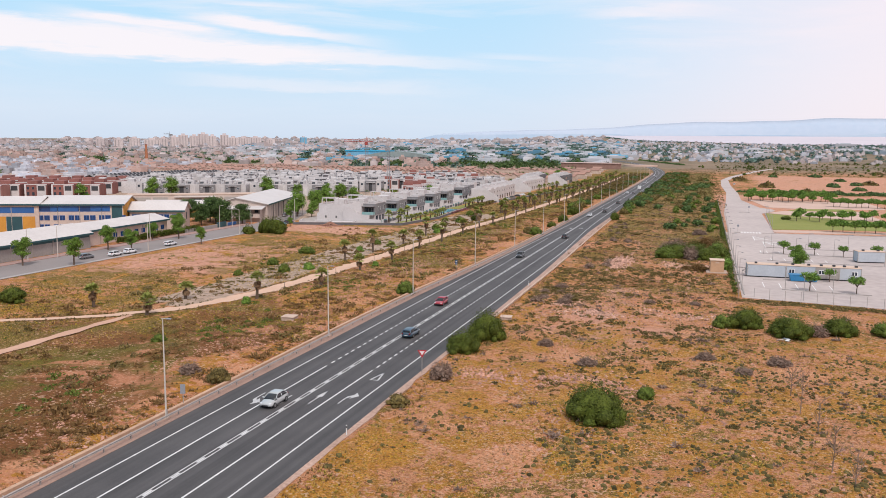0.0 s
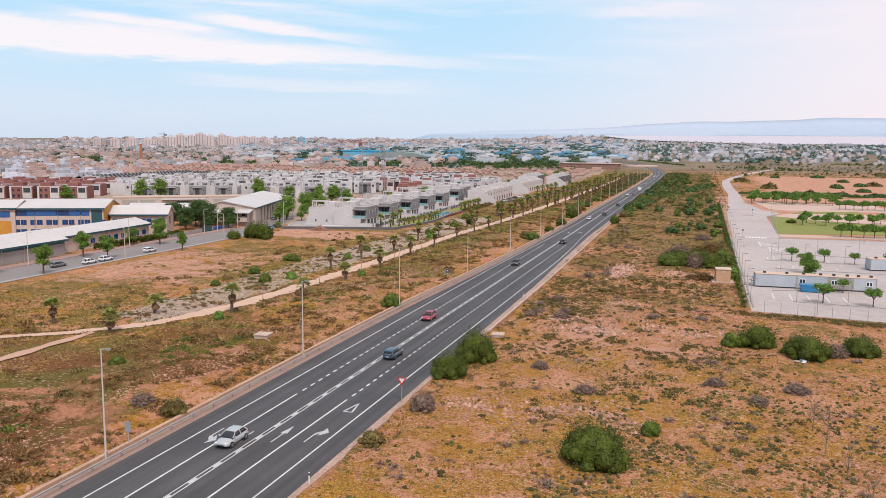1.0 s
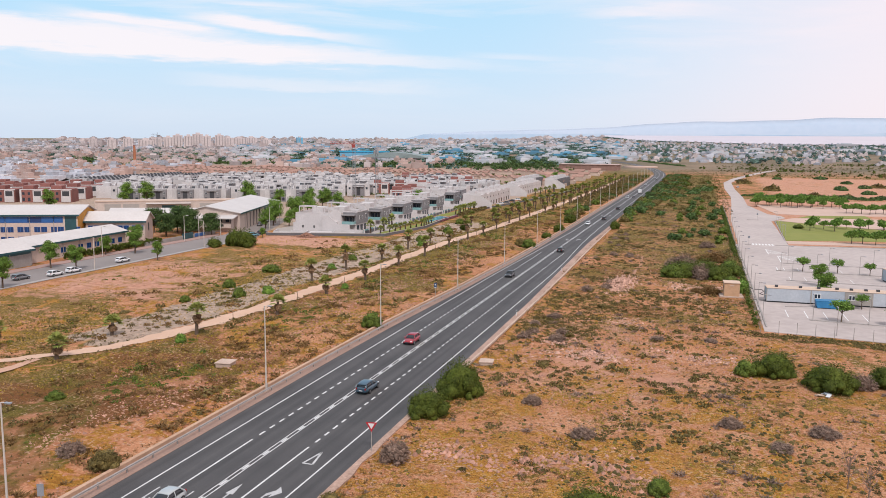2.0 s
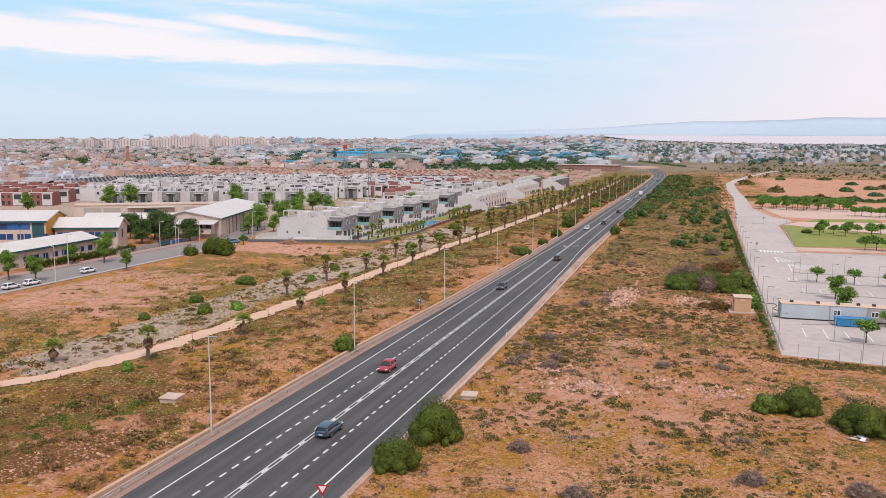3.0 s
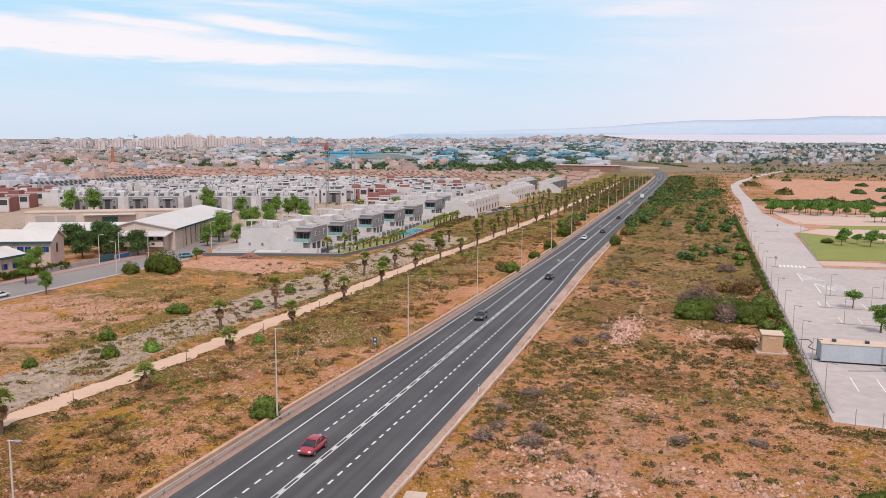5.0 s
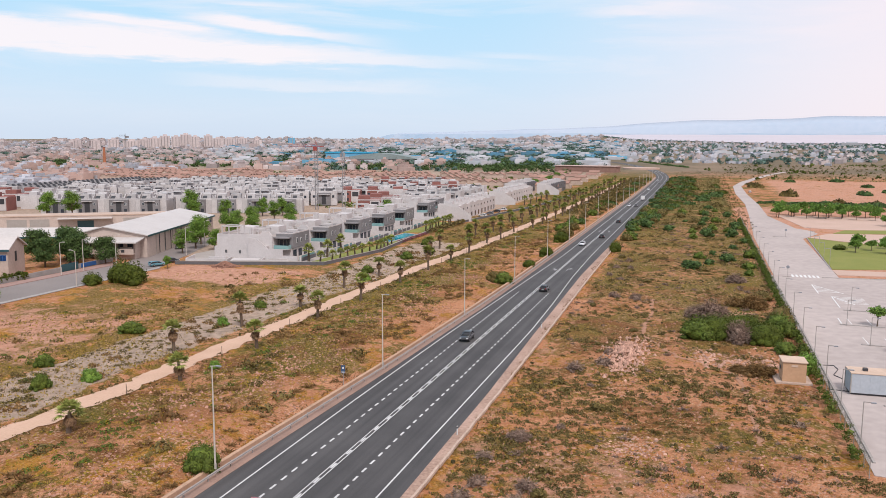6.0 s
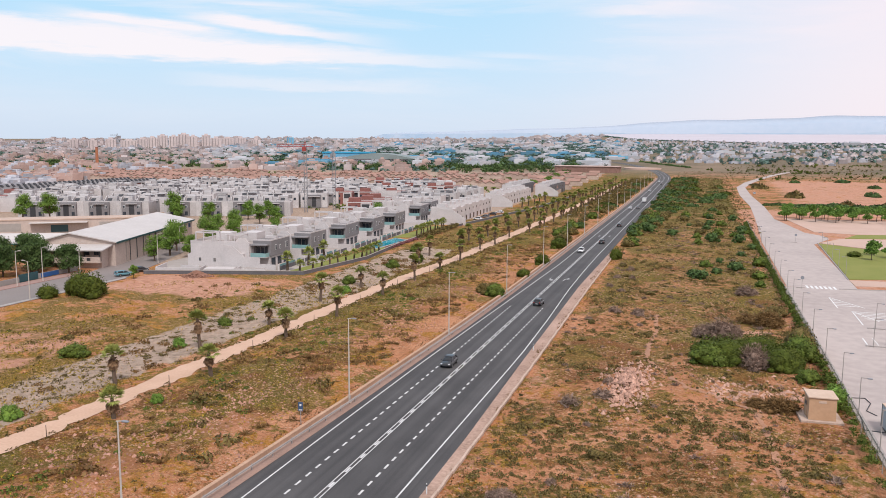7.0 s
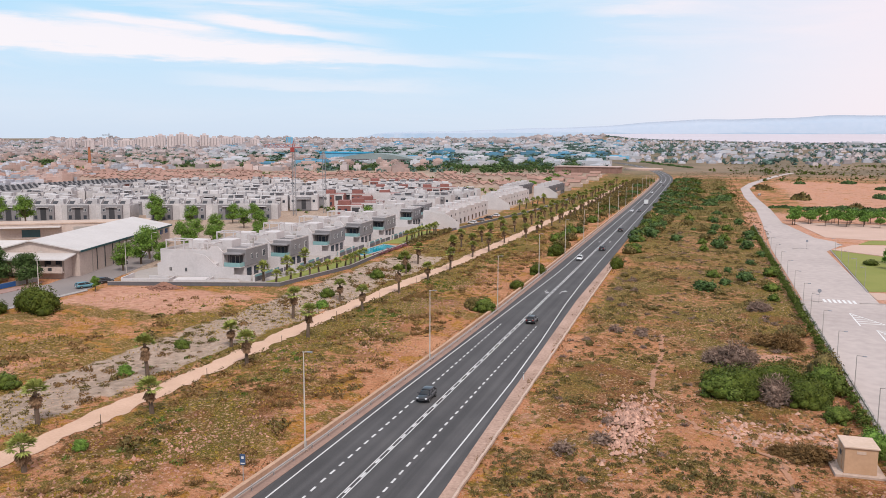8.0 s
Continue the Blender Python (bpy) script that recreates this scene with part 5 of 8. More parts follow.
# torn sheets and boards dumped under a bush
dump = tagged(empty("rubbish_heap", pose(58.2, 134.6, float(height(58.2, 134.6)))), "dumped white sheets and boards beside a bush", "rubbish")
rd = random.Random(77)
for i in range(9):
    b = part("sheet", box(-rd.uniform(0.2, 0.55), rd.uniform(0.2, 0.55), -rd.uniform(0.15, 0.35), rd.uniform(0.15, 0.35), 0, 0.05), (CLEAN_WHITE, PALE_CONCRETE, CABIN_SHEET)[i % 3], dump)
    b.matrix_basis = pose(rd.uniform(-1.5, 1.5), rd.uniform(-0.6, 0.6), 0.08 + 0.03 * i, rd.uniform(-14, 14), rd.uniform(-14, 14), rd.uniform(0, 180))

# ---- car park, access road and hut ----
KERB = material("kerb_stone", (0.42, 0.38, 0.36), (0.32, 0.29, 0.27), fine=4, broad=0.5, rough=0.9)
LAWN = material("mown_lawn", (0.19, 0.215, 0.035), (0.25, 0.25, 0.055), fine=2.5, broad=0.15, rough=0.95, bump=0.3)
PLAZA = material("sandy_paving", (0.60, 0.42, 0.34), (0.52, 0.36, 0.285), fine=2, broad=0.1, rough=0.95)
TAN = material("tan_render", (0.60, 0.37, 0.225), (0.52, 0.315, 0.185), fine=3, broad=0.4, rough=0.9)
TAN_ROOF = material("pale_roof_slab", (0.66, 0.49, 0.38), (0.56, 0.41, 0.31), fine=3, broad=0.4, rough=0.9)
CABIN = material("pale_blue_grey_panels", (0.50, 0.53, 0.57), (0.42, 0.45, 0.49), fine=3, broad=0.5, rough=0.6, bump=0.05)
CABIN_GREY = material("beige_grey_panels", (0.40, 0.36, 0.33), (0.33, 0.30, 0.27), fine=3, broad=0.5, rough=0.7, bump=0.05)
GLASS = material("dark_window_glass", (0.035, 0.045, 0.06), (0.05, 0.06, 0.075), fine=0.5, broad=0.1, rough=0.08, bump=0.0)
GLASS.node_tree.nodes["Principled BSDF"].inputs["Specular IOR Level"].default_value = 0.25
BLUE = material("blue_paint", (0.02, 0.17, 0.36), (0.03, 0.21, 0.42), fine=3, broad=0.6, rough=0.5, bump=0.05)
FENCE_GREEN = material("green_fence_wire", (0.07, 0.17, 0.085), (0.055, 0.13, 0.065), rough=0.6, bump=0.02)


def flat(name, outline, z, mat, label="", category="", parent=None, thick=0.12):
    """A level sheet with a real edge, its outline in plan."""
    ob = part(name, prism(outline, "z", z - thick, z), mat, parent)
    return ob if parent else tagged(ob, label, category, kind="structure")


flat("car_park", [(54.3, 171.5), (66, 170.2), (80, 168.6), (118, 164), (118, 312), (57, 306.5), (54.3, 306.5)], 0.02, OLD_ASPHALT, "pale worn asphalt car park", "car park")
acc_l = lambda y: float(np.interp(y, [306, 330, 400, 455, 500, 580, 680, 780, 850, 925, 990, 1050], [55.2, 55.3, 55.6, 57.5, 59, 61, 59.5, 61, 70, 85.5, 102, 122]))
acc_r = lambda y: float(np.interp(y, [306, 322, 400, 425, 440, 500, 580, 680, 780, 850, 925, 990, 1050], [71.0, 71.3, 72.5, 82, 74, 67.5, 68.5, 67, 67.5, 77, 92, 108, 128]))
ACC = list(np.linspace(306.6, 322, 4)) + list(np.linspace(330, 1050, 73))
ribbon("access_road", ACC, acc_l, acc_r, 0.024, OLD_ASPHALT, 0.12, "pale worn asphalt access road", "road")
flat("plaza", [(71.3, 312.5), (118, 319), (118, 326), (71.3, 321.5)], 0.05, PLAZA, "sandy paved forecourt", "paving")
flat("lawn", [(71.6, 323), (96, 330.5), (120, 333), (120, 372), (92, 388), (74.5, 404)], 0.06, LAWN, "mown green lawn beside the access road", "lawn")
flat("lawn", [(86, 424), (118, 431), (118, 447), (92, 438)], 0.06, LAWN, "mown green lawn strip", "lawn")
flat("plaza", [(75, 405), (93, 389), (120, 373.5), (120, 429), (84, 422)], 0.05, PLAZA, "sandy paved square among the lawns", "paving")
flat("plaza", [(78, 444), (92, 440), (135, 450), (135, 505), (72, 505)], 0.05, PLAZA, "sandy paved square with trees", "paving")
KERBS = [((57.2, 305.6), (59.2, 305.8)), ((66.8, 306.6), (117, 313)), ((71.2, 322), (74.2, 404)), ((65.2, 262.8), (100, 262.0)), ((62.3, 247.8), (100, 246.6)), ((63.3, 231.8), (100, 230.0)), ((63.0, 184.2), (80.5, 183.0)), ((54.9, 175), (54.9, 300)), ((60, 196.6), (66, 198.4)), ((62.5, 403.6), (67.5, 404.2))]
for a, b in KERBS:
    a, b = Vector((*a, 0)), Vector((*b, 0))
    k = part("kerb", box(0, (b - a).length, -0.16, 0.16, -0.05, 0.17, 0.03), KERB)
    k.matrix_basis = pose(a.x, a.y, 0, 0, 0, math.degrees(math.atan2(b.y - a.y, b.x - a.x)))
    tagged(k, "raised kerb edging in the car park", "kerb", kind="structure")
markings = tagged(empty("car_park_markings"), "white painted crossing, arrows and bays", "road markings", kind="structure")
for i in range(7):
    part("crossing_bar", box(59.6 + i * 1.02, 60.15 + i * 1.02, 305.6, 309.6, 0.03, 0.036), CLEAN_WHITE, markings)
for i in range(6):  # two hatched traffic triangles
    k = i / 6
    part("hatching", box(62.9, 62.9 + 5.2 * k + 0.3, 294 - 11.4 * k, 294.35 - 11.4 * k, 0.026, 0.03), CLEAN_WHITE, markings)
    part("hatching", box(65.2 + 0.3 * i, 71.5, 278.6 - 1.5 * i, 278.9 - 1.5 * i, 0.026, 0.03), CLEAN_WHITE, markings)
for (ax, ay), (bx, by) in (((62.9, 294.5), (62.9, 282)), ((62.9, 294.5), (68.4, 283.4)), ((65.2, 279.2), (68.6, 270)), ((65.2, 279.2), (65.0, 265.6)), ((62.9, 254), (62.8, 249))):
    stripe = part("painted_line", box(0, math.hypot(bx - ax, by - ay), -0.12, 0.12, 0.028, 0.033), CLEAN_WHITE, markings)
    stripe.matrix_basis = pose(ax, ay, 0, 0, 0, math.degrees(math.atan2(by - ay, bx - ax)))
for x in (59.5, 63, 66.5, 70, 73.5):
    part("bay_line", box(x, x + 0.16, 186, 193, 0.026, 0.03), CLEAN_WHITE, markings)
    part("bay_line", box(x + 5, x + 5.14, 232.5, 238, 0.026, 0.03), CLEAN_WHITE, markings)
    part("bay_line", box(x + 5, x + 5.14, 249, 254.5, 0.026, 0.03), CLEAN_WHITE, markings)


def hut(m):
    h = tagged(empty("utility_hut", m), "small tan rendered utility hut with flat roof", "hut")
    part("plinth", box(-2.5, 2.5, -2.1, 2.3, -0.2, 0.2, 0.04), PALE_CONCRETE, h)
    part("wall", box(-1.6, 1.6, -1.6, 1.6, 0.2, 3.0, 0.03), TAN, h)
    part("roof", box(-1.75, 1.75, -1.75, 1.75, 3.0, 3.2, 0.04), TAN_ROOF, h)
    door = part("door", box(-1.66, -1.6, -0.6, 0.6, 0.25, 2.4), TAN, h)
    part("vent", box(-1.69, -1.66, -0.4, 0.4, 1.7, 2.2), DARK, door)
    part("vent", box(-0.45, 0.45, -1.65, -1.6, 2.4, 2.7), TAN_ROOF, h)
    return h


hut(pose(49.7, 205.4, 0, 0, 0, 3))


def cabin(m, length, mat, windows, label):
    """A site cabin: box frame with corner posts, ribbed panels, windows and roof units."""
    c = tagged(empty("site_cabin", m), label, "cabin", "cabins in the car park")
    part("body", box(0, length, 0, 3.4, 0.3, 3.0, 0.02), mat, c)
    part("skid", box(0.1, length - 0.1, 0.2, 3.2, 0.0, 0.3), DARK, c)
    part("roof", box(-0.08, length + 0.08, -0.08, 3.48, 3.0, 3.14, 0.03), TAN_ROOF, c)
    for x in (0.0, length):
        for y in (0.0, 3.4):
            part("corner_post", box(x - 0.07, x + 0.07, y - 0.07, y + 0.07, 0.25, 3.05), CABIN_GREY, c)
    for i in range(1, int(length / 1.2)):
        part("panel_rib", box(i * 1.2 - 0.02, i * 1.2 + 0.02, -0.02, 0.0, 0.4, 2.95), mat, c)
    for x in windows:
        w = part("window_frame", box(x - 0.65, x + 0.65, -0.06, 0.0, 1.25, 2.35, 0.02), CLEAN_WHITE, c)
        for s in (-1, 1):
            part("pane", box(x - 0.02 + s * 0.3 - 0.22, x - 0.02 + s * 0.3 + 0.22, -0.075, -0.061, 1.4, 2.2), GLASS, w)
    for x in (length * 0.2, length * 0.75):
        part("roof_unit", box(x, x + 0.6, 1.2, 1.8, 3.14, 3.55, 0.04), DARK, c)
    return c


cabin(pose(56.6, 200.6, 0, 0, 0, 3), 8.6, CABIN, (), "long pale blue-grey site cabin on skids")
cabin(pose(65.3, 201.1, 0, 0, 0, 3), 6.4, CABIN, (1.2,), "pale blue-grey site cabin with a white window")
cabin(pose(71.8, 201.4, 0, 0, 0, 3), 5.0, CABIN_GREY, (1.2, 3.6), "beige-grey site cabin with white windows")
cabin(pose(76.9, 201.7, 0, 0, 0, 3), 4.6, CABIN, (3.2,), "pale blue-grey site cabin with a white window")
cabin(pose(86.5, 236.5, 0, 0, 0, 10), 7.0, CABIN, (), "pale blue-grey site cabin standing alone")
skip = tagged(empty("waste_skip", pose(66.0, 196.9, 0.02, 0, 0, 3)), "blue steel waste skip beside the cabins", "skip")
part("tub", prism([(0, 0.15), (5.6, 0.15), (5.9, 1.55), (-0.3, 1.55)], "y", 0, 2.2), BLUE, skip)
part("rim", box(-0.36, 5.96, -0.06, 2.26, 1.5, 1.62, 0.02), BLUE, skip)
part("load", box(0.0, 5.6, 0.15, 2.05, 1.3, 1.58, 0.1), DARK, skip)
for x in (0.8, 2.2, 3.6, 5.0):
    part("rib", box(x, x + 0.1, -0.05, 0.0, 0.2, 1.5), BLUE, skip)

for run in ([(54.2, 218.6), (54.8, 215.4), (56.7, 215.8), (57.0, 213.6), (55.9, 210.1), (56.8, 208.4)], [(54.9, 215.5), (55.0, 209.8), (54.3, 202.2), (57.5, 201.9), (61.1, 203.1)]):  # black hoses lying on the asphalt by the cabins
    hose = bmesh.new()
    for (ax, ay), (bx, by) in zip(run, run[1:]):
        add_tube(hose, (ax, ay, 0.08), (bx, by, 0.08), 0.06, 0.06, 6)
    tagged(part("hose", hose, DARK), "black hose lying across the pale asphalt", "hose")

# fence: posts, rails and wires, with creeper grown through it
fence = tagged(empty("fence"), "green wire fence on steel posts along the field", "fence")
wire_v, wire_f = [], []
fence_post = None
FENCE = [(53.6, y) for y in np.arange(170.5, 470, 3.0)]
SOUTH = [(53.6 + i * 2.9, 170.5 - i * 0.38) for i in range(1, 22)]
for x, y in FENCE + SOUTH:
    if fence_post is None:
        ob = part("post", tube((0, 0, 0), (0, 0, 2.3), 0.05, 0.045, 6), STEEL, fence)
        fence_post = ob.data
    else:
        ob = new("post", fence_post)
        ob.parent = fence
    ob.location = (x, y, 0)


def wires(points, tall, gap, bar):
    for (ax, ay), (bx, by) in zip(points, points[1:]):
        n = int(math.hypot(bx - ax, by - ay) / gap)
        for i in range(n):
            x, y = ax + (bx - ax) * i / n, ay + (by - ay) * i / n
            dx, dy = (bx - ax) / math.hypot(bx - ax, by - ay) * bar, (by - ay) / math.hypot(bx - ax, by - ay) * bar
            s = len(wire_v)
            wire_v.extend([(x, y, 0.1), (x + dx, y + dy, 0.1), (x + dx, y + dy, tall), (x, y, tall)])
            wire_f.append((s, s + 1, s + 2, s + 3))
        for z in np.arange(0.15, tall, 0.22):
            s = len(wire_v)
            wire_v.extend([(ax, ay, z), (bx, by, z), (bx, by, z + bar), (ax, ay, z + bar)])
            wire_f.append((s, s + 1, s + 2, s + 3))


wires(FENCE, 2.0, 0.3, 0.05)
mesh_of("wire_mesh", wire_v, wire_f, FENCE_GREEN).parent = fence
r8 = np.random.RandomState(8)
hedge_y = np.concatenate([214 + 250 * r8.rand(1500), 172 + 40 * r8.rand(90)])
hedge = np.stack([52.9 + 0.35 * r8.normal(size=len(hedge_y)), hedge_y, 0.1 + 1.5 * r8.rand(len(hedge_y))], 1)
strewn("creeper", clump(41, 30, 0.22), hedge, 0.4 + 0.5 * r8.rand(len(hedge_y)), LEAF_MID, "green creeper grown along the wire fence", "creeper", 41)
hedge2 = hedge[::2] + np.array([0.2, 0.5, 0])
strewn("creeper", clump(42, 26, 0.2), hedge2, 0.4 + 0.45 * r8.rand(len(hedge2)), LEAF_DARK, "dark green creeper along the fence", "creeper", 42)


def park_lamp(m):
    s = tagged(empty("park_lamp", m), "slim grey lamp post with a short arm", "street lamp", "lamps round the car park")
    part("pole", tube((0, 0, 0), (0, 0, 5.0), 0.07, 0.05, 6), STEEL, s)
    part("arm", box(0, 0.9, -0.05, 0.05, 4.92, 5.02), STEEL, s)
    part("head", box(0.7, 1.3, -0.13, 0.13, 4.86, 5.0, 0.03), SIGN_BACK, s)
    return s


pl = park_lamp(pose(54.6, 181, 0))
for x, y, turn in [(54.6, y, 0) for y in (195, 208, 221, 237, 253, 270, 287, 300, 318, 336, 354, 372, 390, 408, 426)] + [(63.4, 247.2, 0), (72, 246.9, 0), (82, 246.6, 0), (63.6, 183.7, 90), (73, 183.2, 90), (66.5, 262.4, 0), (77, 262, 0), (88, 262, 0), (64.6, 231.4, 0), (72.6, 231, 0), (71.8, 330, 180), (72.4, 346, 180), (73, 362, 180), (73.6, 378, 180), (74.2, 394, 180), (66, 172, 90), (92, 231, 0)]:
    copy_thing(pl, pose(x, y, 0.02, 0, 0, turn))
for x, y in ((58.3, 304.5), (66.9, 403.9)):
    sg = tagged(empty("round_sign", pose(x, y, 0.02)), "round dark road sign on a post", "road sign")
    part("post", tube((0, 0, 0), (0, 0, 2.6), 0.05, 0.05, 6), STEEL, sg)
    disc = bmesh.new()
    bmesh.ops.create_cone(disc, cap_ends=True, segments=16, radius1=0.42, radius2=0.42, depth=0.05, matrix=Matrix.Translation((0, -0.07, 2.7)) @ Matrix.Rotation(radians(90), 4, "X"))
    part("disc", disc, SIGN_BACK, sg)

# trees: flat-topped young ones in the car park, rows in the park, street trees
umbrella = tree(51, 4.3, 2.0, LEAF_PARK, 1300, 0.17, 0.5)
round_tree = tree(52, 7.0, 2.3, LEAF_FRESH, 4200, 0.14, 0.22)
big_tree = tree(53, 9.5, 3.8, LEAF_FRESH, 5000, 0.17, 0.12)
dark_tree = tree(54, 7.8, 4.0, LEAF_TREE, 6000, 0.17, 0.1)
far_tree = tree(55, 4.6, 2.6, LEAF_PARK, 900, 0.28, 0.42)
placed = set()


def grow(src, x, y, size, label, group, turn=None, squash=1.0):
    m = pose(x, y, float(rise(y)) - 0.02, 0, 0, (x * 53 + y * 17) % 360) @ Matrix.Diagonal((size, size, size * squash, 1))
    tagged(src, label, "tree", group)
    return set_copy(src, m, placed)


for x, y, s in ((68.8, 248.4, 0.95), (77, 247.6, 0.95), (68.5, 184, 1.05), (77.6, 183.6, 0.95), (84.5, 247, 0.8), (74.5, 204.5 - 5.5, 0.75), (93, 247, 0.9)):
    grow(umbrella, x, y, s, "young green tree with a flat open crown", "trees in the car park", squash=0.9)
for x, y, s in ((68.7, 207.5, 0.95), (69.8, 226, 0.85)):
    grow(round_tree, x, y, s, "leafy green tree beside the cabins", "trees", squash=0.9)
for i in range(14):
    grow(far_tree, 84 + 2.9 * i, 372 + 3.6 * math.sin(i * 1.9) + 0.5 * i - 8 * (i % 3 == 0), 0.9 + 0.15 * math.sin(i * 2.3), "green park tree with a rounded crown", "park trees")
for i in range(7):
    grow(far_tree, 92 + 3.6 * i, 321 + 1.2 * math.sin(i * 2.1), 1.0, "green park tree with a rounded crown", "park trees")
for i in range(26):
    grow(far_tree, 70 + 3.6 * (i % 13) + 4 * (i // 13) + r7.uniform(-2, 2), 496 + 12 * (i // 13) + r7.uniform(-7, 7), r7.uniform(0.85, 1.4), "green park tree with a rounded crown", "park trees")
for i in range(9):
    grow(far_tree, 112 + 3.4 * i, 462 + 3 * math.sin(i * 1.7), 1.0, "green park tree with a rounded crown", "park trees")
for i in range(34):
    plant("dark far", 70 + 3.3 * i + r7.uniform(-1, 1), 590 + 6 * math.sin(i * 0.8) - 0.3 * i, r7.uniform(2.2, 3.4), 0.7, r7.uniform(0, 360))
for i in range(40):
    plant(r7.choice(("dark far", "olive far")), r7.uniform(75, 330), r7.uniform(600, 960), r7.uniform(2.5, 5.5), 0.6, r7.uniform(0, 360))
plant("dark", 80.5, 371, 2.6, 0.6)

# ---- the street, the school and its trees ----
SCHOOL = material("pinkish_render", (0.60, 0.49, 0.43), (0.49, 0.395, 0.345), fine=2, broad=0.25, rough=0.9)
GREY_WALL = material("pale_grey_block", (0.36, 0.335, 0.32), (0.28, 0.26, 0.25), fine=2, broad=0.3, rough=0.9)
ROOF_WHITE = material("white_sheet_roof", (0.62, 0.575, 0.55), (0.54, 0.495, 0.47), fine=1.5, broad=0.15, rough=0.6, bump=0.05)
ORANGE = material("ochre_render", (0.62, 0.30, 0.05), (0.52, 0.24, 0.04), fine=2, broad=0.3, rough=0.85)
BLUE_FRAME = material("blue_window_panels", (0.02, 0.10, 0.30), (0.03, 0.13, 0.36), fine=1.5, broad=0.4, rough=0.35, bump=0.02)
BLUE_PANE = material("blue_tinted_glass", (0.015, 0.05, 0.15), (0.02, 0.065, 0.19), fine=0.5, broad=0.2, rough=0.15, bump=0.0)
TEAL = material("dark_teal_panels", (0.02, 0.07, 0.085), (0.025, 0.09, 0.105), fine=1.5, broad=0.4, rough=0.4, bump=0.02)
PINK_PAVING = material("pink_paving", (0.40, 0.255, 0.22), (0.33, 0.21, 0.18), fine=3, broad=0.3, rough=0.9)
flat("street", [(-119, 60), (-104.8, 60), (-104.8, 264), (-112, 285), (-128, 330), (-139, 327), (-119, 266)], 0.02, STREET, "grey asphalt side street by the school", "road")
flat("pavement", [(-122.6, 60), (-119.02, 60), (-119.02, 262), (-122.6, 268)], 0.14, PINK_PAVING, "pinkish paved footway beside the street", "pavement")
flat("pavement", [(-104.78, 60), (-103.4, 60), (-103.4, 262), (-104.78, 263)], 0.12, KERB, "kerb and narrow footway of the street", "pavement")


def window(parent, w, h, m, mat, pane=None):
    """A framed window under a wall; local x along the wall, outer face towards -y."""
    f = part("window", box(-w / 2, w / 2, -0.05, 0.06, 0, h, 0.015), mat, parent)
    f.matrix_basis = m
    for s in (-1, 1):
        p = part("pane", box(s * w / 4 - w / 4 + 0.07, s * w / 4 + w / 4 - 0.07, -0.065, -0.051, 0.08, h - 0.08), pane or GLASS, f)
    return f


def school_block(name, at, turn, length, depth, eave, ridge, wall, label, rows, step, first=1.5, over=0.7, frame_mat=None, ridge_at=0.5, band=None, pairs=False):
    """A long block under a white sheet roof: local x along the front, y into the depth; rows: heights of the window rows."""
    b = tagged(empty(name, pose(at[0], at[1], 0, 0, 0, turn)), label, "school building")
    k = depth * ridge_at
    top = eave + (ridge - eave) * 0.98
    part("wall", prism([(0, -0.3), (0, eave), (k, top), (depth, eave + (0 if ridge_at < 0.9 else top - eave)), (depth, -0.3)] if ridge_at < 0.9 else [(0, -0.3), (0, eave), (depth, top), (depth, -0.3)], "x", 0, length), wall, b)
    o = over
    slope = (ridge - eave) / k
    outline = [(-o, eave + 0.04 - o * slope), (k, ridge + 0.04), (depth + o, eave + 0.04 - o * slope), (depth + o, eave + 0.34 - o * slope), (k, ridge + 0.36), (-o, eave + 0.34 - o * slope)] if ridge_at < 0.9 else [(-o, eave + 0.04 - o * slope), (depth + o, ridge + 0.04 + o * slope), (depth + o, ridge + 0.34 + o * slope), (-o, eave + 0.34 - o * slope)]
    roof = part("roof", prism(outline, "x", -o, length + o), ROOF_WHITE, b)
    part("fascia", box(-o, length + o, -o - 0.06, -o, eave - 0.2 - o * slope, eave + 0.34 - o * slope), TEAL, roof)
    if band:
        part("glazing_band", box(0.4, length - 0.4, -0.05, 0.02, band[0], band[1]), TEAL, b)
    for z, w, h in rows:
        x = first
        while x < length - 1:
            window(b, w, h, pose(x, -0.02, z), frame_mat or BLUE_FRAME, BLUE_PANE if frame_mat is None else None)
            if pairs:
                window(b, w, h, pose(x + w + 0.25, -0.02, z), frame_mat or BLUE_FRAME, BLUE_PANE)
            x += step
    n = int(length / 7)
    for i in range(1, n):
        part("pilaster", box(length * i / n - 0.12, length * i / n + 0.12, -0.1, 0.02, 0, eave - 0.1), CABIN_GREY, b)
    return b


school_block("school_hall", (-122.8, 120), 92, 66, 13, 4.3, 6.6, GREY_WALL, "long low school wing with white sheet roof", [], 5, band=(3.2, 4.1), ridge_at=0.5)
school_block("school_hall", (-127.6, 186.5), 94, 42, 11, 4.6, 6.2, SCHOOL, "low school wing with blue windows and white roof", [(1.4, 1.9, 1.5)], 3.6, 14, ridge_at=0.5)
main = school_block("school", (-171.6, 212.2), 26, 28.8, 18, 9.4, 11.6, SCHOOL, "three-storey school block with paired blue windows", [(0.9, 1.8, 1.7), (4.0, 1.8, 1.7)], 5.0, 1.6, ridge_at=0.6, pairs=True)
part("window_band", box(0.4, 24.4, -0.08, 0.02, 7.0, 8.9), BLUE_FRAME, main)
for i in range(5):
    part("glazing", box(0.6 + i * 4.4, 4.8 + i * 4.4, -0.1, -0.081, 7.15, 8.75), BLUE_PANE if i % 3 == 0 else BLUE_FRAME, main)
part("stair_glazing", box(25.0, 28.4, -0.1, 0.02, 0.5, 9.0), TEAL, main)
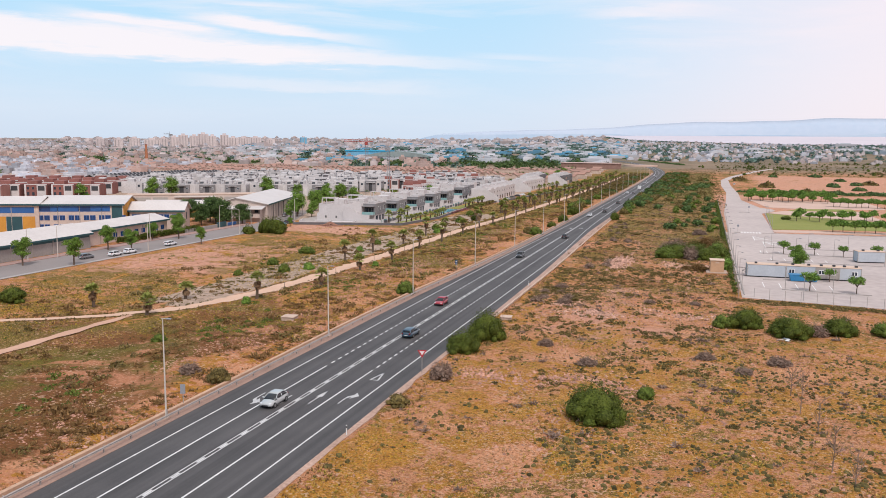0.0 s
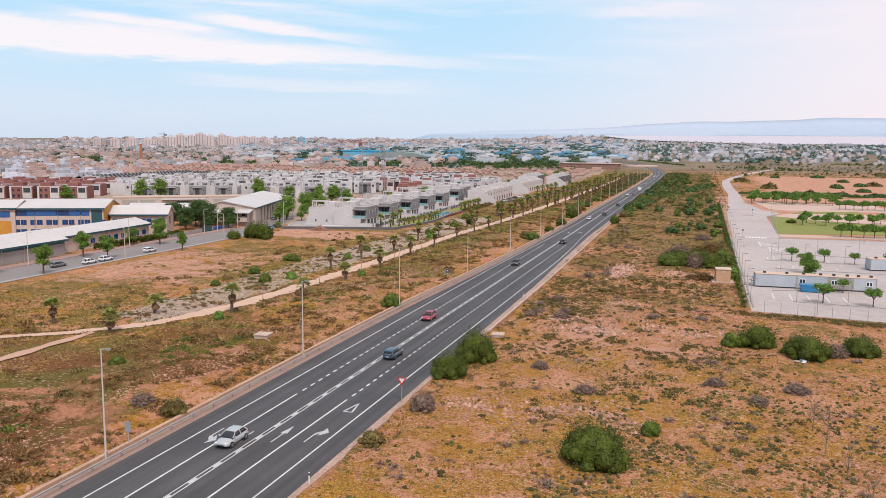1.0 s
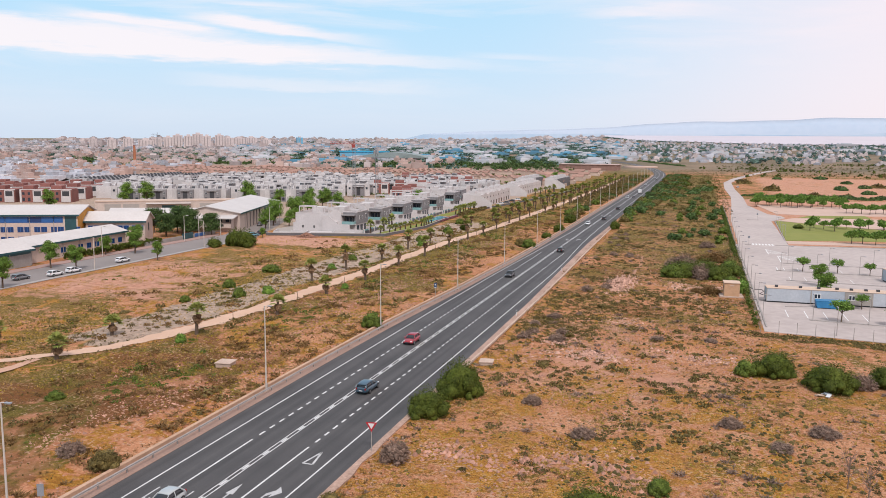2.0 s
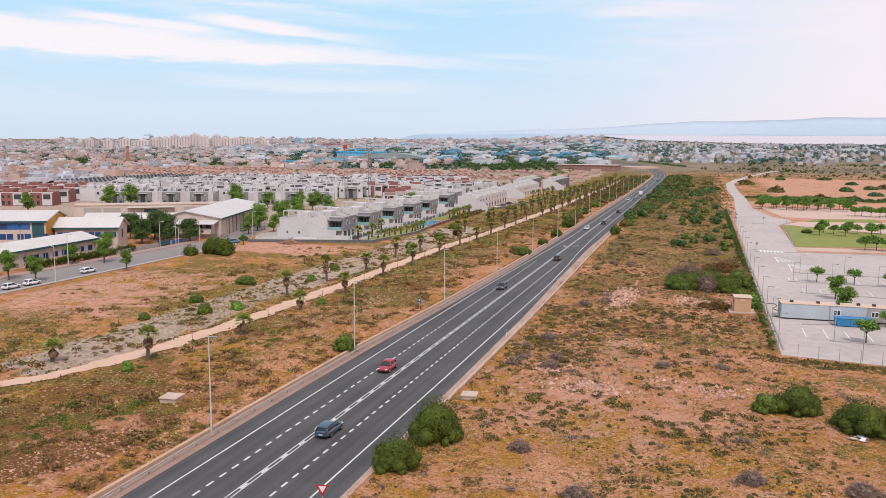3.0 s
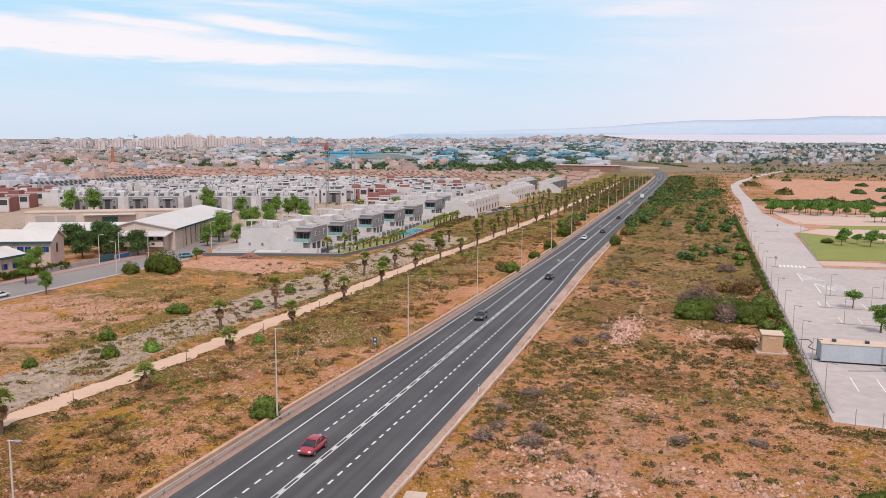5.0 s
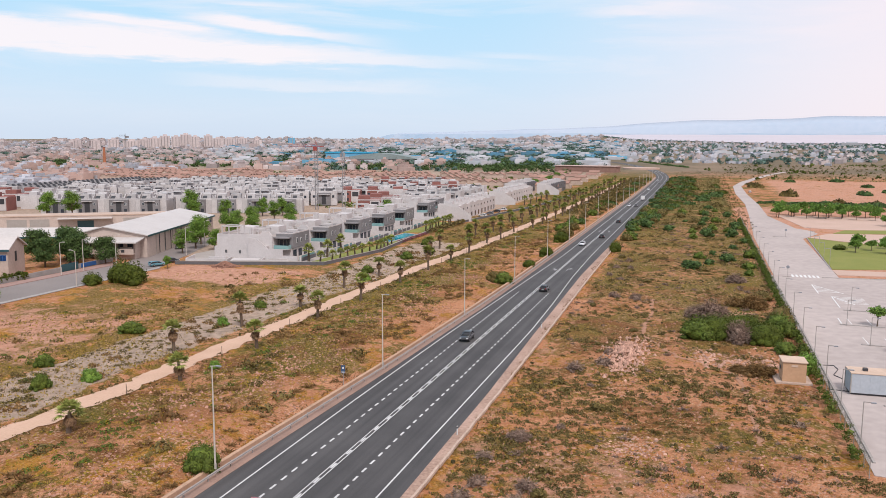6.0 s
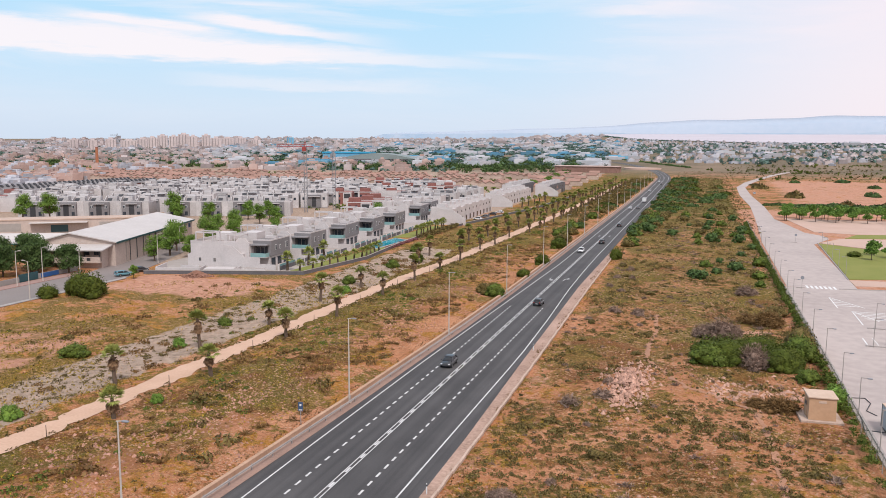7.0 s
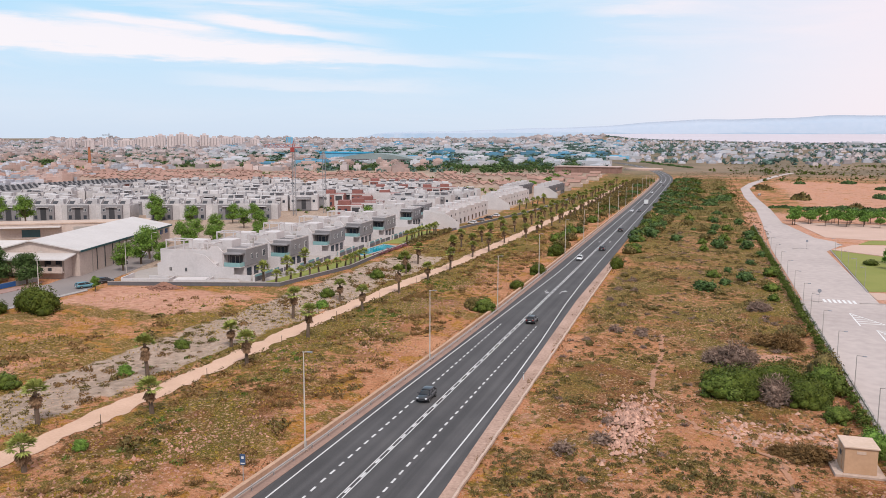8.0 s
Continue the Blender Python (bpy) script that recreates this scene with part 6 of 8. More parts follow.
part("gable_panel", prism([(0, 3.0), (0, 9.3), (10.8, 11.3), (18, 9.3), (18, 3.0)], "x", 28.8, 28.92), ORANGE, main)
wing = school_block("school_wing", (-194, 200.6), 26, 26.5, 14, 9.6, 11.6, SCHOOL, "school wing with ochre ground floor and dark glazed entrance", [], 4, ridge_at=0.5)
part("window_band", box(0.6, 25, -0.08, 0.02, 6.6, 8.6), BLUE_FRAME, wing)
part("entrance_glazing", box(16, 21, -0.1, 0.02, 0.2, 5.4), TEAL, wing)
part("ochre_panel", box(11, 15.8, -0.12, 0.02, 0.2, 5.4), ORANGE, wing)
part("ochre_panel", box(21.2, 25.2, -0.12, 0.02, 0.2, 5.4), ORANGE, wing)
mid = school_block("school_wing", (-147.4, 230.0), 24, 18.6, 10, 7.0, 9.4, SCHOOL, "pale two-storey school wing with gable end", [(4.0, 1.7, 1.5)], 4.6, 1.6, ridge_at=0.5, pairs=True)
part("gable_window", box(18.6, 18.68, 4.2, 5.2, 3.4, 6.0), DARK, mid)
link = school_block("school_wing", (-174, 271), 24, 31.5, 12, 4.6, 6.6, ORANGE, "low ochre school wing under a white roof", [(1.2, 1.8, 1.4)], 4, ridge_at=0.5)
sports = school_block("sports_hall", (-120.3, 278), 107.5, 66, 21, 6.6, 9.0, SCHOOL, "large sports hall under a sloping white roof", [(4.3, 2.2, 1.5)], 4.6, 40, ridge_at=0.6)
for x in (10, 15, 20, 25, 30):
    part("rib", box(x, x + 0.18, -0.16, 0.0, 0.2, 6.4), DARK, sports)
loggia = tagged(empty("loggia", pose(-126.4, 270.5, 0, 0, 0, 17.5)), "two-storey school entrance with open balcony", "porch")
part("wall", box(-6, 6, 1.2, 9, -0.2, 5.6), SCHOOL, loggia)
part("balcony_wall", box(-6.4, 6.2, -0.4, 0.0, 1.9, 3.3), SCHOOL, loggia)
part("floor_slab", box(-6.4, 6.2, -0.4, 1.2, 1.6, 1.9), SCHOOL, loggia)
part("roof", prism([(-1.6, 5.0), (9, 6.2), (9, 6.5), (-1.6, 5.3)], "x", -16, 7.5), ROOF_WHITE, loggia)
for x in (-6.2, -2, 2, 6.0):
    part("column", box(x - 0.15, x + 0.15, -0.35, -0.05, 3.3, 5.2), DARK, loggia)
for x in (-4, -1, 2, 4.6):
    window(loggia, 1.4, 1.2, pose(x, 1.18, 3.6), DARK)
# flat dark plates paint the shade of openings in the balcony wall
for x in (-3.5, -1.3, 0.9, 3.1):
    part("opening", box(x - 0.5, x + 0.5, -0.43, -0.4, 2.2, 3.0), DARK, loggia)
low = tagged(empty("long_building", pose(-222, 318, 0, 0, 0, 36)), "long low pinkish building with canopy", "building")
part("wall", box(0, 72, 0, 10, -0.3, 5.0), SCHOOL, low)
part("parapet", box(-0.2, 72.2, -0.2, 10.2, 5.0, 5.5, 0.05), PALE_CONCRETE, low)
part("canopy", box(22, 42, -3, 0.2, 4.0, 4.3, 0.05), ROOF_WHITE, low)
for x in (4, 12, 46, 58):
    part("dark_panel", box(x, x + 7, -0.06, 0.0, 1.0, 4.0), CABIN_GREY, low)
part("window", box(29, 35, -0.06, 0.0, 0.5, 3.2), TEAL, low)
yard = tagged(empty("yard_wall", pose(-122.8, 228, 0, 0, 0, 92)), "low wall with hedge and gate along the school", "wall")
part("wall", box(0, 40, 0, 0.25, 0, 1.3), GREY_WALL, yard)
part("gate", box(20, 26, -0.05, 0.3, 0, 1.9), TEAL, yard)
part("mural", box(27, 33, -0.03, 0.0, 0.1, 1.25), BLUE_FRAME, yard)
hd = np.stack([-123.6 + 0.4 * r8.normal(size=420), 196 + 40 * r8.rand(420), 0.2 + 1.3 * r8.rand(420)], 1)
strewn("hedge", clump(43, 14, 0.34), hd, 0.8 + 0.5 * r8.rand(420), LEAF_DARK, "clipped dark green hedge by the school", "hedge", 43)

for x, y, s in ((-115.5, 152, 1.0), (-104.2, 157, 1.0), (-116.6, 183.5, 1.0), (-108.9, 184, 0.9), (-120.6, 208, 0.8), (-100.8, 205.6, 0.75), (-127, 229, 0.95), (-115.2, 214, 1.0), (-101.2, 262, 0.5)):
    grow(round_tree, x, y, s, "green street tree on a slim trunk", "street trees")
for x, y, s in ((-139, 266, 1.15), (-133, 261, 1.25), (-146, 262, 1.1), (-127.5, 258, 1.1), (-134, 253, 1.0), (-122.5, 263, 0.95)):
    grow(dark_tree, x, y, s, "dense dark green tree in the school yard", "school trees")
for x, y, s in ((-119, 300, 1.0), (-124, 310, 1.05), (-116, 289, 0.8), (-126, 330, 1.0), (-133, 345, 0.9), (-122, 340, 0.8), (-196, 406, 1.25), (-188, 396, 0.8), (-250, 372, 1.2), (-241, 378, 1.25), (-171, 396, 0.9), (-160, 410, 0.9), (-152, 415, 0.9), (-112, 300, 0.7), (-131, 384, 0.9), (-145, 395, 0.9), (-138, 365, 0.9), (-168, 250, 0.9), (-160, 255, 0.8), (-260, 330, 1.0), (-112, 352, 0.7), (-100, 420, 0.9), (-97, 400, 0.8)):
    grow(big_tree, x, y, s, "leafy green broad-crowned tree", "garden trees")
cyp = tagged(empty("cypress", pose(-141, 262, 0)), "tall narrow dark cypress", "tree")
part("trunk", tube((0, 0, -0.2), (0, 0, 3), 0.15, 0.1, 6), BARK, cyp)
mesh_of("crown", *leaf_cloud(61, [((0, 0, 1.5 + 0.75 * i), 0.85 - 0.07 * i) for i in range(11)], 900, 0.2, 1.2), LEAF_DARK).parent = cyp

sl = None
for x, y in ((-119.9, 158), (-117.9, 166), (-104.0, 185), (-119.5, 205.5), (-119.5, 243.5), (-119.2, 251), (-118, 262), (-104, 232), (-112.5, 286), (-119, 305)):
    m = pose(x, y, 0.1, 0, 0, 0 if x < -110 else 180)
    if sl is None:
        sl = tagged(empty("street_lamp", m), "pale steel street lamp beside the side street", "street lamp", "lamps along the side street")
        part("pole", tube((0, 0, 0), (0, 0, 8.4), 0.12, 0.07, 7), POLE, sl)
        part("arm", tube((0, 0, 8.35), (1.3, 0, 8.6), 0.05, 0.04, 5), POLE, sl)
        part("head", box(0.9, 1.7, -0.14, 0.14, 8.52, 8.66, 0.03), POLE, sl)
    else:
        copy_thing(sl, m)

# ---- white villas behind the footpath ----
STUCCO = material("warm_white_stucco", (0.64, 0.595, 0.585), (0.53, 0.49, 0.48), fine=2.5, broad=0.2, rough=0.9, bump=0.06, objects=0.05)
GREY_RENDER = material("grey_render", (0.25, 0.235, 0.24), (0.195, 0.185, 0.19), fine=2.5, broad=0.25, rough=0.9, bump=0.06, objects=0.08)
DARK_WALL = material("dark_grey_wall", (0.15, 0.145, 0.155), (0.115, 0.11, 0.12), fine=2, broad=0.3, rough=0.9)
ROOF_TILE = material("roof_terrace_tiles", (0.46, 0.40, 0.37), (0.38, 0.33, 0.305), fine=3, broad=0.3, rough=0.9)
ROW_WHITE = material("aged_white_render", (0.64, 0.605, 0.60), (0.47, 0.445, 0.44), fine=2.0, broad=0.15, rough=0.9, bump=0.06, objects=0.14)
ROOF_GREY = material("grey_roof_gravel", (0.27, 0.245, 0.245), (0.19, 0.17, 0.17), fine=2, broad=0.2, rough=0.95, objects=0.3)
TEAL_GLASS = material("teal_glass", (0.22, 0.40, 0.40), (0.28, 0.46, 0.46), fine=0.5, broad=0.2, rough=0.08, bump=0.0)
POOL = material("pool_water", (0.01, 0.30, 0.40), (0.015, 0.37, 0.46), fine=1.5, broad=0.2, rough=0.06, bump=0.12, depth=0.02)
POOL.node_tree.nodes["Principled BSDF"].inputs["Specular IOR Level"].default_value = 0.15
PAVE = material("pale_paving", (0.44, 0.385, 0.35), (0.36, 0.315, 0.285), fine=3, broad=0.3, rough=0.9)


def pergola(parent, x0, x1, y0, y1, z0, z1):
    """A white frame of four posts under beams."""
    p = part("pergola_beam", box(x0 - 0.2, x1 + 0.2, y0 - 0.15, y0 + 0.15, z1 - 0.3, z1), STUCCO, parent)
    part("pergola_beam", box(x0 - 0.2, x1 + 0.2, y1 - 0.15, y1 + 0.15, z1 - 0.3, z1), STUCCO, parent)
    part("pergola_beam", box(x0 - 0.15, x0 + 0.15, y0 + 0.15, y1 - 0.15, z1 - 0.3, z1 - 0.01), STUCCO, parent)
    part("pergola_beam", box(x1 - 0.15, x1 + 0.15, y0 + 0.15, y1 - 0.15, z1 - 0.3, z1 - 0.01), STUCCO, parent)
    for x in (x0, x1):
        for y in (y0, y1):
            part("pergola_post", box(x - 0.13, x + 0.13, y - 0.13, y + 0.13, z0, z1 - 0.3), STUCCO, parent)


def villa(m):
    """A semi-detached pair: white house with sloping party walls, grey upper box on the garden side, roof terraces."""
    v = tagged(empty("villa", m), "white villa with grey upper storey and roof terrace", "house", "white villas")
    part("rear_house", box(-23.6, -5.2, -2.6, 12.6, -0.2, 6.3), STUCCO, v)
    part("ground_floor", box(-5.2, -0.4, -0.5, 11.6, -0.2, 3.1), STUCCO, v)
    part("upper_floor", box(-5.4, 0, -0.6, 11.6, 3.1, 7.4, 0.04), GREY_RENDER, v)
    part("roof_deck", box(-5.1, -0.3, -0.3, 11.3, 7.4, 7.46), ROOF_GREY, v)
    for a in ((-5.4, 0, -0.6, -0.35), (-5.4, 0, 11.35, 11.6), (-0.25, 0, -0.35, 11.35)):
        part("parapet", box(*a, 7.4, 7.75), STUCCO, v)
    part("roof_deck", box(-23.3, -5.5, -2.3, 12.3, 6.3, 6.37), ROOF_TILE, v)
    for a in ((-23.6, -5.4, -2.6, -2.35), (-23.6, -5.4, 12.35, 12.6), (-23.6, -23.35, -2.35, 12.35)):
        part("parapet", box(*a, 6.3, 7.0), STUCCO, v)
    for y in (-2.95, 12.6):
        part("party_wall", prism([(-24.4, -0.2), (-24.4, 3.2), (-22.6, 4.0), (-20.6, 6.2), (-18.8, 7.1), (-9.4, 7.3), (-8.6, 8.2), (-6.6, 8.2), (-5.4, 6.9), (-5.4, -0.2)], "y", y, y + 0.3), STUCCO, v)
    part("party_wall", prism([(-12.4, -0.2), (-12.4, 6.5), (-9.4, 6.1), (-6.0, 3.3), (-1.4, 3.1), (-1.4, -0.2)], "y", -4.7, -4.4), STUCCO, v)
    part("side_wing", box(-12.1, -6.6, -4.4, -2.96, -0.2, 4.0), STUCCO, v)
    part("stair_house", box(-11, -6.8, 4.4, 9.6, 6.37, 9.0, 0.04), STUCCO, v)
    part("stair_house", box(-20, -15.5, 5.0, 9.0, 6.37, 8.6, 0.04), STUCCO, v)
    pergola(v, -22.4, -17.2, -1.6, 2.4, 6.37, 9.4)
    pergola(v, -12.4, -8.4, -1.6, 2.0, 6.37, 9.0)
    part("skylight", box(-4.4, -1.2, 4.8, 6.2, 7.46, 8.1), STUCCO, v)
    part("chimney", box(-14.6, -13.8, 0.2, 1.0, 6.37, 8.7, 0.04), STUCCO, v)
    # balcony on the south side; a flat dark panel paints its recess's shade
    part("recess", box(-4.6, -1.0, -0.66, -0.58, 3.3, 6.2), DARK, v)
    part("canopy", box(-5.2, -0.4, -2.9, -0.6, 6.2, 6.6, 0.04), GREY_RENDER, v)
    part("balcony_floor", box(-5.1, -0.5, -2.8, -0.6, 2.9, 3.12), STUCCO, v)
    part("balustrade", box(-5.1, -0.5, -2.8, -2.74, 3.12, 4.2), TEAL_GLASS, v)
    part("balustrade", box(-0.56, -0.5, -2.74, -0.62, 3.12, 4.2), TEAL_GLASS, v)
    window(v, 2.4, 2.3, pose(-3.0, -0.67, 3.4), CABIN_GREY)
    # garden front
    for y, w, h in ((2.4, 0.9, 1.5), (5.2, 0.8, 1.2), (9.2, 1.4, 1.7)):
        window(v, w, h, pose(0.02, y, 4.6, 0, 0, 90), CLEAN_WHITE)
    for y in (1.6, 5.4, 9.2):
        part("garden_door", box(-0.42, -0.34, y - 1.2, y + 1.2, 0.1, 2.5), GLASS, v)
    part("terrace", box(-0.4, 3.4, -3.6, 11.5, -0.1, 0.3), PAVE, v)
    part("balustrade", box(3.3, 3.36, -3.5, 11.4, 0.3, 1.3), TEAL_GLASS, v)
    part("garden_wall", box(-1.4, 3.3, -4.7, -4.45, -0.1, 1.5), STUCCO, v)
    part("garden_wall", box(4.4, 4.65, -5.3, 17, -0.1, 1.1), DARK_WALL, v)
    for y in (-5.3, 0.2, 5.7, 11.2):
        part("gate_post", box(4.3, 4.75, y - 0.2, y + 0.2, -0.1, 1.7, 0.02), STUCCO, v)
    for x, y in ((-18, 10.6), (-14, 3.5), (-4, 9.2)):
        part("roof_unit", box(x, x + 0.9, y, y + 0.5, 7.46 if x > -5 else 6.37, 8.3 if x > -5 else 7.2, 0.03), CABIN_GREY, v)
    for x in (-20.5, -16.0):
        window(v, 0.7, 1.0, pose(x, -2.98, 1.4), CABIN_GREY)
    return v


VILLAS = [(-78.2, 290.5), (-76.6, 311), (-77.5, 338), (-77.8, 362), (-78.2, 385), (-82, 425), (-85.5, 449)]
first = villa(pose(*VILLAS[0], 0, 0, 0, 4))
for x, y in VILLAS[1:]:
    copy_thing(first, pose(x, y, 0, 0, 0, 4))


def long_terrace(m, units, pale=True):
    """A row of narrow white houses with a stepped back wall."""
    t = tagged(empty("terrace_row", m), "long white stepped row of terraced houses", "houses")
    for i in range(units):
        h = 6.6 + 0.5 * (i % 2)
        part("house", box(-9, 0, i * 7.0, i * 7.0 + 6.98, -0.2, h), STUCCO if pale else DARK_WALL, t)
        part("parapet", box(-9, 0, i * 7.0 + 0.1, i * 7.0 + 0.4, h, h + 1.0), STUCCO, t)
        part("roof_box", box(-7, -3.5, i * 7.0 + 2, i * 7.0 + 5, h, h + 2.0), STUCCO, t)
        part("window", box(0.0, 0.06, i * 7.0 + 1.6, i * 7.0 + 2.5, 4.3, 5.2), GLASS, t)
        part("door", box(0.0, 0.08, i * 7.0 + 2.5, i * 7.0 + 4.5, 0.1, 2.3), GLASS, t)
    part("end_wall", prism([(-9.5, -0.2), (-9.5, 7.4), (0.4, 6.2), (6, 2.8), (6, -0.2)], "y", -0.4, -0.02), STUCCO, t)
    return t


long_terrace(pose(-66.5, 420, 0, 0, 0, 2), 11)
long_terrace(pose(-70, 523, 0, 0, 0, 0), 11)
long_terrace(pose(-62, 622, 0.3, 0, 0, 0), 9, False)
long_terrace(pose(-82, 610, 0.3, 0, 0, 0), 9, False)

# boundary wall, garden strip, pool
WALL_LINE = [(-104.3, 269.5), (-64.2, 282.3), (-59.8, 314), (-62.4, 345), (-63.4, 372), (-62.5, 412), (-50, 520), (-46, 640)]
for a, b in zip(WALL_LINE, WALL_LINE[1:]):
    d = math.hypot(b[0] - a[0], b[1] - a[1])
    w = tagged(empty("boundary_wall", pose(*a, 0, 0, 0, math.degrees(math.atan2(b[1] - a[1], b[0] - a[0])))), "dark grey boundary wall of the villas with coping", "wall")
    part("wall", box(0, d, 0, 0.3, -0.5, 0.85), DARK_WALL, w)
    part("coping", box(0, d, -0.06, 0.36, 0.85, 0.95), CABIN_GREY, w)
flat("garden_lawn", [(-71, 281), (-64.6, 283), (-60.3, 314), (-62.9, 345), (-66.5, 338), (-68.5, 318)], 0.06, LAWN, "green lawn strip inside the villa wall", "lawn")
flat("garden_lawn", [(-73.5, 368), (-64.2, 371), (-63.5, 412), (-72, 412)], 0.06, LAWN, "green lawn beyond the pool", "lawn")
pool = tagged(empty("swimming_pool"), "turquoise swimming pool with pale edging", "swimming pool")
part("edging", prism([(-72.4, 341), (-66.0, 335.5), (-64.4, 362.5), (-71.6, 366.5)], "z", 0.0, 0.16), PAVE, pool)
part("water", prism([(-71.6, 342), (-66.6, 337.5), (-65.2, 361.5), (-71.0, 365)], "z", 0.17, 0.19), POOL, pool)
court = tagged(empty("forecourt", pose(-104, 272.5, 0.02, 0, 0, 17.5)), "white low walls and terraces of the villa forecourt", "terrace")
for a in ((0.5, 12, 1.0, 1.3, 1.0), (0.5, 0.8, 1.3, 9.0, 1.2), (12.0, 12.3, 1.3, 7.0, 0.9), (6.0, 11.0, 5.0, 5.25, 1.1), (14, 30, 1.2, 1.5, 0.8), (22, 22.3, 1.5, 6, 0.9)):
    part("low_wall", box(a[0], a[1], a[2], a[3], -0.1, a[4], 0.02), STUCCO, court)
part("terrace", box(13, 21, 2.2, 6.5, -0.1, 0.55, 0.03), STUCCO, court)
part("terrace", box(23.5, 29, 2.2, 6.0, -0.1, 0.45, 0.03), PAVE, court)
part("dark_court", box(1.5, 11, 1.6, 4.6, 0.0, 0.12), DARK_WALL, court)
flat("driveway", [(-103, 271), (-66, 283), (-72, 320), (-76, 450), (-110, 450), (-112, 290)], 0.03, PAVE, "pale paving round the villas", "paving")
small_palm = palm(9, 2.4, 22, 1.5, False)
tagged(small_palm, "small garden palm inside the villa wall", "palm tree", "garden palms")
small_palm.matrix_basis = pose(-66.8, 285, 0)
for i in range(11):
    y = 288.5 + i * 4.2
    copy_thing(small_palm, pose(-65.0 + (0.13 * (y - 282) if y < 314 else 4.2 - 0.09 * (y - 314)) - 0.6, y, 0, 0, 0, i * 63))
for i in range(9):
    copy_thing(small_palm, pose(-66 + 0.4 * (i % 2), 374 + i * 4.1, 0, 0, 0, i * 63) @ Matrix.Diagonal((1.1, 1.1, 1.2, 1)))
for x, y in ((-71.5, 287), (-70.5, 297), (-73, 312), (-56.5, 560), (-55, 572), (-57, 548), (-58, 536), (-59, 524), (-58, 584)):
    copy_thing(small_palm, pose(x, y, 0, 0, 0, x * 31) @ Matrix.Diagonal((1.2, 1.2, 1.5, 1)))
bl = np.stack([-62.6 + 0.5 * r8.normal(size=260), 337 + 27 * r8.rand(260), 0.05 + 0.6 * r8.rand(260)], 1)
strewn("flowering_hedge", clump(44, 12, 0.34), bl, 0.4 + 0.4 * r8.rand(260), BLOSSOM, "pink flowering hedge on the pool wall", "hedge", 44)
bl = np.stack([-61.8 + 0.7 * r8.normal(size=300), 366 + 46 * r8.rand(300), 0.2 + 1.2 * r8.rand(300)], 1)
strewn("hedge", clump(45, 12, 0.34), bl, 0.7 + 0.6 * r8.rand(300), LEAF_OLIVE, "olive-green hedge along the villa wall", "hedge", 45)

# ---- rows of white houses ----
U, V = Vector((0.91, 0.4146, 0)), Vector((-0.4146, 0.91, 0))


def row_house(m, bay=True):
    h = tagged(empty("row_house", m), "white flat-roofed row house with grey bay", "house", "white row houses")
    part("body", box(0, 14.5, 0, 15, -0.3, 6.4), ROW_WHITE, h)
    part("roof_deck", box(0.3, 14.2, 0.3, 14.7, 6.4, 6.46), ROOF_GREY, h)
    for a in ((0, 14.5, 0, 0.3), (0, 14.5, 14.7, 15), (0, 0.3, 0.3, 14.7), (7.1, 7.4, 0.3, 14.7)):
        part("parapet", box(*a, 6.4, 7.2), ROW_WHITE, h)
    b = part("grey_bay", box(2.6, 11.6, -1.3, 0, -0.3, 6.7, 0.03), GREY_RENDER, h)
    # flat dark panel on the bay, painted shade of a central recess
    part("recess", box(5.9, 8.3, -1.36, -1.3, 0.2, 5.8), DARK, h)
    part("canopy", box(4.6, 9.6, -2.2, -1.3, 5.8, 6.05), ROW_WHITE, h)
    for x in (3.9, 10.2):
        window(h, 1.2, 1.3, pose(x, -1.32, 3.9), CLEAN_WHITE)
        window(h, 1.3, 1.7, pose(x, -1.32, 0.6), DARK)
    for x in (1.2, 8.6):
        part("stair_house", box(x, x + 4.2, 7.5, 11.5, 6.46, 8.9, 0.04), ROW_WHITE, h)
        part("sloping_wall", prism([(2.0, 6.4), (7.4, 9.1), (11.6, 9.1), (11.6, 6.4)], "x", x - 0.35, x - 0.1), ROW_WHITE, h)
        part("solar_panel", prism([(3.0, 6.9), (5.0, 8.1), (5.0, 8.2), (3.0, 7.0)], "x", x + 1.0, x + 3.0), DARK, h)
    part("roof_unit", box(6.0, 6.8, 3, 3.7, 6.46, 7.3, 0.03), CABIN_GREY, h)
    return h


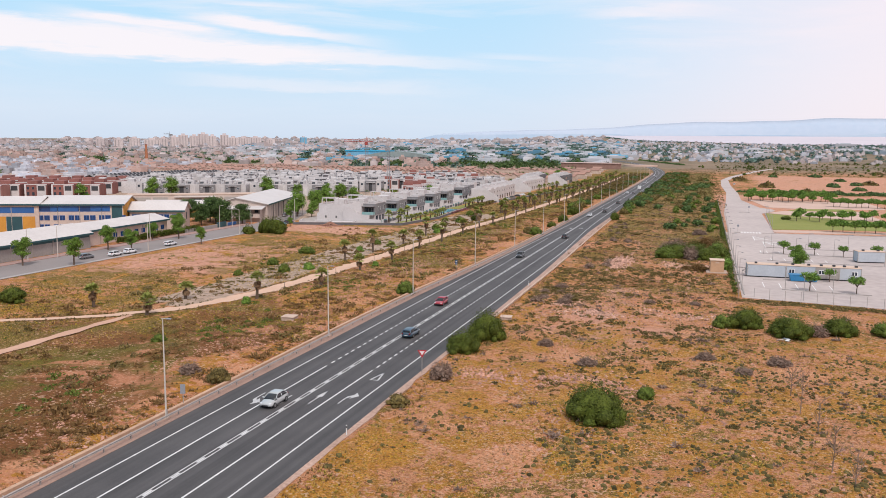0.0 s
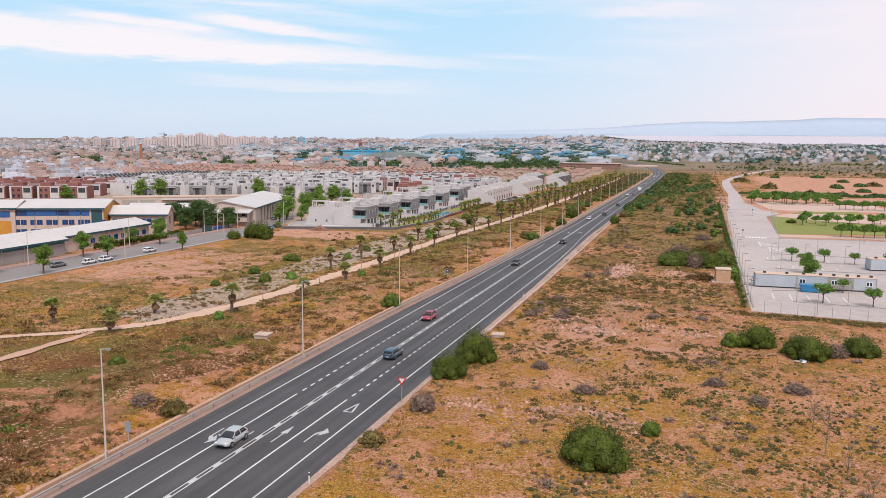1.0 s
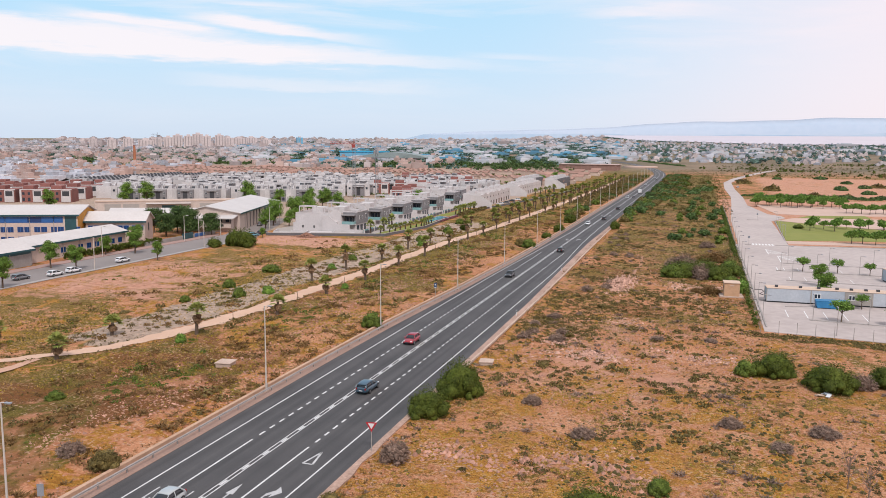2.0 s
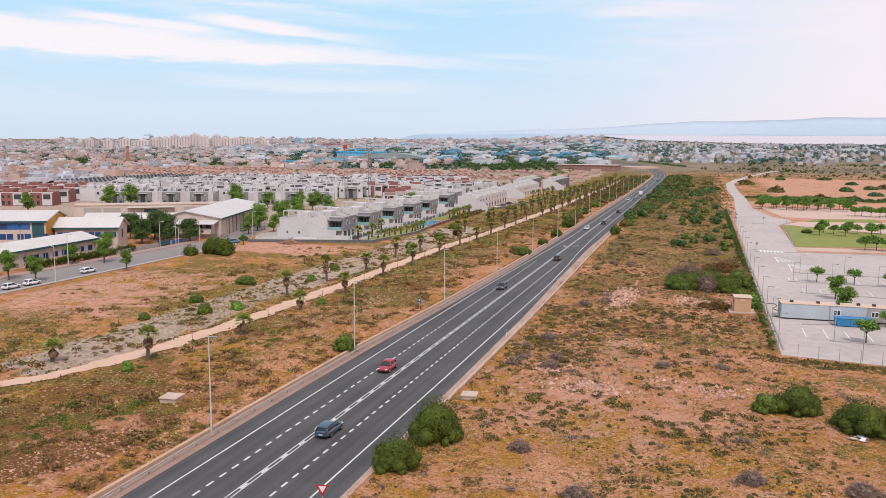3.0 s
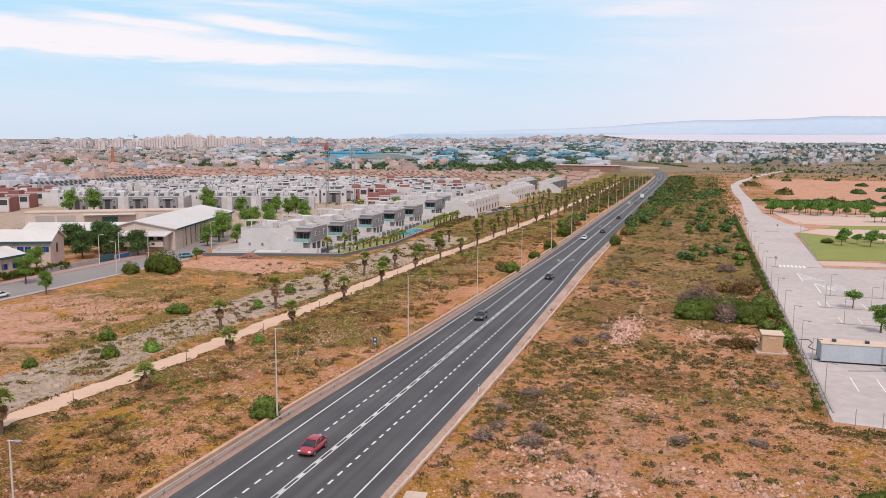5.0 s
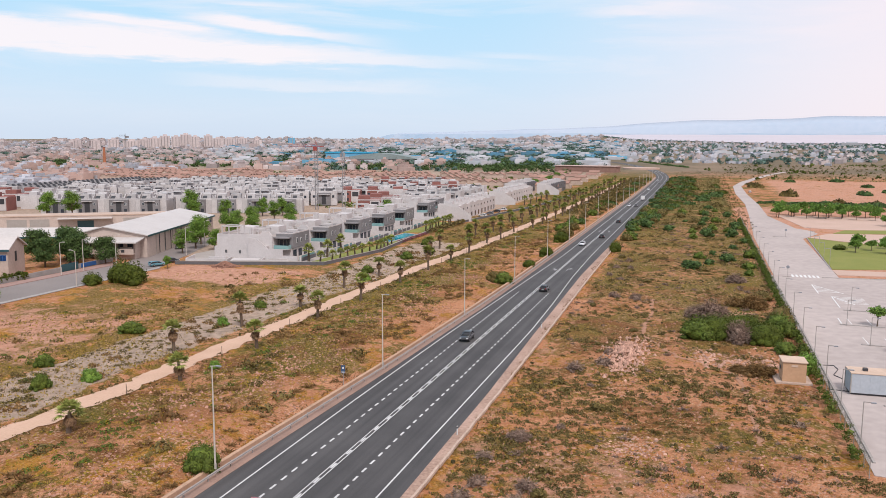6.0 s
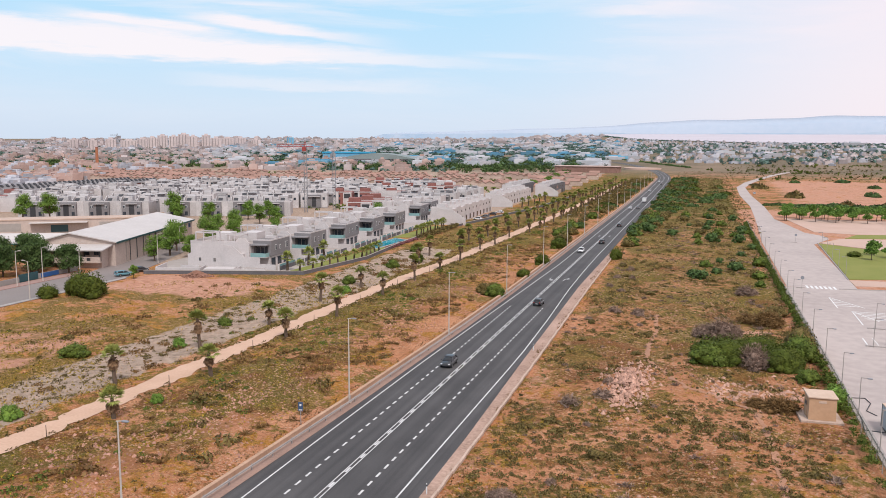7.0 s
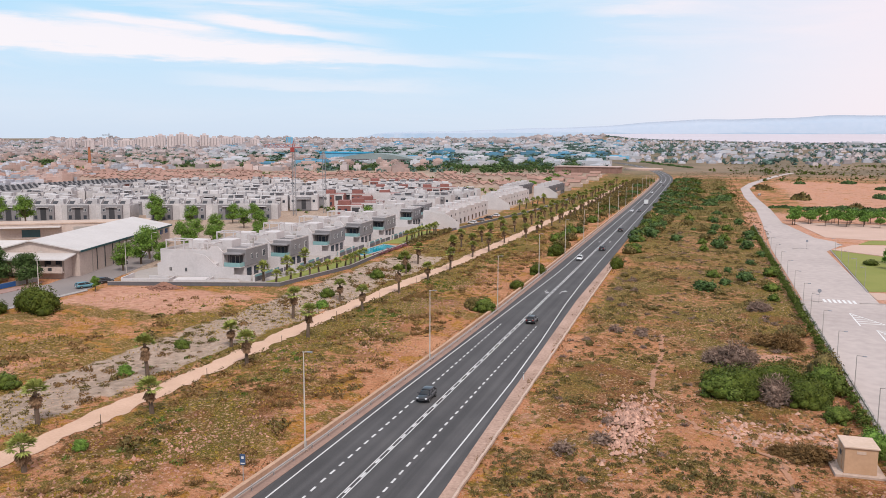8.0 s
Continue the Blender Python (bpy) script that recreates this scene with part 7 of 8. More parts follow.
def plain_house(m, seed):
    """A simpler neighbour in the rows behind: body, one grey bay, roof rooms and sloping walls."""
    r = random.Random(seed)
    h = tagged(empty("row_house", m), "white flat-roofed row house with roof rooms", "house", "white row houses")
    tall = 6.2 + r.uniform(0, 0.8)
    bm = box(0, 14.2, 0, 13, -0.3, tall + 0.8)
    top = [f for f in bm.faces if f.normal.z > 0.5]
    bmesh.ops.inset_region(bm, faces=top, thickness=0.3)
    bmesh.ops.translate(bm, verts=top[0].verts, vec=(0, 0, -0.8))
    part("body", bm, ROW_WHITE, h)
    part("roof_deck", box(0.35, 13.85, 0.35, 12.65, tall, tall + 0.03), ROOF_GREY, h)
    x = r.uniform(1.5, 4.5)
    part("grey_bay", box(x, x + 7.5, -1.0, 0, -0.3, tall - 0.2, 0.03), GREY_RENDER, h)
    # shade of the bay's recess, as a thin dark sheet
    part("recess", box(x + 2.6, x + 4.8, -1.06, -1.0, 0.3, 5.4), DARK, h)
    part("canopy", box(x + 0.5, x + 7, -1.9, -1.0, 5.5, 5.75), ROW_WHITE, h)
    for q in (r.uniform(0.8, 2.0), r.uniform(7.6, 8.6)):
        d = r.uniform(3.4, 6.5)
        part("roof_room", box(q, q + r.uniform(3.6, 5.2), d, d + r.uniform(3, 5), tall, tall + r.uniform(1.3, 2.3), 0.04), ROW_WHITE, h)
        k = r.random()
        if k < 0.45:
            part("sloping_wall", prism([(d - 3.6, tall + 0.5), (d, tall + 2.3), (d + 2, tall + 2.3), (d + 2, tall + 0.5)], "x", q - 0.4, q - 0.16), ROW_WHITE, h)
        elif k < 0.75:
            part("stair_flight", prism([(d - 3.8, tall + 0.2), (d - 3.2, tall + 0.2), (d, tall + 2.2), (d, tall + 2.6), (d - 0.5, tall + 2.6)], "x", q + 0.2, q + 1.2), GREY_RENDER, h)
        else:
            part("roof_canopy", box(q - 0.3, q + 4.2, d - 3.2, d + 0.2, tall + 2.2, tall + 2.4), ROW_WHITE, h)
    if r.random() < 0.6:
        part("solar_panel", prism([(1.2, tall + 0.9), (2.8, tall + 1.8), (2.8, tall + 1.9), (1.2, tall + 1.0)], "x", 5.2, 7.4), DARK, h)
    for q in (1.0, 11.6):
        part("window", box(q, q + 1.2, -0.06, 0.02, 3.9, 5.2), GLASS, h)
    return h


turn = math.degrees(math.atan2(U.y, U.x))
start = Vector((-250.5, 388.5, 0))
house = row_house(pose(*start, 0, 0, turn))
for i in (-1, 1, 2, 3, 4, 5, 6):
    copy_thing(house, pose(*(start + U * (14.55 * i + (7.0 if i > 2 else 0.0))), 0, 0, turn))
plain = [plain_house(pose(0, 0, 0), 200 + s) for s in range(7)]
shown = set()
rh = random.Random(12)
for k in range(1, 12):
    for i in range(-6, 16):
        p = start + U * (14.55 * i + 4.0 * (k % 3) + rh.uniform(-1, 1)) + V * (22.0 * k + rh.uniform(-2.5, 2.5))
        # keep clear of the brick quarter, the villas and the building site
        if p.x > -118 - 0.1 * (p.y - 400) or (k < 4 and i < -2 - k // 3) or (i > 5 + k and k < 4) or p.y > 650 or (p.x < -338 and p.y > 440) or rh.random() < 0.1:
            continue
        q = rh.randrange(7)
        m = pose(p.x, p.y, float(rise(p.y)) + rh.uniform(-0.3, 0.5), 0, 0, turn + (180 if rh.random() < 0.35 else 0) + rh.uniform(-3, 3))
        if q in shown:
            copy_thing(plain[q], m)
        else:
            shown.add(q)
            plain[q].matrix_basis = m

for i, (x, y) in enumerate(((-112, 472), (-110, 492), (-108, 512), (-108, 534), (-126, 506), (-128, 530), (-110, 556), (-112, 578))):
    copy_thing(plain[i % 7], pose(x, y, 0, 0, 0, 6))

BRICK = material("red_brick_render", (0.31, 0.125, 0.105), (0.235, 0.095, 0.08), fine=2.5, broad=0.3, rough=0.9, objects=0.15)
CREAM = material("cream_render", (0.56, 0.43, 0.355), (0.43, 0.32, 0.26), fine=2, broad=0.2, rough=0.9, objects=0.12)
TERRACOTTA = material("terracotta_roof", (0.42, 0.25, 0.195), (0.31, 0.175, 0.135), fine=3, broad=0.3, rough=0.9, objects=0.15)


def brick_house(m, mat, label, group):
    h = tagged(empty("town_house", m), label, "house", group)
    part("body", box(0, 12, 0, 11, -0.3, 6.6), mat, h)
    part("upper_box", box(1, 6.5, 1.6, 8, 6.98, 8.9, 0.03), mat, h)
    part("roof_terrace", box(0.3, 11.7, 0.5, 10.6, 6.6, 6.98), mat, h)
    part("white_panel", box(-0.06, 0.9, -0.35, 11.04, -0.3, 6.6), STUCCO, h)
    part("white_band", box(-0.08, 12.08, -0.08, 0.46, 6.6, 7.0), STUCCO, h)
    part("white_frame", box(6.8, 11.6, -0.7, 0, 0.2, 6.4, 0.03), STUCCO, h)
    # dark sheet on the frame in place of a shaded recess
    part("recess", box(7.4, 11.0, -0.76, -0.7, 3.4, 6.0), DARK, h)
    for x in (1.8, 4.6):
        part("window", box(x - 0.6, x + 0.6, -0.05, 0.02, 4.0, 5.4), GLASS, h)
        part("window", box(x - 0.65, x + 0.65, -0.05, 0.02, 0.6, 2.5), GLASS, h)
    return h


bh = brick_house(pose(-300, 352, 0, 0, 0, 24), BRICK, "red-rendered town house with white bands", "red town houses")
for k in range(4):
    for i in range(11):
        p = Vector((-292, 362, 0)) - U * 14.5 * i + V * 24 * k
        if (k, i) != (0, 0):
            copy_thing(bh, pose(p.x, p.y, 0, 0, 0, turn))
bh.matrix_basis = pose(-292, 362, 0, 0, 0, turn)
for x, y in ((-124, 437), (-124, 452), (-126, 467), (-164, 575), (-150, 580), (-136, 585), (-128, 596)):
    copy_thing(bh, pose(x, y, 0, 0, 0, 20))


def dark_row_house(m):
    """A red-walled house under a dark flat roof with solar heaters."""
    h = tagged(empty("town_house", m), "red-walled town house under a dark grey roof", "house", "dark-roofed town houses")
    part("body", box(0, 13.6, 0, 11, -0.3, 4.8), BRICK, h)
    part("white_frame", box(4.6, 9.0, -0.5, 0, -0.3, 5.0), STUCCO, h)
    # dark sheet that paints the shade inside the white frame
    part("recess", box(5.4, 8.2, -0.56, -0.5, 2.6, 4.6), DARK, h)
    part("roof", prism([(-0.4, 4.8), (5.5, 7.0), (11.4, 4.8), (11.4, 5.1), (5.5, 7.3), (-0.4, 5.1)], "x", -0.1, 13.7), GREY_RENDER, h)
    for x in (2.0, 6.4, 10.8):
        part("solar_heater", prism([(1.8, 6.2), (3.6, 7.2), (3.6, 7.7), (3.2, 7.7), (1.8, 6.4)], "x", x, x + 1.7), DARK, h)
    return h


for k in range(2):
    for i in range(10):
        m = pose(-352 - 24 * k - 0.06 * 13.8 * i, 470 + 13.8 * i, float(rise(470 + 13.8 * i)), 0, 0, 92)
        g = dark_row_house(m) if i + k == 0 else copy_thing(g, m)
for x, y in ((-152, 513), (-166, 507), (-139, 521), (-200, 650), (-186, 655), (-172, 660), (-158, 664)):
    copy_thing(bh, pose(x, y, float(rise(y)), 0, 0, 18))
for i in range(12):
    grow(far_tree, -92 - 3 * math.sin(i * 1.7), 640 + 21 * i, 1.2 + 0.3 * math.sin(i * 2.3), "green garden tree beside the houses", "garden trees by the houses")
ch = brick_house(pose(-330, 330, 0, 0, 0, 24), material("faded_red_render", (0.37, 0.18, 0.15), (0.28, 0.135, 0.115), fine=2.5, broad=0.3, rough=0.9, objects=0.15), "faded red town house with white bands", "faded red town houses")
for x, y in ((-345, 322), (-362, 318), (-380, 312), (-395, 305), (-410, 330)):
    copy_thing(ch, pose(x, y, 0, 0, 0, 24))


def gable_house(m):
    """A terrace of three narrow houses under one run of tiled gables."""
    h = tagged(empty("tiled_house", m), "cream terrace of narrow houses with terracotta tiled roofs", "house", "terracotta-roofed houses")
    eaves = [(6.0 * i + u, z) for i in range(3) for u, z in ((0.0, 4.2), (3.0, 5.6))] + [(18.0, 4.2)]
    part("wall", prism([(18.0, -0.3), (0.0, -0.3)] + eaves, "y", 0, 9.5), CREAM, h)
    low = [(-0.3, 4.07)] + eaves[1:-1] + [(18.3, 4.07)]
    part("roof", prism([(x, z + 0.02) for x, z in low] + [(x, z + 0.24) for x, z in low[::-1]], "y", -0.5, 10.0), TERRACOTTA, h)
    part("porch", box(0.8, 17.2, -1.7, 0, -0.3, 2.7), CREAM, h)
    return h


gh = gable_house(pose(-160, 690, float(rise(690)), 0, 0, turn))
rg = random.Random(31)
for k in range(9):
    for i in range(26):
        p = Vector((-110, 690, 0)) - Vector((0.97, 0.1, 0)) * (20.5 * i + rg.uniform(-1, 1)) + Vector((0.06, 1, 0)) * (22 * k + rg.uniform(-3, 3))
        if rg.random() < 0.22 or p.x > -75 - 0.02 * p.y:
            continue
        copy_thing(gh, Matrix.Translation((0, 0, float(rise(p.y)) - 0.2)) @ pose(p.x, p.y, 0, 0, 0, 8 + rg.choice((0, 0, 180, 90, -6))) @ Matrix.Diagonal((1, 1, rg.uniform(0.85, 1.1), 1)))
for i in range(16):
    y = 650 + i * 17
    copy_thing(gh, pose(-62 - 14 * (i % 3) - 3 * math.sin(i), y, float(rise(y)) - 0.2, 0, 0, 95))

# ---- tower cranes ----
CRANE_RED = material("crane_red", (0.36, 0.05, 0.04), (0.30, 0.045, 0.035), rough=0.6, bump=0.02)
CRANE_GREY = material("crane_grey", (0.30, 0.30, 0.31), (0.24, 0.24, 0.25), rough=0.6, bump=0.02)


def crane(m, tall, jib, back, jib_mat, label):
    c = tagged(empty("tower_crane", m), label, "crane")
    mast = bmesh.new()
    for x in (-0.7, 0.7):
        for y in (-0.7, 0.7):
            add_tube(mast, (x, y, 0), (x, y, tall), 0.09, 0.09, 4)
    z, s = 0.0, 1
    while z < tall - 2:
        for a, b in (((-0.7, -0.7), (0.7, -0.7)), ((0.7, -0.7), (0.7, 0.7)), ((0.7, 0.7), (-0.7, 0.7)), ((-0.7, 0.7), (-0.7, -0.7))):
            add_tube(mast, (*a, z), (*b, z + 2), 0.05, 0.05, 4)
        z += 2
    part("mast", mast, CRANE_GREY, c)
    arm = bmesh.new()
    for y, dz in ((-0.55, 0), (0.55, 0), (0, 1.1)):
        add_tube(arm, (-jib, y, tall + dz), (0.7, y, tall + dz), 0.13, 0.13, 4)
    x = -jib
    while x < 0:
        add_tube(arm, (x, -0.55, tall), (x + 1, 0, tall + 1.1), 0.07, 0.07, 4)
        add_tube(arm, (x + 1, 0, tall + 1.1), (x + 2, 0.55, tall), 0.07, 0.07, 4)
        x += 2
    part("jib", arm, jib_mat, c)
    part("counter_jib", box(0.7, back, -0.5, 0.5, tall - 0.2, tall + 0.2), jib_mat, c)
    part("counterweight", box(back - 2, back, -0.6, 0.6, tall - 1.8, tall - 0.2), CRANE_GREY, c)
    part("cab", box(-1.2, 0.6, -1.9, -0.8, tall - 2.2, tall - 0.2, 0.05), jib_mat, c)
    head = bmesh.new()
    for x, y in ((-0.6, -0.6), (0.6, -0.6), (0.6, 0.6), (-0.6, 0.6)):
        add_tube(head, (x, y, tall), (0, 0, tall + 3.2), 0.08, 0.06, 4)
    part("tower_head", head, jib_mat, c)
    return c


crane(pose(-153.2, 452.6, 0, 0, 0, 18), 32.6, 14, 4, CRANE_RED, "tall tower crane with red jib on a building site")
crane(pose(-146, 470, 0, 0, 0, -60), 29, 14, 4, CRANE_GREY, "grey tower crane on a building site")
crane(pose(-560, 800, float(rise(800)), 0, 0, 75), 40, 8, 4, CRANE_GREY, "distant tower crane above the houses")
stack = tagged(empty("chimney_stack", pose(-650, 870, float(rise(870)))), "tall orange brick chimney", "chimney")
part("shaft", tube((0, 0, 0), (0, 0, 26), 2.2, 1.35, 12), material("orange_brick", (0.44, 0.17, 0.085), (0.35, 0.135, 0.065), fine=1.5, broad=0.2, rough=0.9), stack)
part("cap", tube((0, 0, 26), (0, 0, 27), 1.6, 1.6, 12), BRICK, stack)

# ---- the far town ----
# white, cream, terracotta and window colours have a pale distance haze painted in
FAR_WHITE = material("hazed_white_walls", (0.56, 0.56, 0.60), (0.39, 0.395, 0.435), fine=0.3, broad=0.02, rough=0.9, bump=0.0, island=0.35)
FAR_CREAM = material("hazed_cream_walls", (0.55, 0.475, 0.46), (0.41, 0.35, 0.345), fine=0.3, broad=0.02, rough=0.9, bump=0.0, island=0.35)
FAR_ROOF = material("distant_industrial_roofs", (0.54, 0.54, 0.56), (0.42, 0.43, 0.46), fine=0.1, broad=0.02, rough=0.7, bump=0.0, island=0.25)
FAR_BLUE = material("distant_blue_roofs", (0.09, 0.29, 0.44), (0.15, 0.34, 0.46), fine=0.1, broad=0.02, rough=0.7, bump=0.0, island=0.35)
FAR_WINDOW = material("hazed_window_strips", (0.38, 0.33, 0.32), (0.31, 0.27, 0.265), fine=0.3, broad=0.05, rough=0.5, bump=0.0)
FAR_PINK = material("hazed_terracotta", (0.53, 0.39, 0.345), (0.40, 0.285, 0.25), fine=0.1, broad=0.02, rough=0.9, bump=0.0, island=0.25)


def boxes_template():
    v = [(-0.5, -0.5, 0), (0.5, -0.5, 0), (0.5, 0.5, 0), (-0.5, 0.5, 0), (-0.5, -0.5, 1), (0.5, -0.5, 1), (0.5, 0.5, 1), (-0.5, 0.5, 1)]
    return np.array(v), np.array([(0, 1, 5, 4), (1, 2, 6, 5), (2, 3, 7, 6), (3, 0, 4, 7), (4, 5, 6, 7)])


def far_boxes(name, seed, n, region, sizes, tall, mat, label, category, keep=None):
    """Many plain far buildings in one mesh, each with a lower annexe or roof storey for an uneven skyline."""
    r = np.random.RandomState(seed)
    x0, x1, y0, y1 = region
    y = y0 + (y1 - y0) * r.rand(n)
    x = x0 + (x1 - x0) * r.rand(n)
    if keep is not None:
        k = keep(x, y)
        x, y = x[k], y[k]
    n = len(x)
    tv, tf = boxes_template()
    vs, fs, base = [], [], 0
    sx, sy = sizes[0] + (sizes[1] - sizes[0]) * r.rand(n) ** 1.5, sizes[0] + (sizes[1] - sizes[0]) * r.rand(n) ** 1.5
    h, a = tall[0] + (tall[1] - tall[0]) * r.rand(n) ** 2, np.radians(r.choice([0, 18, 24, -12], n))
    z = lie(x, y) - 0.5
    for part_scale, lift in (((1, 1, 1), 0), ((0.45, 0.5, 0.35), 1)):
        lx, ly = tv[None, :, 0] * (sx * part_scale[0])[:, None], tv[None, :, 1] * (sy * part_scale[1])[:, None]
        px = x[:, None] + lx * np.cos(a)[:, None] - ly * np.sin(a)[:, None]
        py = y[:, None] + lx * np.sin(a)[:, None] + ly * np.cos(a)[:, None]
        pz = z[:, None] + (h * lift)[:, None] + tv[None, :, 2] * (h * part_scale[2])[:, None]
        vs.append(np.stack([px, py, pz], 2).reshape(-1, 3))
        fs.append((tf[None] + (np.arange(n) * 8)[:, None, None]).reshape(-1, 4) + base)
        base += n * 8
    return tagged(mesh_of(name, np.concatenate(vs), np.concatenate(fs), mat), label, category, kind="stuff")


lake_near = lambda x: np.interp(x, [-500, -200, 200, 700, 1200, 4300], [4400, 3250, 2800, 2640, 2560, 2520])
left_town = lambda x, y: x < -120 - 0.10 * (y - 900)
right_town = lambda x, y: (x > -70 - 0.12 * (y - 1100)) & (x < 0.9 * y) & (y < lake_near(x) - 6)
middle = lambda x, y: (x < -60 - 0.05 * (y - 900)) & (x > -0.62 * y)
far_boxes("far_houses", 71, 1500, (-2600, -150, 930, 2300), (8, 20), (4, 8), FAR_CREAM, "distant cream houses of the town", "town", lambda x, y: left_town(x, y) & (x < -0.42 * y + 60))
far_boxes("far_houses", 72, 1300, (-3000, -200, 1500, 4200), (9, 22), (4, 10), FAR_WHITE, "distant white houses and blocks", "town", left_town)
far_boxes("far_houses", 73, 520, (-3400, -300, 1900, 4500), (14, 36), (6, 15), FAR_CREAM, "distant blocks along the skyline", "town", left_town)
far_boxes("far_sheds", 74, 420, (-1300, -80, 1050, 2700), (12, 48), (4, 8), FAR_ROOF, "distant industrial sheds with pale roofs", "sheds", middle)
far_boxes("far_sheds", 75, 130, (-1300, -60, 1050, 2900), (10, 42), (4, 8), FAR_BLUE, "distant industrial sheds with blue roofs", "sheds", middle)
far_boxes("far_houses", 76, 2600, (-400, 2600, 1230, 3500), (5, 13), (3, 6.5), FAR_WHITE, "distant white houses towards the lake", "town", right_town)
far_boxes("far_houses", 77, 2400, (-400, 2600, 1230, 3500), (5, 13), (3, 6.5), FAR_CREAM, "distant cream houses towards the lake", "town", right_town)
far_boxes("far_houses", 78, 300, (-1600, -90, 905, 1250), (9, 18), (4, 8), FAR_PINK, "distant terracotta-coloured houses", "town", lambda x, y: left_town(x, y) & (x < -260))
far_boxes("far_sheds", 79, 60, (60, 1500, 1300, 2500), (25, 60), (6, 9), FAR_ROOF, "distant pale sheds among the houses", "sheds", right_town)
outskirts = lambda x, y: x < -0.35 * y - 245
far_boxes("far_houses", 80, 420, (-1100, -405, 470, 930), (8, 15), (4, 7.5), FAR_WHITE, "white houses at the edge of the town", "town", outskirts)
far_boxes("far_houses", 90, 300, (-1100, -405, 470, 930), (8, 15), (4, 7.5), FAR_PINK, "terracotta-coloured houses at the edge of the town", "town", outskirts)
hall_b = tagged(empty("blue_hall", pose(-470, 1180, float(rise(1180)), 0, 0, 12)), "distant bright blue industrial hall", "hall")
part("wall", box(-36, 36, 0, 40, -1, 12), FAR_BLUE, hall_b)
part("roof", box(-37, 37, -1, 41, 12, 14), material("bright_blue_roof", (0.03, 0.33, 0.55), (0.04, 0.38, 0.60), fine=0.2, broad=0.03, rough=0.6, bump=0), hall_b)
arch_h = tagged(empty("arched_hall", pose(-400, 1130, float(rise(1130)), 0, 0, 10)), "distant sports hall with low arched roof", "hall")
part("wall", box(-55, 55, 0, 46, -1, 6), FAR_CREAM, arch_h)
part("roof", prism([(-57 + i * 11.4, 6 + 8 * math.sin(math.pi * i / 10)) for i in range(11)], "y", -2, 48), material("grey_green_roof", (0.22, 0.26, 0.25), (0.26, 0.30, 0.29), fine=0.2, broad=0.03, rough=0.6, bump=0), arch_h)
brick_long = tagged(empty("long_brick_building", pose(-94, 985, float(rise(985)), 0, 0, -4)), "long low reddish-brown building", "building")
brick_long_wall = material("distant_red_brick", (0.33, 0.19, 0.15), (0.25, 0.14, 0.11), fine=0.5, broad=0.05, rough=0.9, bump=0)
part("wall", box(-30, 40, 0, 26, -1, 6.4), brick_long_wall, brick_long)
part("roof", box(-31, 41, -1, 27, 6.4, 7.0), FAR_PINK, brick_long)
for i in range(9):
    part("pier", box(-28.5 + i * 8.2, -26.5 + i * 8.2, -0.4, 0.02, -1, 6.2), brick_long_wall, brick_long)
bowl = tagged(empty("round_arena", pose(-34, 1075, float(rise(1075)))), "distant round sandy raised square", "square")
ring = bmesh.new()
bmesh.ops.create_cone(ring, cap_ends=True, segments=28, radius1=22, radius2=22, depth=3, matrix=Matrix.Translation((0, 0, 0)))
part("ring_wall", ring, PLAZA, bowl)
for i, (ang, dist, wide, tall) in enumerate([(-38.8, 2350, 24, 36), (-38.2, 2400, 26, 42), (-37.5, 2360, 24, 40), (-36.9, 2420, 30, 46), (-36.3, 2400, 22, 40), (-35.5, 2450, 24, 43), (-34.9, 2500, 28, 34), (-34.2, 2600, 36, 33), (-33.4, 2650, 34, 34), (-40.2, 2300, 40, 28), (-41.3, 2350, 26, 32), (-42.3, 2250, 22, 30), (-30.1, 2700, 20, 34), (-39.5, 2500, 26, 31), (-43.4, 2300, 20, 31), (-32.4, 2700, 30, 27)]):
    x, y = 45 + dist * math.sin(radians(ang + 2)), dist * math.cos(radians(ang + 2))
    t = tagged(empty("apartment_tower", pose(x, y, float(lie(x, y)) - 1, 0, 0, 35)), "distant cream apartment tower", "apartment building", "apartment towers")
    tall *= 0.88
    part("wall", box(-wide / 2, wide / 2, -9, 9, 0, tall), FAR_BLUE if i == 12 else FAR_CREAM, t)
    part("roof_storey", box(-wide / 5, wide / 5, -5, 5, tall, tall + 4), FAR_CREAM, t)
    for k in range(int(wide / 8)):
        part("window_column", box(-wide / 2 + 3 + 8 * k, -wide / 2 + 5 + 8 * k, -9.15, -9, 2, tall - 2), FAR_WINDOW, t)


def far_woods(seed, n, region, size, label, keep=None, mat=None, leaves=12):
    r = np.random.RandomState(seed)
    cx, cy = region[0] + (region[1] - region[0]) * r.rand(n // 9), region[2] + (region[3] - region[2]) * r.rand(n // 9)
    x, y = (np.repeat(cx, 9) + 26 * r.normal(size=n // 9 * 9)), (np.repeat(cy, 9) + 9 * r.normal(size=n // 9 * 9))
    if keep is not None:
        k = keep(x, y)
        x, y = x[k], y[k]
    p = np.stack([x, y, lie(x, y) - 0.3], 1)
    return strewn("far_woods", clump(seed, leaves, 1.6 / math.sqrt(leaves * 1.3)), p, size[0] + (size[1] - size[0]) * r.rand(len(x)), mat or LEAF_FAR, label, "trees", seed)


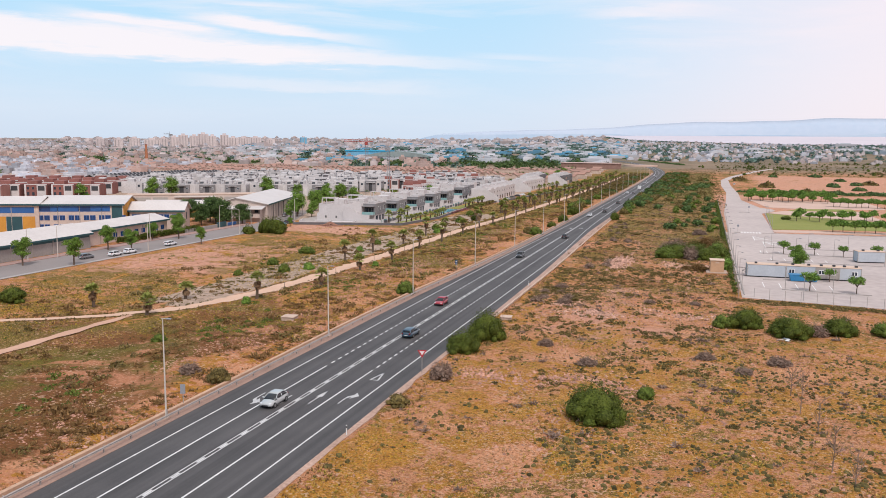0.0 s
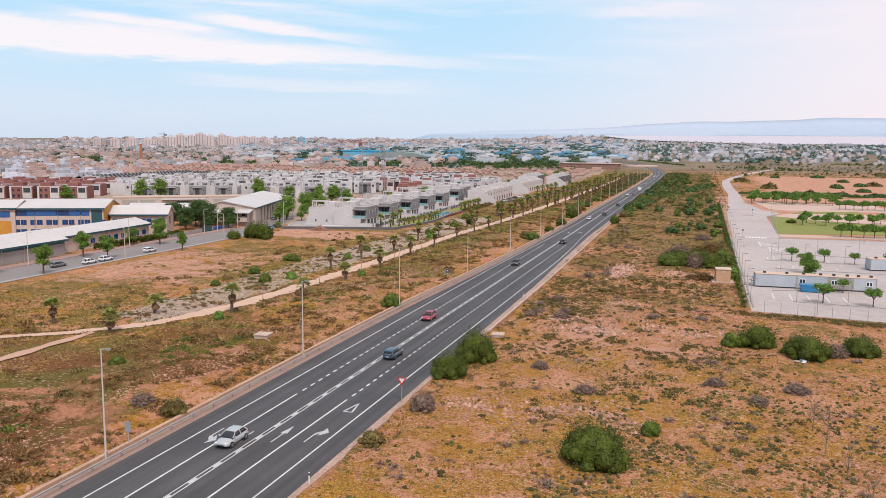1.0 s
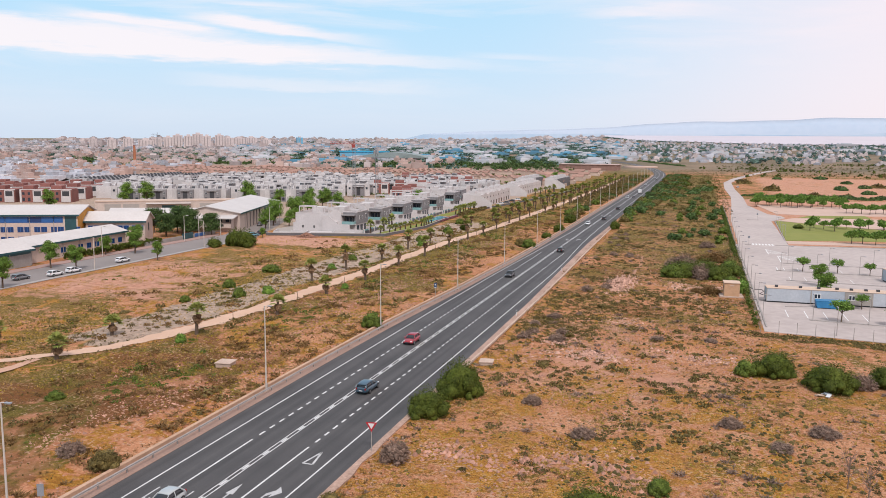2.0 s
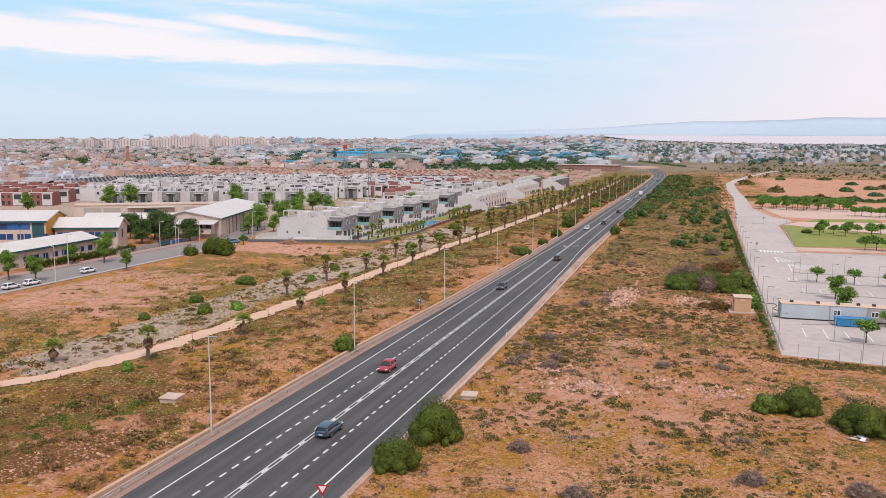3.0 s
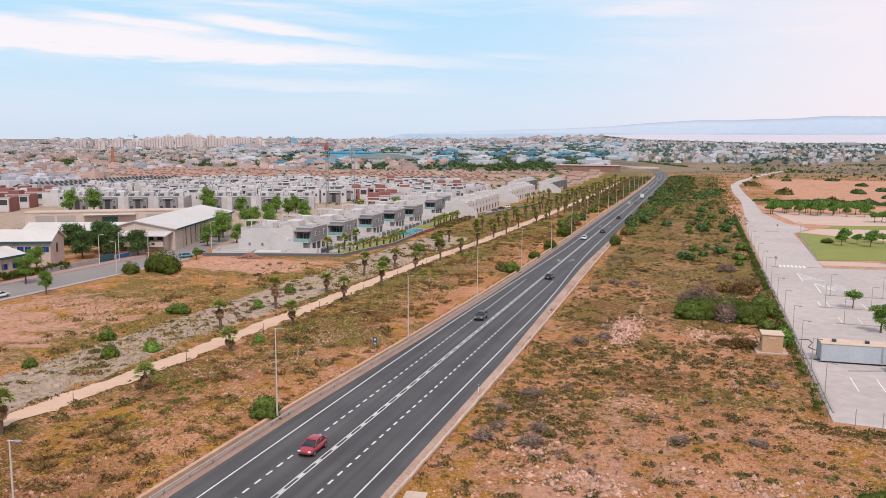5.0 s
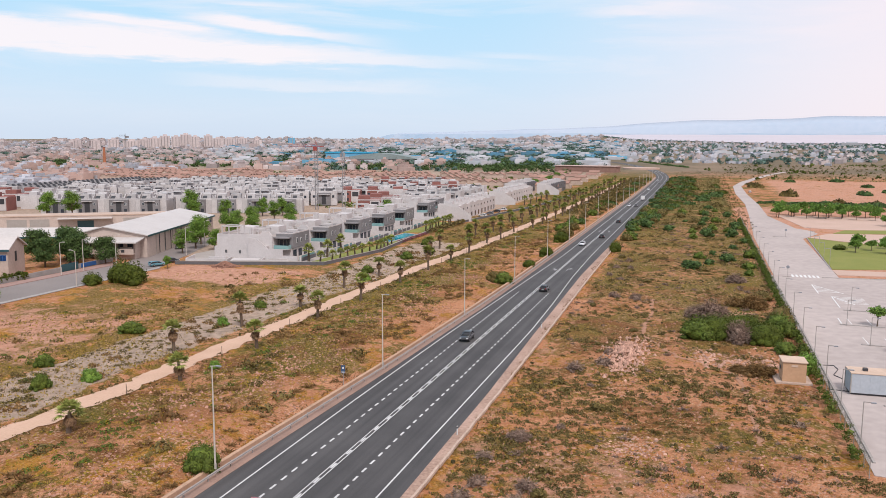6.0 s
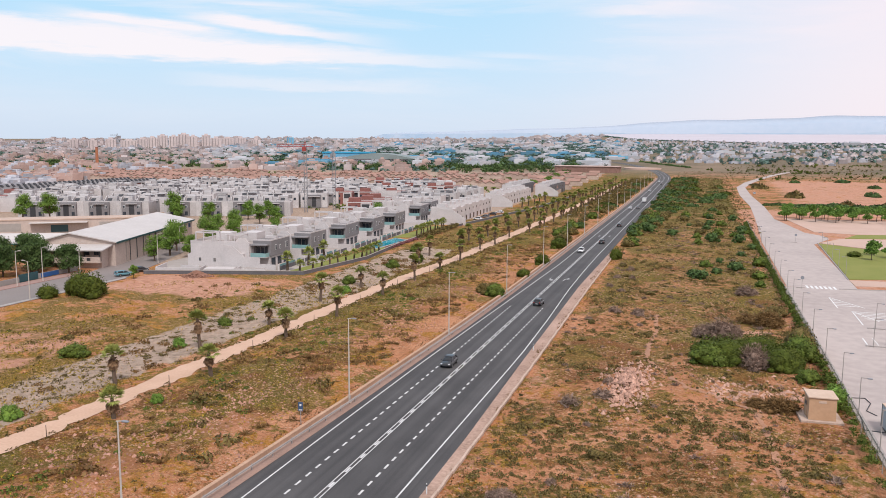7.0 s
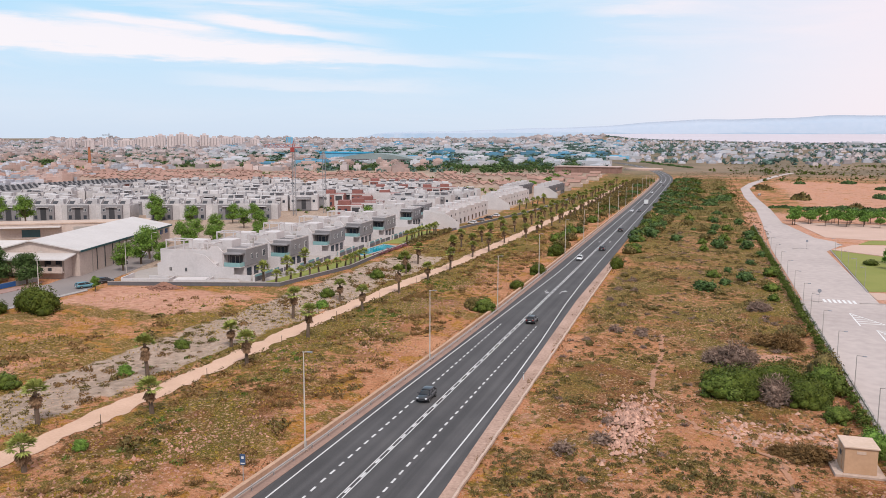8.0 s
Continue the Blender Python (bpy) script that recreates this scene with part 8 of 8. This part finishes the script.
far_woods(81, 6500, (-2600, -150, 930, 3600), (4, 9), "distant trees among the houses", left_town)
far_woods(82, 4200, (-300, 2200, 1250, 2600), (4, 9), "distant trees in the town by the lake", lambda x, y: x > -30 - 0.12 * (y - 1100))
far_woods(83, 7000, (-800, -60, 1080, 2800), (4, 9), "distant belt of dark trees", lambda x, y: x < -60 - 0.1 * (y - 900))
far_woods(86, 2200, (-900, -80, 960, 1300), (5, 9), "belt of dark trees beyond the houses", lambda x, y: x < -90 - 0.1 * (y - 900), LEAF_TREE, 40)
far_woods(91, 360, (-1100, -480, 470, 930), (3, 6), "garden trees at the edge of the town", outskirts, LEAF_TREE)
rb = np.random.RandomState(92)  # trees along the near shore of the lake
bx = -430 + 3000 * rb.rand(1500) ** 1.4
by = lake_near(bx) - 8 - 160 * rb.rand(1500) ** 1.5
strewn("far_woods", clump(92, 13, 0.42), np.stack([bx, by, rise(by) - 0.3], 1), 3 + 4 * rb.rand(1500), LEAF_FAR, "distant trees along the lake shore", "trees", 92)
for i in range(46):  # dark row of trees beside the far bend of the road
    plant("dark far", -112 + 2.9 * i + r7.uniform(-2, 2), 1420 - 6.6 * i + r7.uniform(-4, 4), r7.uniform(1.8, 3.2), 1.6, r7.uniform(0, 360))
far_woods(84, 900, (90, 1200, 900, 1240), (2.5, 5.5), "scattered scrub on the open land", None, LEAF_DARK)
far_woods(85, 1500, (-420, -90, 470, 900), (2.5, 4.5), "garden trees among the house rows", lambda x, y: x < -95, LEAF_MID)
rs = np.random.RandomState(87)
n = 6800
x, y = 10 + 48 * rs.rand(n), 430 + 620 * rs.rand(n)
k = (x < 58 + 0.02 * (y - 430)) & (rs.rand(n) < np.clip((1050 - y) / 260, 0, 1))
strewn("scrub", clump(87), np.stack([x, y, rise(y)], 1)[k], (0.3 + 1.1 * rs.rand(n) ** 2)[k], LEAF_OLIVE, "dull green scrub on the far field", "scrub", 87)
n = 2600
x, y = 60 + 700 * rs.rand(n), 880 + 380 * rs.rand(n)
strewn("scrub", clump(88), np.stack([x, y, rise(y)], 1), 0.8 + 2.2 * rs.rand(n) ** 2, LEAF_OLIVE, "olive-brown scrub on the open land", "scrub", 88)
n = 3600
x, y = -30 + 20 * rs.rand(n), 470 + 420 * rs.rand(n)
strewn("scrub", clump(89), np.stack([x, y, rise(y)], 1), 0.4 + 1.2 * rs.rand(n) ** 2, LEAF_OLIVE, "olive scrub between road and footpath", "scrub", 89)

# far bushes along the road and in the open land, too small to tell apart
for kind, mat, words in (("dark far", LEAF_TREE, "dark green"), ("mid far", LEAF_DARK, "green"), ("olive far", LEAF_OLIVE, "olive-green"), ("grey far", LEAF_GREY, "grey-brown")):
    spots = np.array(FAR_PLANTS.get(kind, []))
    if len(spots):
        strewn("thicket", mat_shrub(len(kind), 260), spots[:, :3], spots[:, 3] * 1.75, mat, "distant " + words + " bushes along the road", "bushes", len(kind))

# ---- lake and hills ----
WATER = material("salt_lake_water", (0.62, 0.55, 0.585), (0.56, 0.50, 0.54), fine=0.02, broad=0.004, rough=0.45, bump=0.0)
lv, lf = [], []
LX = list(np.linspace(-500, 4300, 33))
LR = 8
for x in LX:
    for j in range(LR + 1):
        y = float(lake_near(x) + (4720 - lake_near(x)) * j / LR)
        lv.append((x, y, float(rise(y)) + 1.5))
for i in range(len(LX) - 1):
    for j in range(LR):
        a = i * (LR + 1) + j
        lf.append((a, a + LR + 1, a + LR + 2, a + 1))
tagged(mesh_of("lake", lv, lf, WATER), "pale rosy salt lake below the hills", "lake", kind="structure")

# backdrop: the air's blue haze is painted into both hill colours
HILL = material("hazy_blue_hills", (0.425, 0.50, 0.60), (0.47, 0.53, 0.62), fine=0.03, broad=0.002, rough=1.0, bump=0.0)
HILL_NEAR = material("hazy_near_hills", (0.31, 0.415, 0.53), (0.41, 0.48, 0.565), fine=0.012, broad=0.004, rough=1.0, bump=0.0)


def ridge(y, mat, top, seed):
    """A long low range of hills with a worn skyline."""
    xs = np.linspace(-2600, 4300, 240)
    w = np.sin(xs * 0.0021 + seed) * 0.5 + np.sin(xs * 0.0067 + 2 * seed) * 0.25 + np.sin(xs * 0.019 + seed) * 0.08
    h = np.maximum(np.interp(xs, [-2600, -1500, -700, 200, 900, 1500, 4300], top) * (1 + 0.28 * w), 0.5)
    z = float(rise(y))
    v = [(x, y, z - 40) for x in xs] + [(x, y + 60, z + a * 0.6) for x, a in zip(xs, h)] + [(x, y + 130, z + a) for x, a in zip(xs, h)] + [(x, y + 190, z - 5) for x in xs]
    n = len(xs)
    f = [(r * n + i, r * n + i + 1, (r + 1) * n + i + 1, (r + 1) * n + i) for r in range(3) for i in range(n - 1)]
    ob = mesh_of("backdrop_hills", v, f, mat)
    for p in ob.data.polygons:
        p.use_smooth = True
    return tagged(ob, "low hazy blue hills along the horizon", "hills", kind="structure")


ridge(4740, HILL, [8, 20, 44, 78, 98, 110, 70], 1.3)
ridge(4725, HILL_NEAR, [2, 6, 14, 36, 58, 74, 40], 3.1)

# ---- vehicles ----
TYRE = material("tyre_rubber", (0.02, 0.02, 0.02), (0.03, 0.03, 0.03), rough=0.9)
RIM = material("alloy_rim", (0.45, 0.45, 0.46), (0.35, 0.35, 0.36), rough=0.3, metal=0.8, bump=0)
LIGHT_RED = material("tail_light_red", (0.35, 0.01, 0.01), (0.3, 0.01, 0.01), rough=0.2, bump=0)
LIGHT_CLEAR = material("head_light_clear", (0.75, 0.76, 0.78), (0.65, 0.66, 0.68), rough=0.15, bump=0)


CAR_GLASS = material("tinted_car_glass", (0.012, 0.014, 0.017), (0.016, 0.018, 0.022), fine=0.5, broad=0.1, rough=0.12, bump=0.0)
CAR_GLASS.node_tree.nodes["Principled BSDF"].inputs["Specular IOR Level"].default_value = 0.7


def car_paint(name, base):
    m = material(name, base, tuple(c * 0.92 for c in base), fine=1.0, broad=0.3, rough=0.28, bump=0.0)
    m.node_tree.nodes["Principled BSDF"].inputs["Coat Weight"].default_value = 0.6
    return m


PAINTS = {"silver": (0.44, 0.46, 0.46), "white": (0.76, 0.76, 0.77), "red": (0.36, 0.02, 0.035), "black": (0.02, 0.021, 0.024), "blue": (0.035, 0.075, 0.11), "teal": (0.10, 0.27, 0.33), "grey": (0.16, 0.165, 0.175)}
PAINTS = {k: car_paint(k + "_car_paint", v) for k, v in PAINTS.items()}


def loft(sections):
    """A closed smooth hull through cross-sections along y: y, half width below, half width above, lowest and highest z."""
    ring = ((0.0, -1.0), (0.86, -0.96), (1.0, -0.55), (1.0, 0.1), (0.93, 0.62), (0.72, 0.93), (0.0, 1.0))
    ring = ring + tuple((-a, b) for a, b in ring[-2:0:-1])
    bm = bmesh.new()
    rings = []
    for y, low, high, z0, z1 in sections:
        half = lambda b: low + (high - low) * min(1.0, max(0.0, (b + 0.4) / 1.4))
        rings.append([bm.verts.new((a * half(b), y, (z0 + z1) / 2 + b * (z1 - z0) / 2)) for a, b in ring])
    n = len(ring)
    for p, q in zip(rings, rings[1:]):
        for i in range(n):
            bm.faces.new((p[i], p[(i + 1) % n], q[(i + 1) % n], q[i]))
    bm.faces.new(rings[0]), bm.faces.new(rings[-1])
    bmesh.ops.recalc_face_normals(bm, faces=bm.faces)
    for f in bm.faces:
        f.smooth = len(f.verts) == 4
    return bm


def vehicle(m, colour, kind="hatch"):
    """A car that heads along +y; the wheels stand on the ground."""
    words = {"hatch": "hatchback car", "estate": "estate car", "van": "box van"}[kind]
    paint = PAINTS[colour]
    c = tagged(empty("car" if kind != "van" else "van", m), {"teal": "teal-blue"}.get(colour, colour) + " " + words + " with dark windows on asphalt", "car" if kind != "van" else "van")
    if kind == "van":
        part("body", loft([(-2.6, 0.9, 0.9, 0.45, 1.2), (0.8, 0.98, 0.95, 0.35, 2.2), (1.4, 0.98, 0.86, 0.35, 2.15), (2.1, 0.96, 0.9, 0.35, 1.3), (2.6, 0.86, 0.84, 0.42, 1.0)]), paint, c)
        part("cargo_box", box(-1.08, 1.08, -2.8, 0.9, 0.75, 2.9, 0.05), CLEAN_WHITE, c)
        part("windscreen", prism([(2.16, 1.32), (1.52, 2.12), (1.46, 2.08), (2.1, 1.3)], "x", -0.8, 0.8), CAR_GLASS, c)
        axles, tail = (1.75, -1.75), -2.83
    else:
        back = -2.1 if kind == "hatch" else -2.3
        end = -1.25 if kind == "hatch" else -1.85
        part("body", loft([(back - 0.04, 0.68, 0.62, 0.42, 0.86), (back + 0.1, 0.82, 0.74, 0.30, 1.00), (-1.3, 0.89, 0.82, 0.24, 1.02), (-0.3, 0.90, 0.84, 0.22, 0.99), (0.6, 0.90, 0.84, 0.22, 0.96), (1.1, 0.89, 0.82, 0.24, 0.92), (1.65, 0.86, 0.76, 0.26, 0.82), (2.0, 0.78, 0.66, 0.32, 0.70), (2.14, 0.62, 0.54, 0.40, 0.60)]), paint, c)
        part("glasshouse", loft([(back + 0.14, 0.70, 0.62, 0.80, 1.03), (end - 0.1, 0.78, 0.60, 0.82, 1.36), (-0.7, 0.81, 0.61, 0.84, 1.445), (0.0, 0.82, 0.60, 0.84, 1.42), (0.45, 0.82, 0.60, 0.82, 1.27), (1.12, 0.78, 0.66, 0.78, 0.945)]), CAR_GLASS, c)
        part("roof", loft([(end - 0.22, 0.60, 0.50, 1.28, 1.36), (end, 0.65, 0.55, 1.31, 1.43), (-0.7, 0.67, 0.57, 1.35, 1.49), (0.0, 0.66, 0.56, 1.33, 1.46), (0.26, 0.63, 0.54, 1.28, 1.38)]), paint, c)
        for s in (-1, 1):
            part("pillar", tube((s * 0.81, 0.98, 0.94), (s * 0.60, 0.22, 1.40), 0.045, 0.04, 5), paint, c)
            part("pillar", tube((s * 0.84, -0.38, 0.96), (s * 0.64, -0.42, 1.42), 0.05, 0.05, 5), paint, c)
            part("pillar", tube((s * 0.78, end - 0.45, 0.98), (s * 0.60, end, 1.38), 0.09, 0.06, 5), paint, c)
            part("mirror", box(s * 0.97 - 0.09, s * 0.97 + 0.09, 0.72, 0.9, 0.93, 1.07, 0.03), paint, c)
            part("head_light", box(s * 0.60 - 0.17, s * 0.60 + 0.17, 1.86, 2.06, 0.58, 0.71, 0.04), LIGHT_CLEAR, c)
        part("grille", box(-0.42, 0.42, 2.06, 2.17, 0.38, 0.52, 0.02), DARK, c)
        axles, tail = (1.32, -1.3), back - 0.03
    for s in (-1, 1):
        part("tail_light", box(s * 0.62 - 0.1, s * 0.62 + 0.1, tail - 0.02, tail + 0.14, 0.70, 0.92, 0.02), LIGHT_RED, c)
        for y in axles:
            tyre = bmesh.new()
            bmesh.ops.create_cone(tyre, cap_ends=True, segments=16, radius1=0.33, radius2=0.33, depth=0.22, matrix=Matrix.Translation((s * 0.815, y, 0.33)) @ Matrix.Rotation(radians(90), 4, "Y"))
            w = part("wheel", tyre, TYRE, c)
            rim = bmesh.new()
            bmesh.ops.create_cone(rim, cap_ends=True, segments=12, radius1=0.21, radius2=0.21, depth=0.24, matrix=Matrix.Translation((s * 0.815, y, 0.33)) @ Matrix.Rotation(radians(90), 4, "Y"))
            part("rim", rim, RIM, w)
    part("number_plate", box(-0.26, 0.26, tail - 0.03, tail + 0.02, 0.52, 0.63), CLEAN_WHITE, c)
    return c


def drive(x, y, colour, kind, away):
    vehicle(pose(x, y, 0.035 + float(rise(y)), 0, 0, 0 if away else 180), colour, kind)


drive(-1.9, 79, "silver", "hatch", False)
drive(1.5, 116.5, "blue", "estate", True)
drive(-1.9, 142.5, "red", "hatch", False)
drive(-2.0, 213, "black", "hatch", False)
drive(2.0, 264, "black", "hatch", True)
drive(-1.7, 352, "white", "hatch", False)
drive(2.0, 377, "black", "hatch", True)
drive(2.0, 438, "black", "estate", True)
drive(-1.8, 534, "white", "hatch", False)
drive(1.9, 537, "grey", "hatch", True)
drive(1.9, 588, "silver", "van", True)
drive(-1.8, 700, "white", "hatch", False)
drive(1.9, 790, "grey", "hatch", True)
drive(-1.8, 830, "white", "hatch", False)
for x, y, colour, kind, a in ((-109.8, 167.5, "grey", "estate", 0), (-106.6, 174.6, "white", "hatch", 0), (-106.3, 180.2, "white", "hatch", 0), (-107.0, 199, "white", "estate", 0), (-106.8, 265, "teal", "estate", -25), (-123.8, 298, "grey", "hatch", 18), (-130, 314, "white", "hatch", 18), (-107.2, 272, "black", "hatch", -22), (-62.5, 446, "white", "hatch", 90), (-62.2, 458, "grey", "hatch", 90), (-62, 471, "black", "hatch", 90), (-61.5, 483, "white", "hatch", 90), (70, 700, "white", "hatch", 0)):
    vehicle(pose(x, y, 0.035 + float(rise(y)), 0, 0, a), colour, kind)
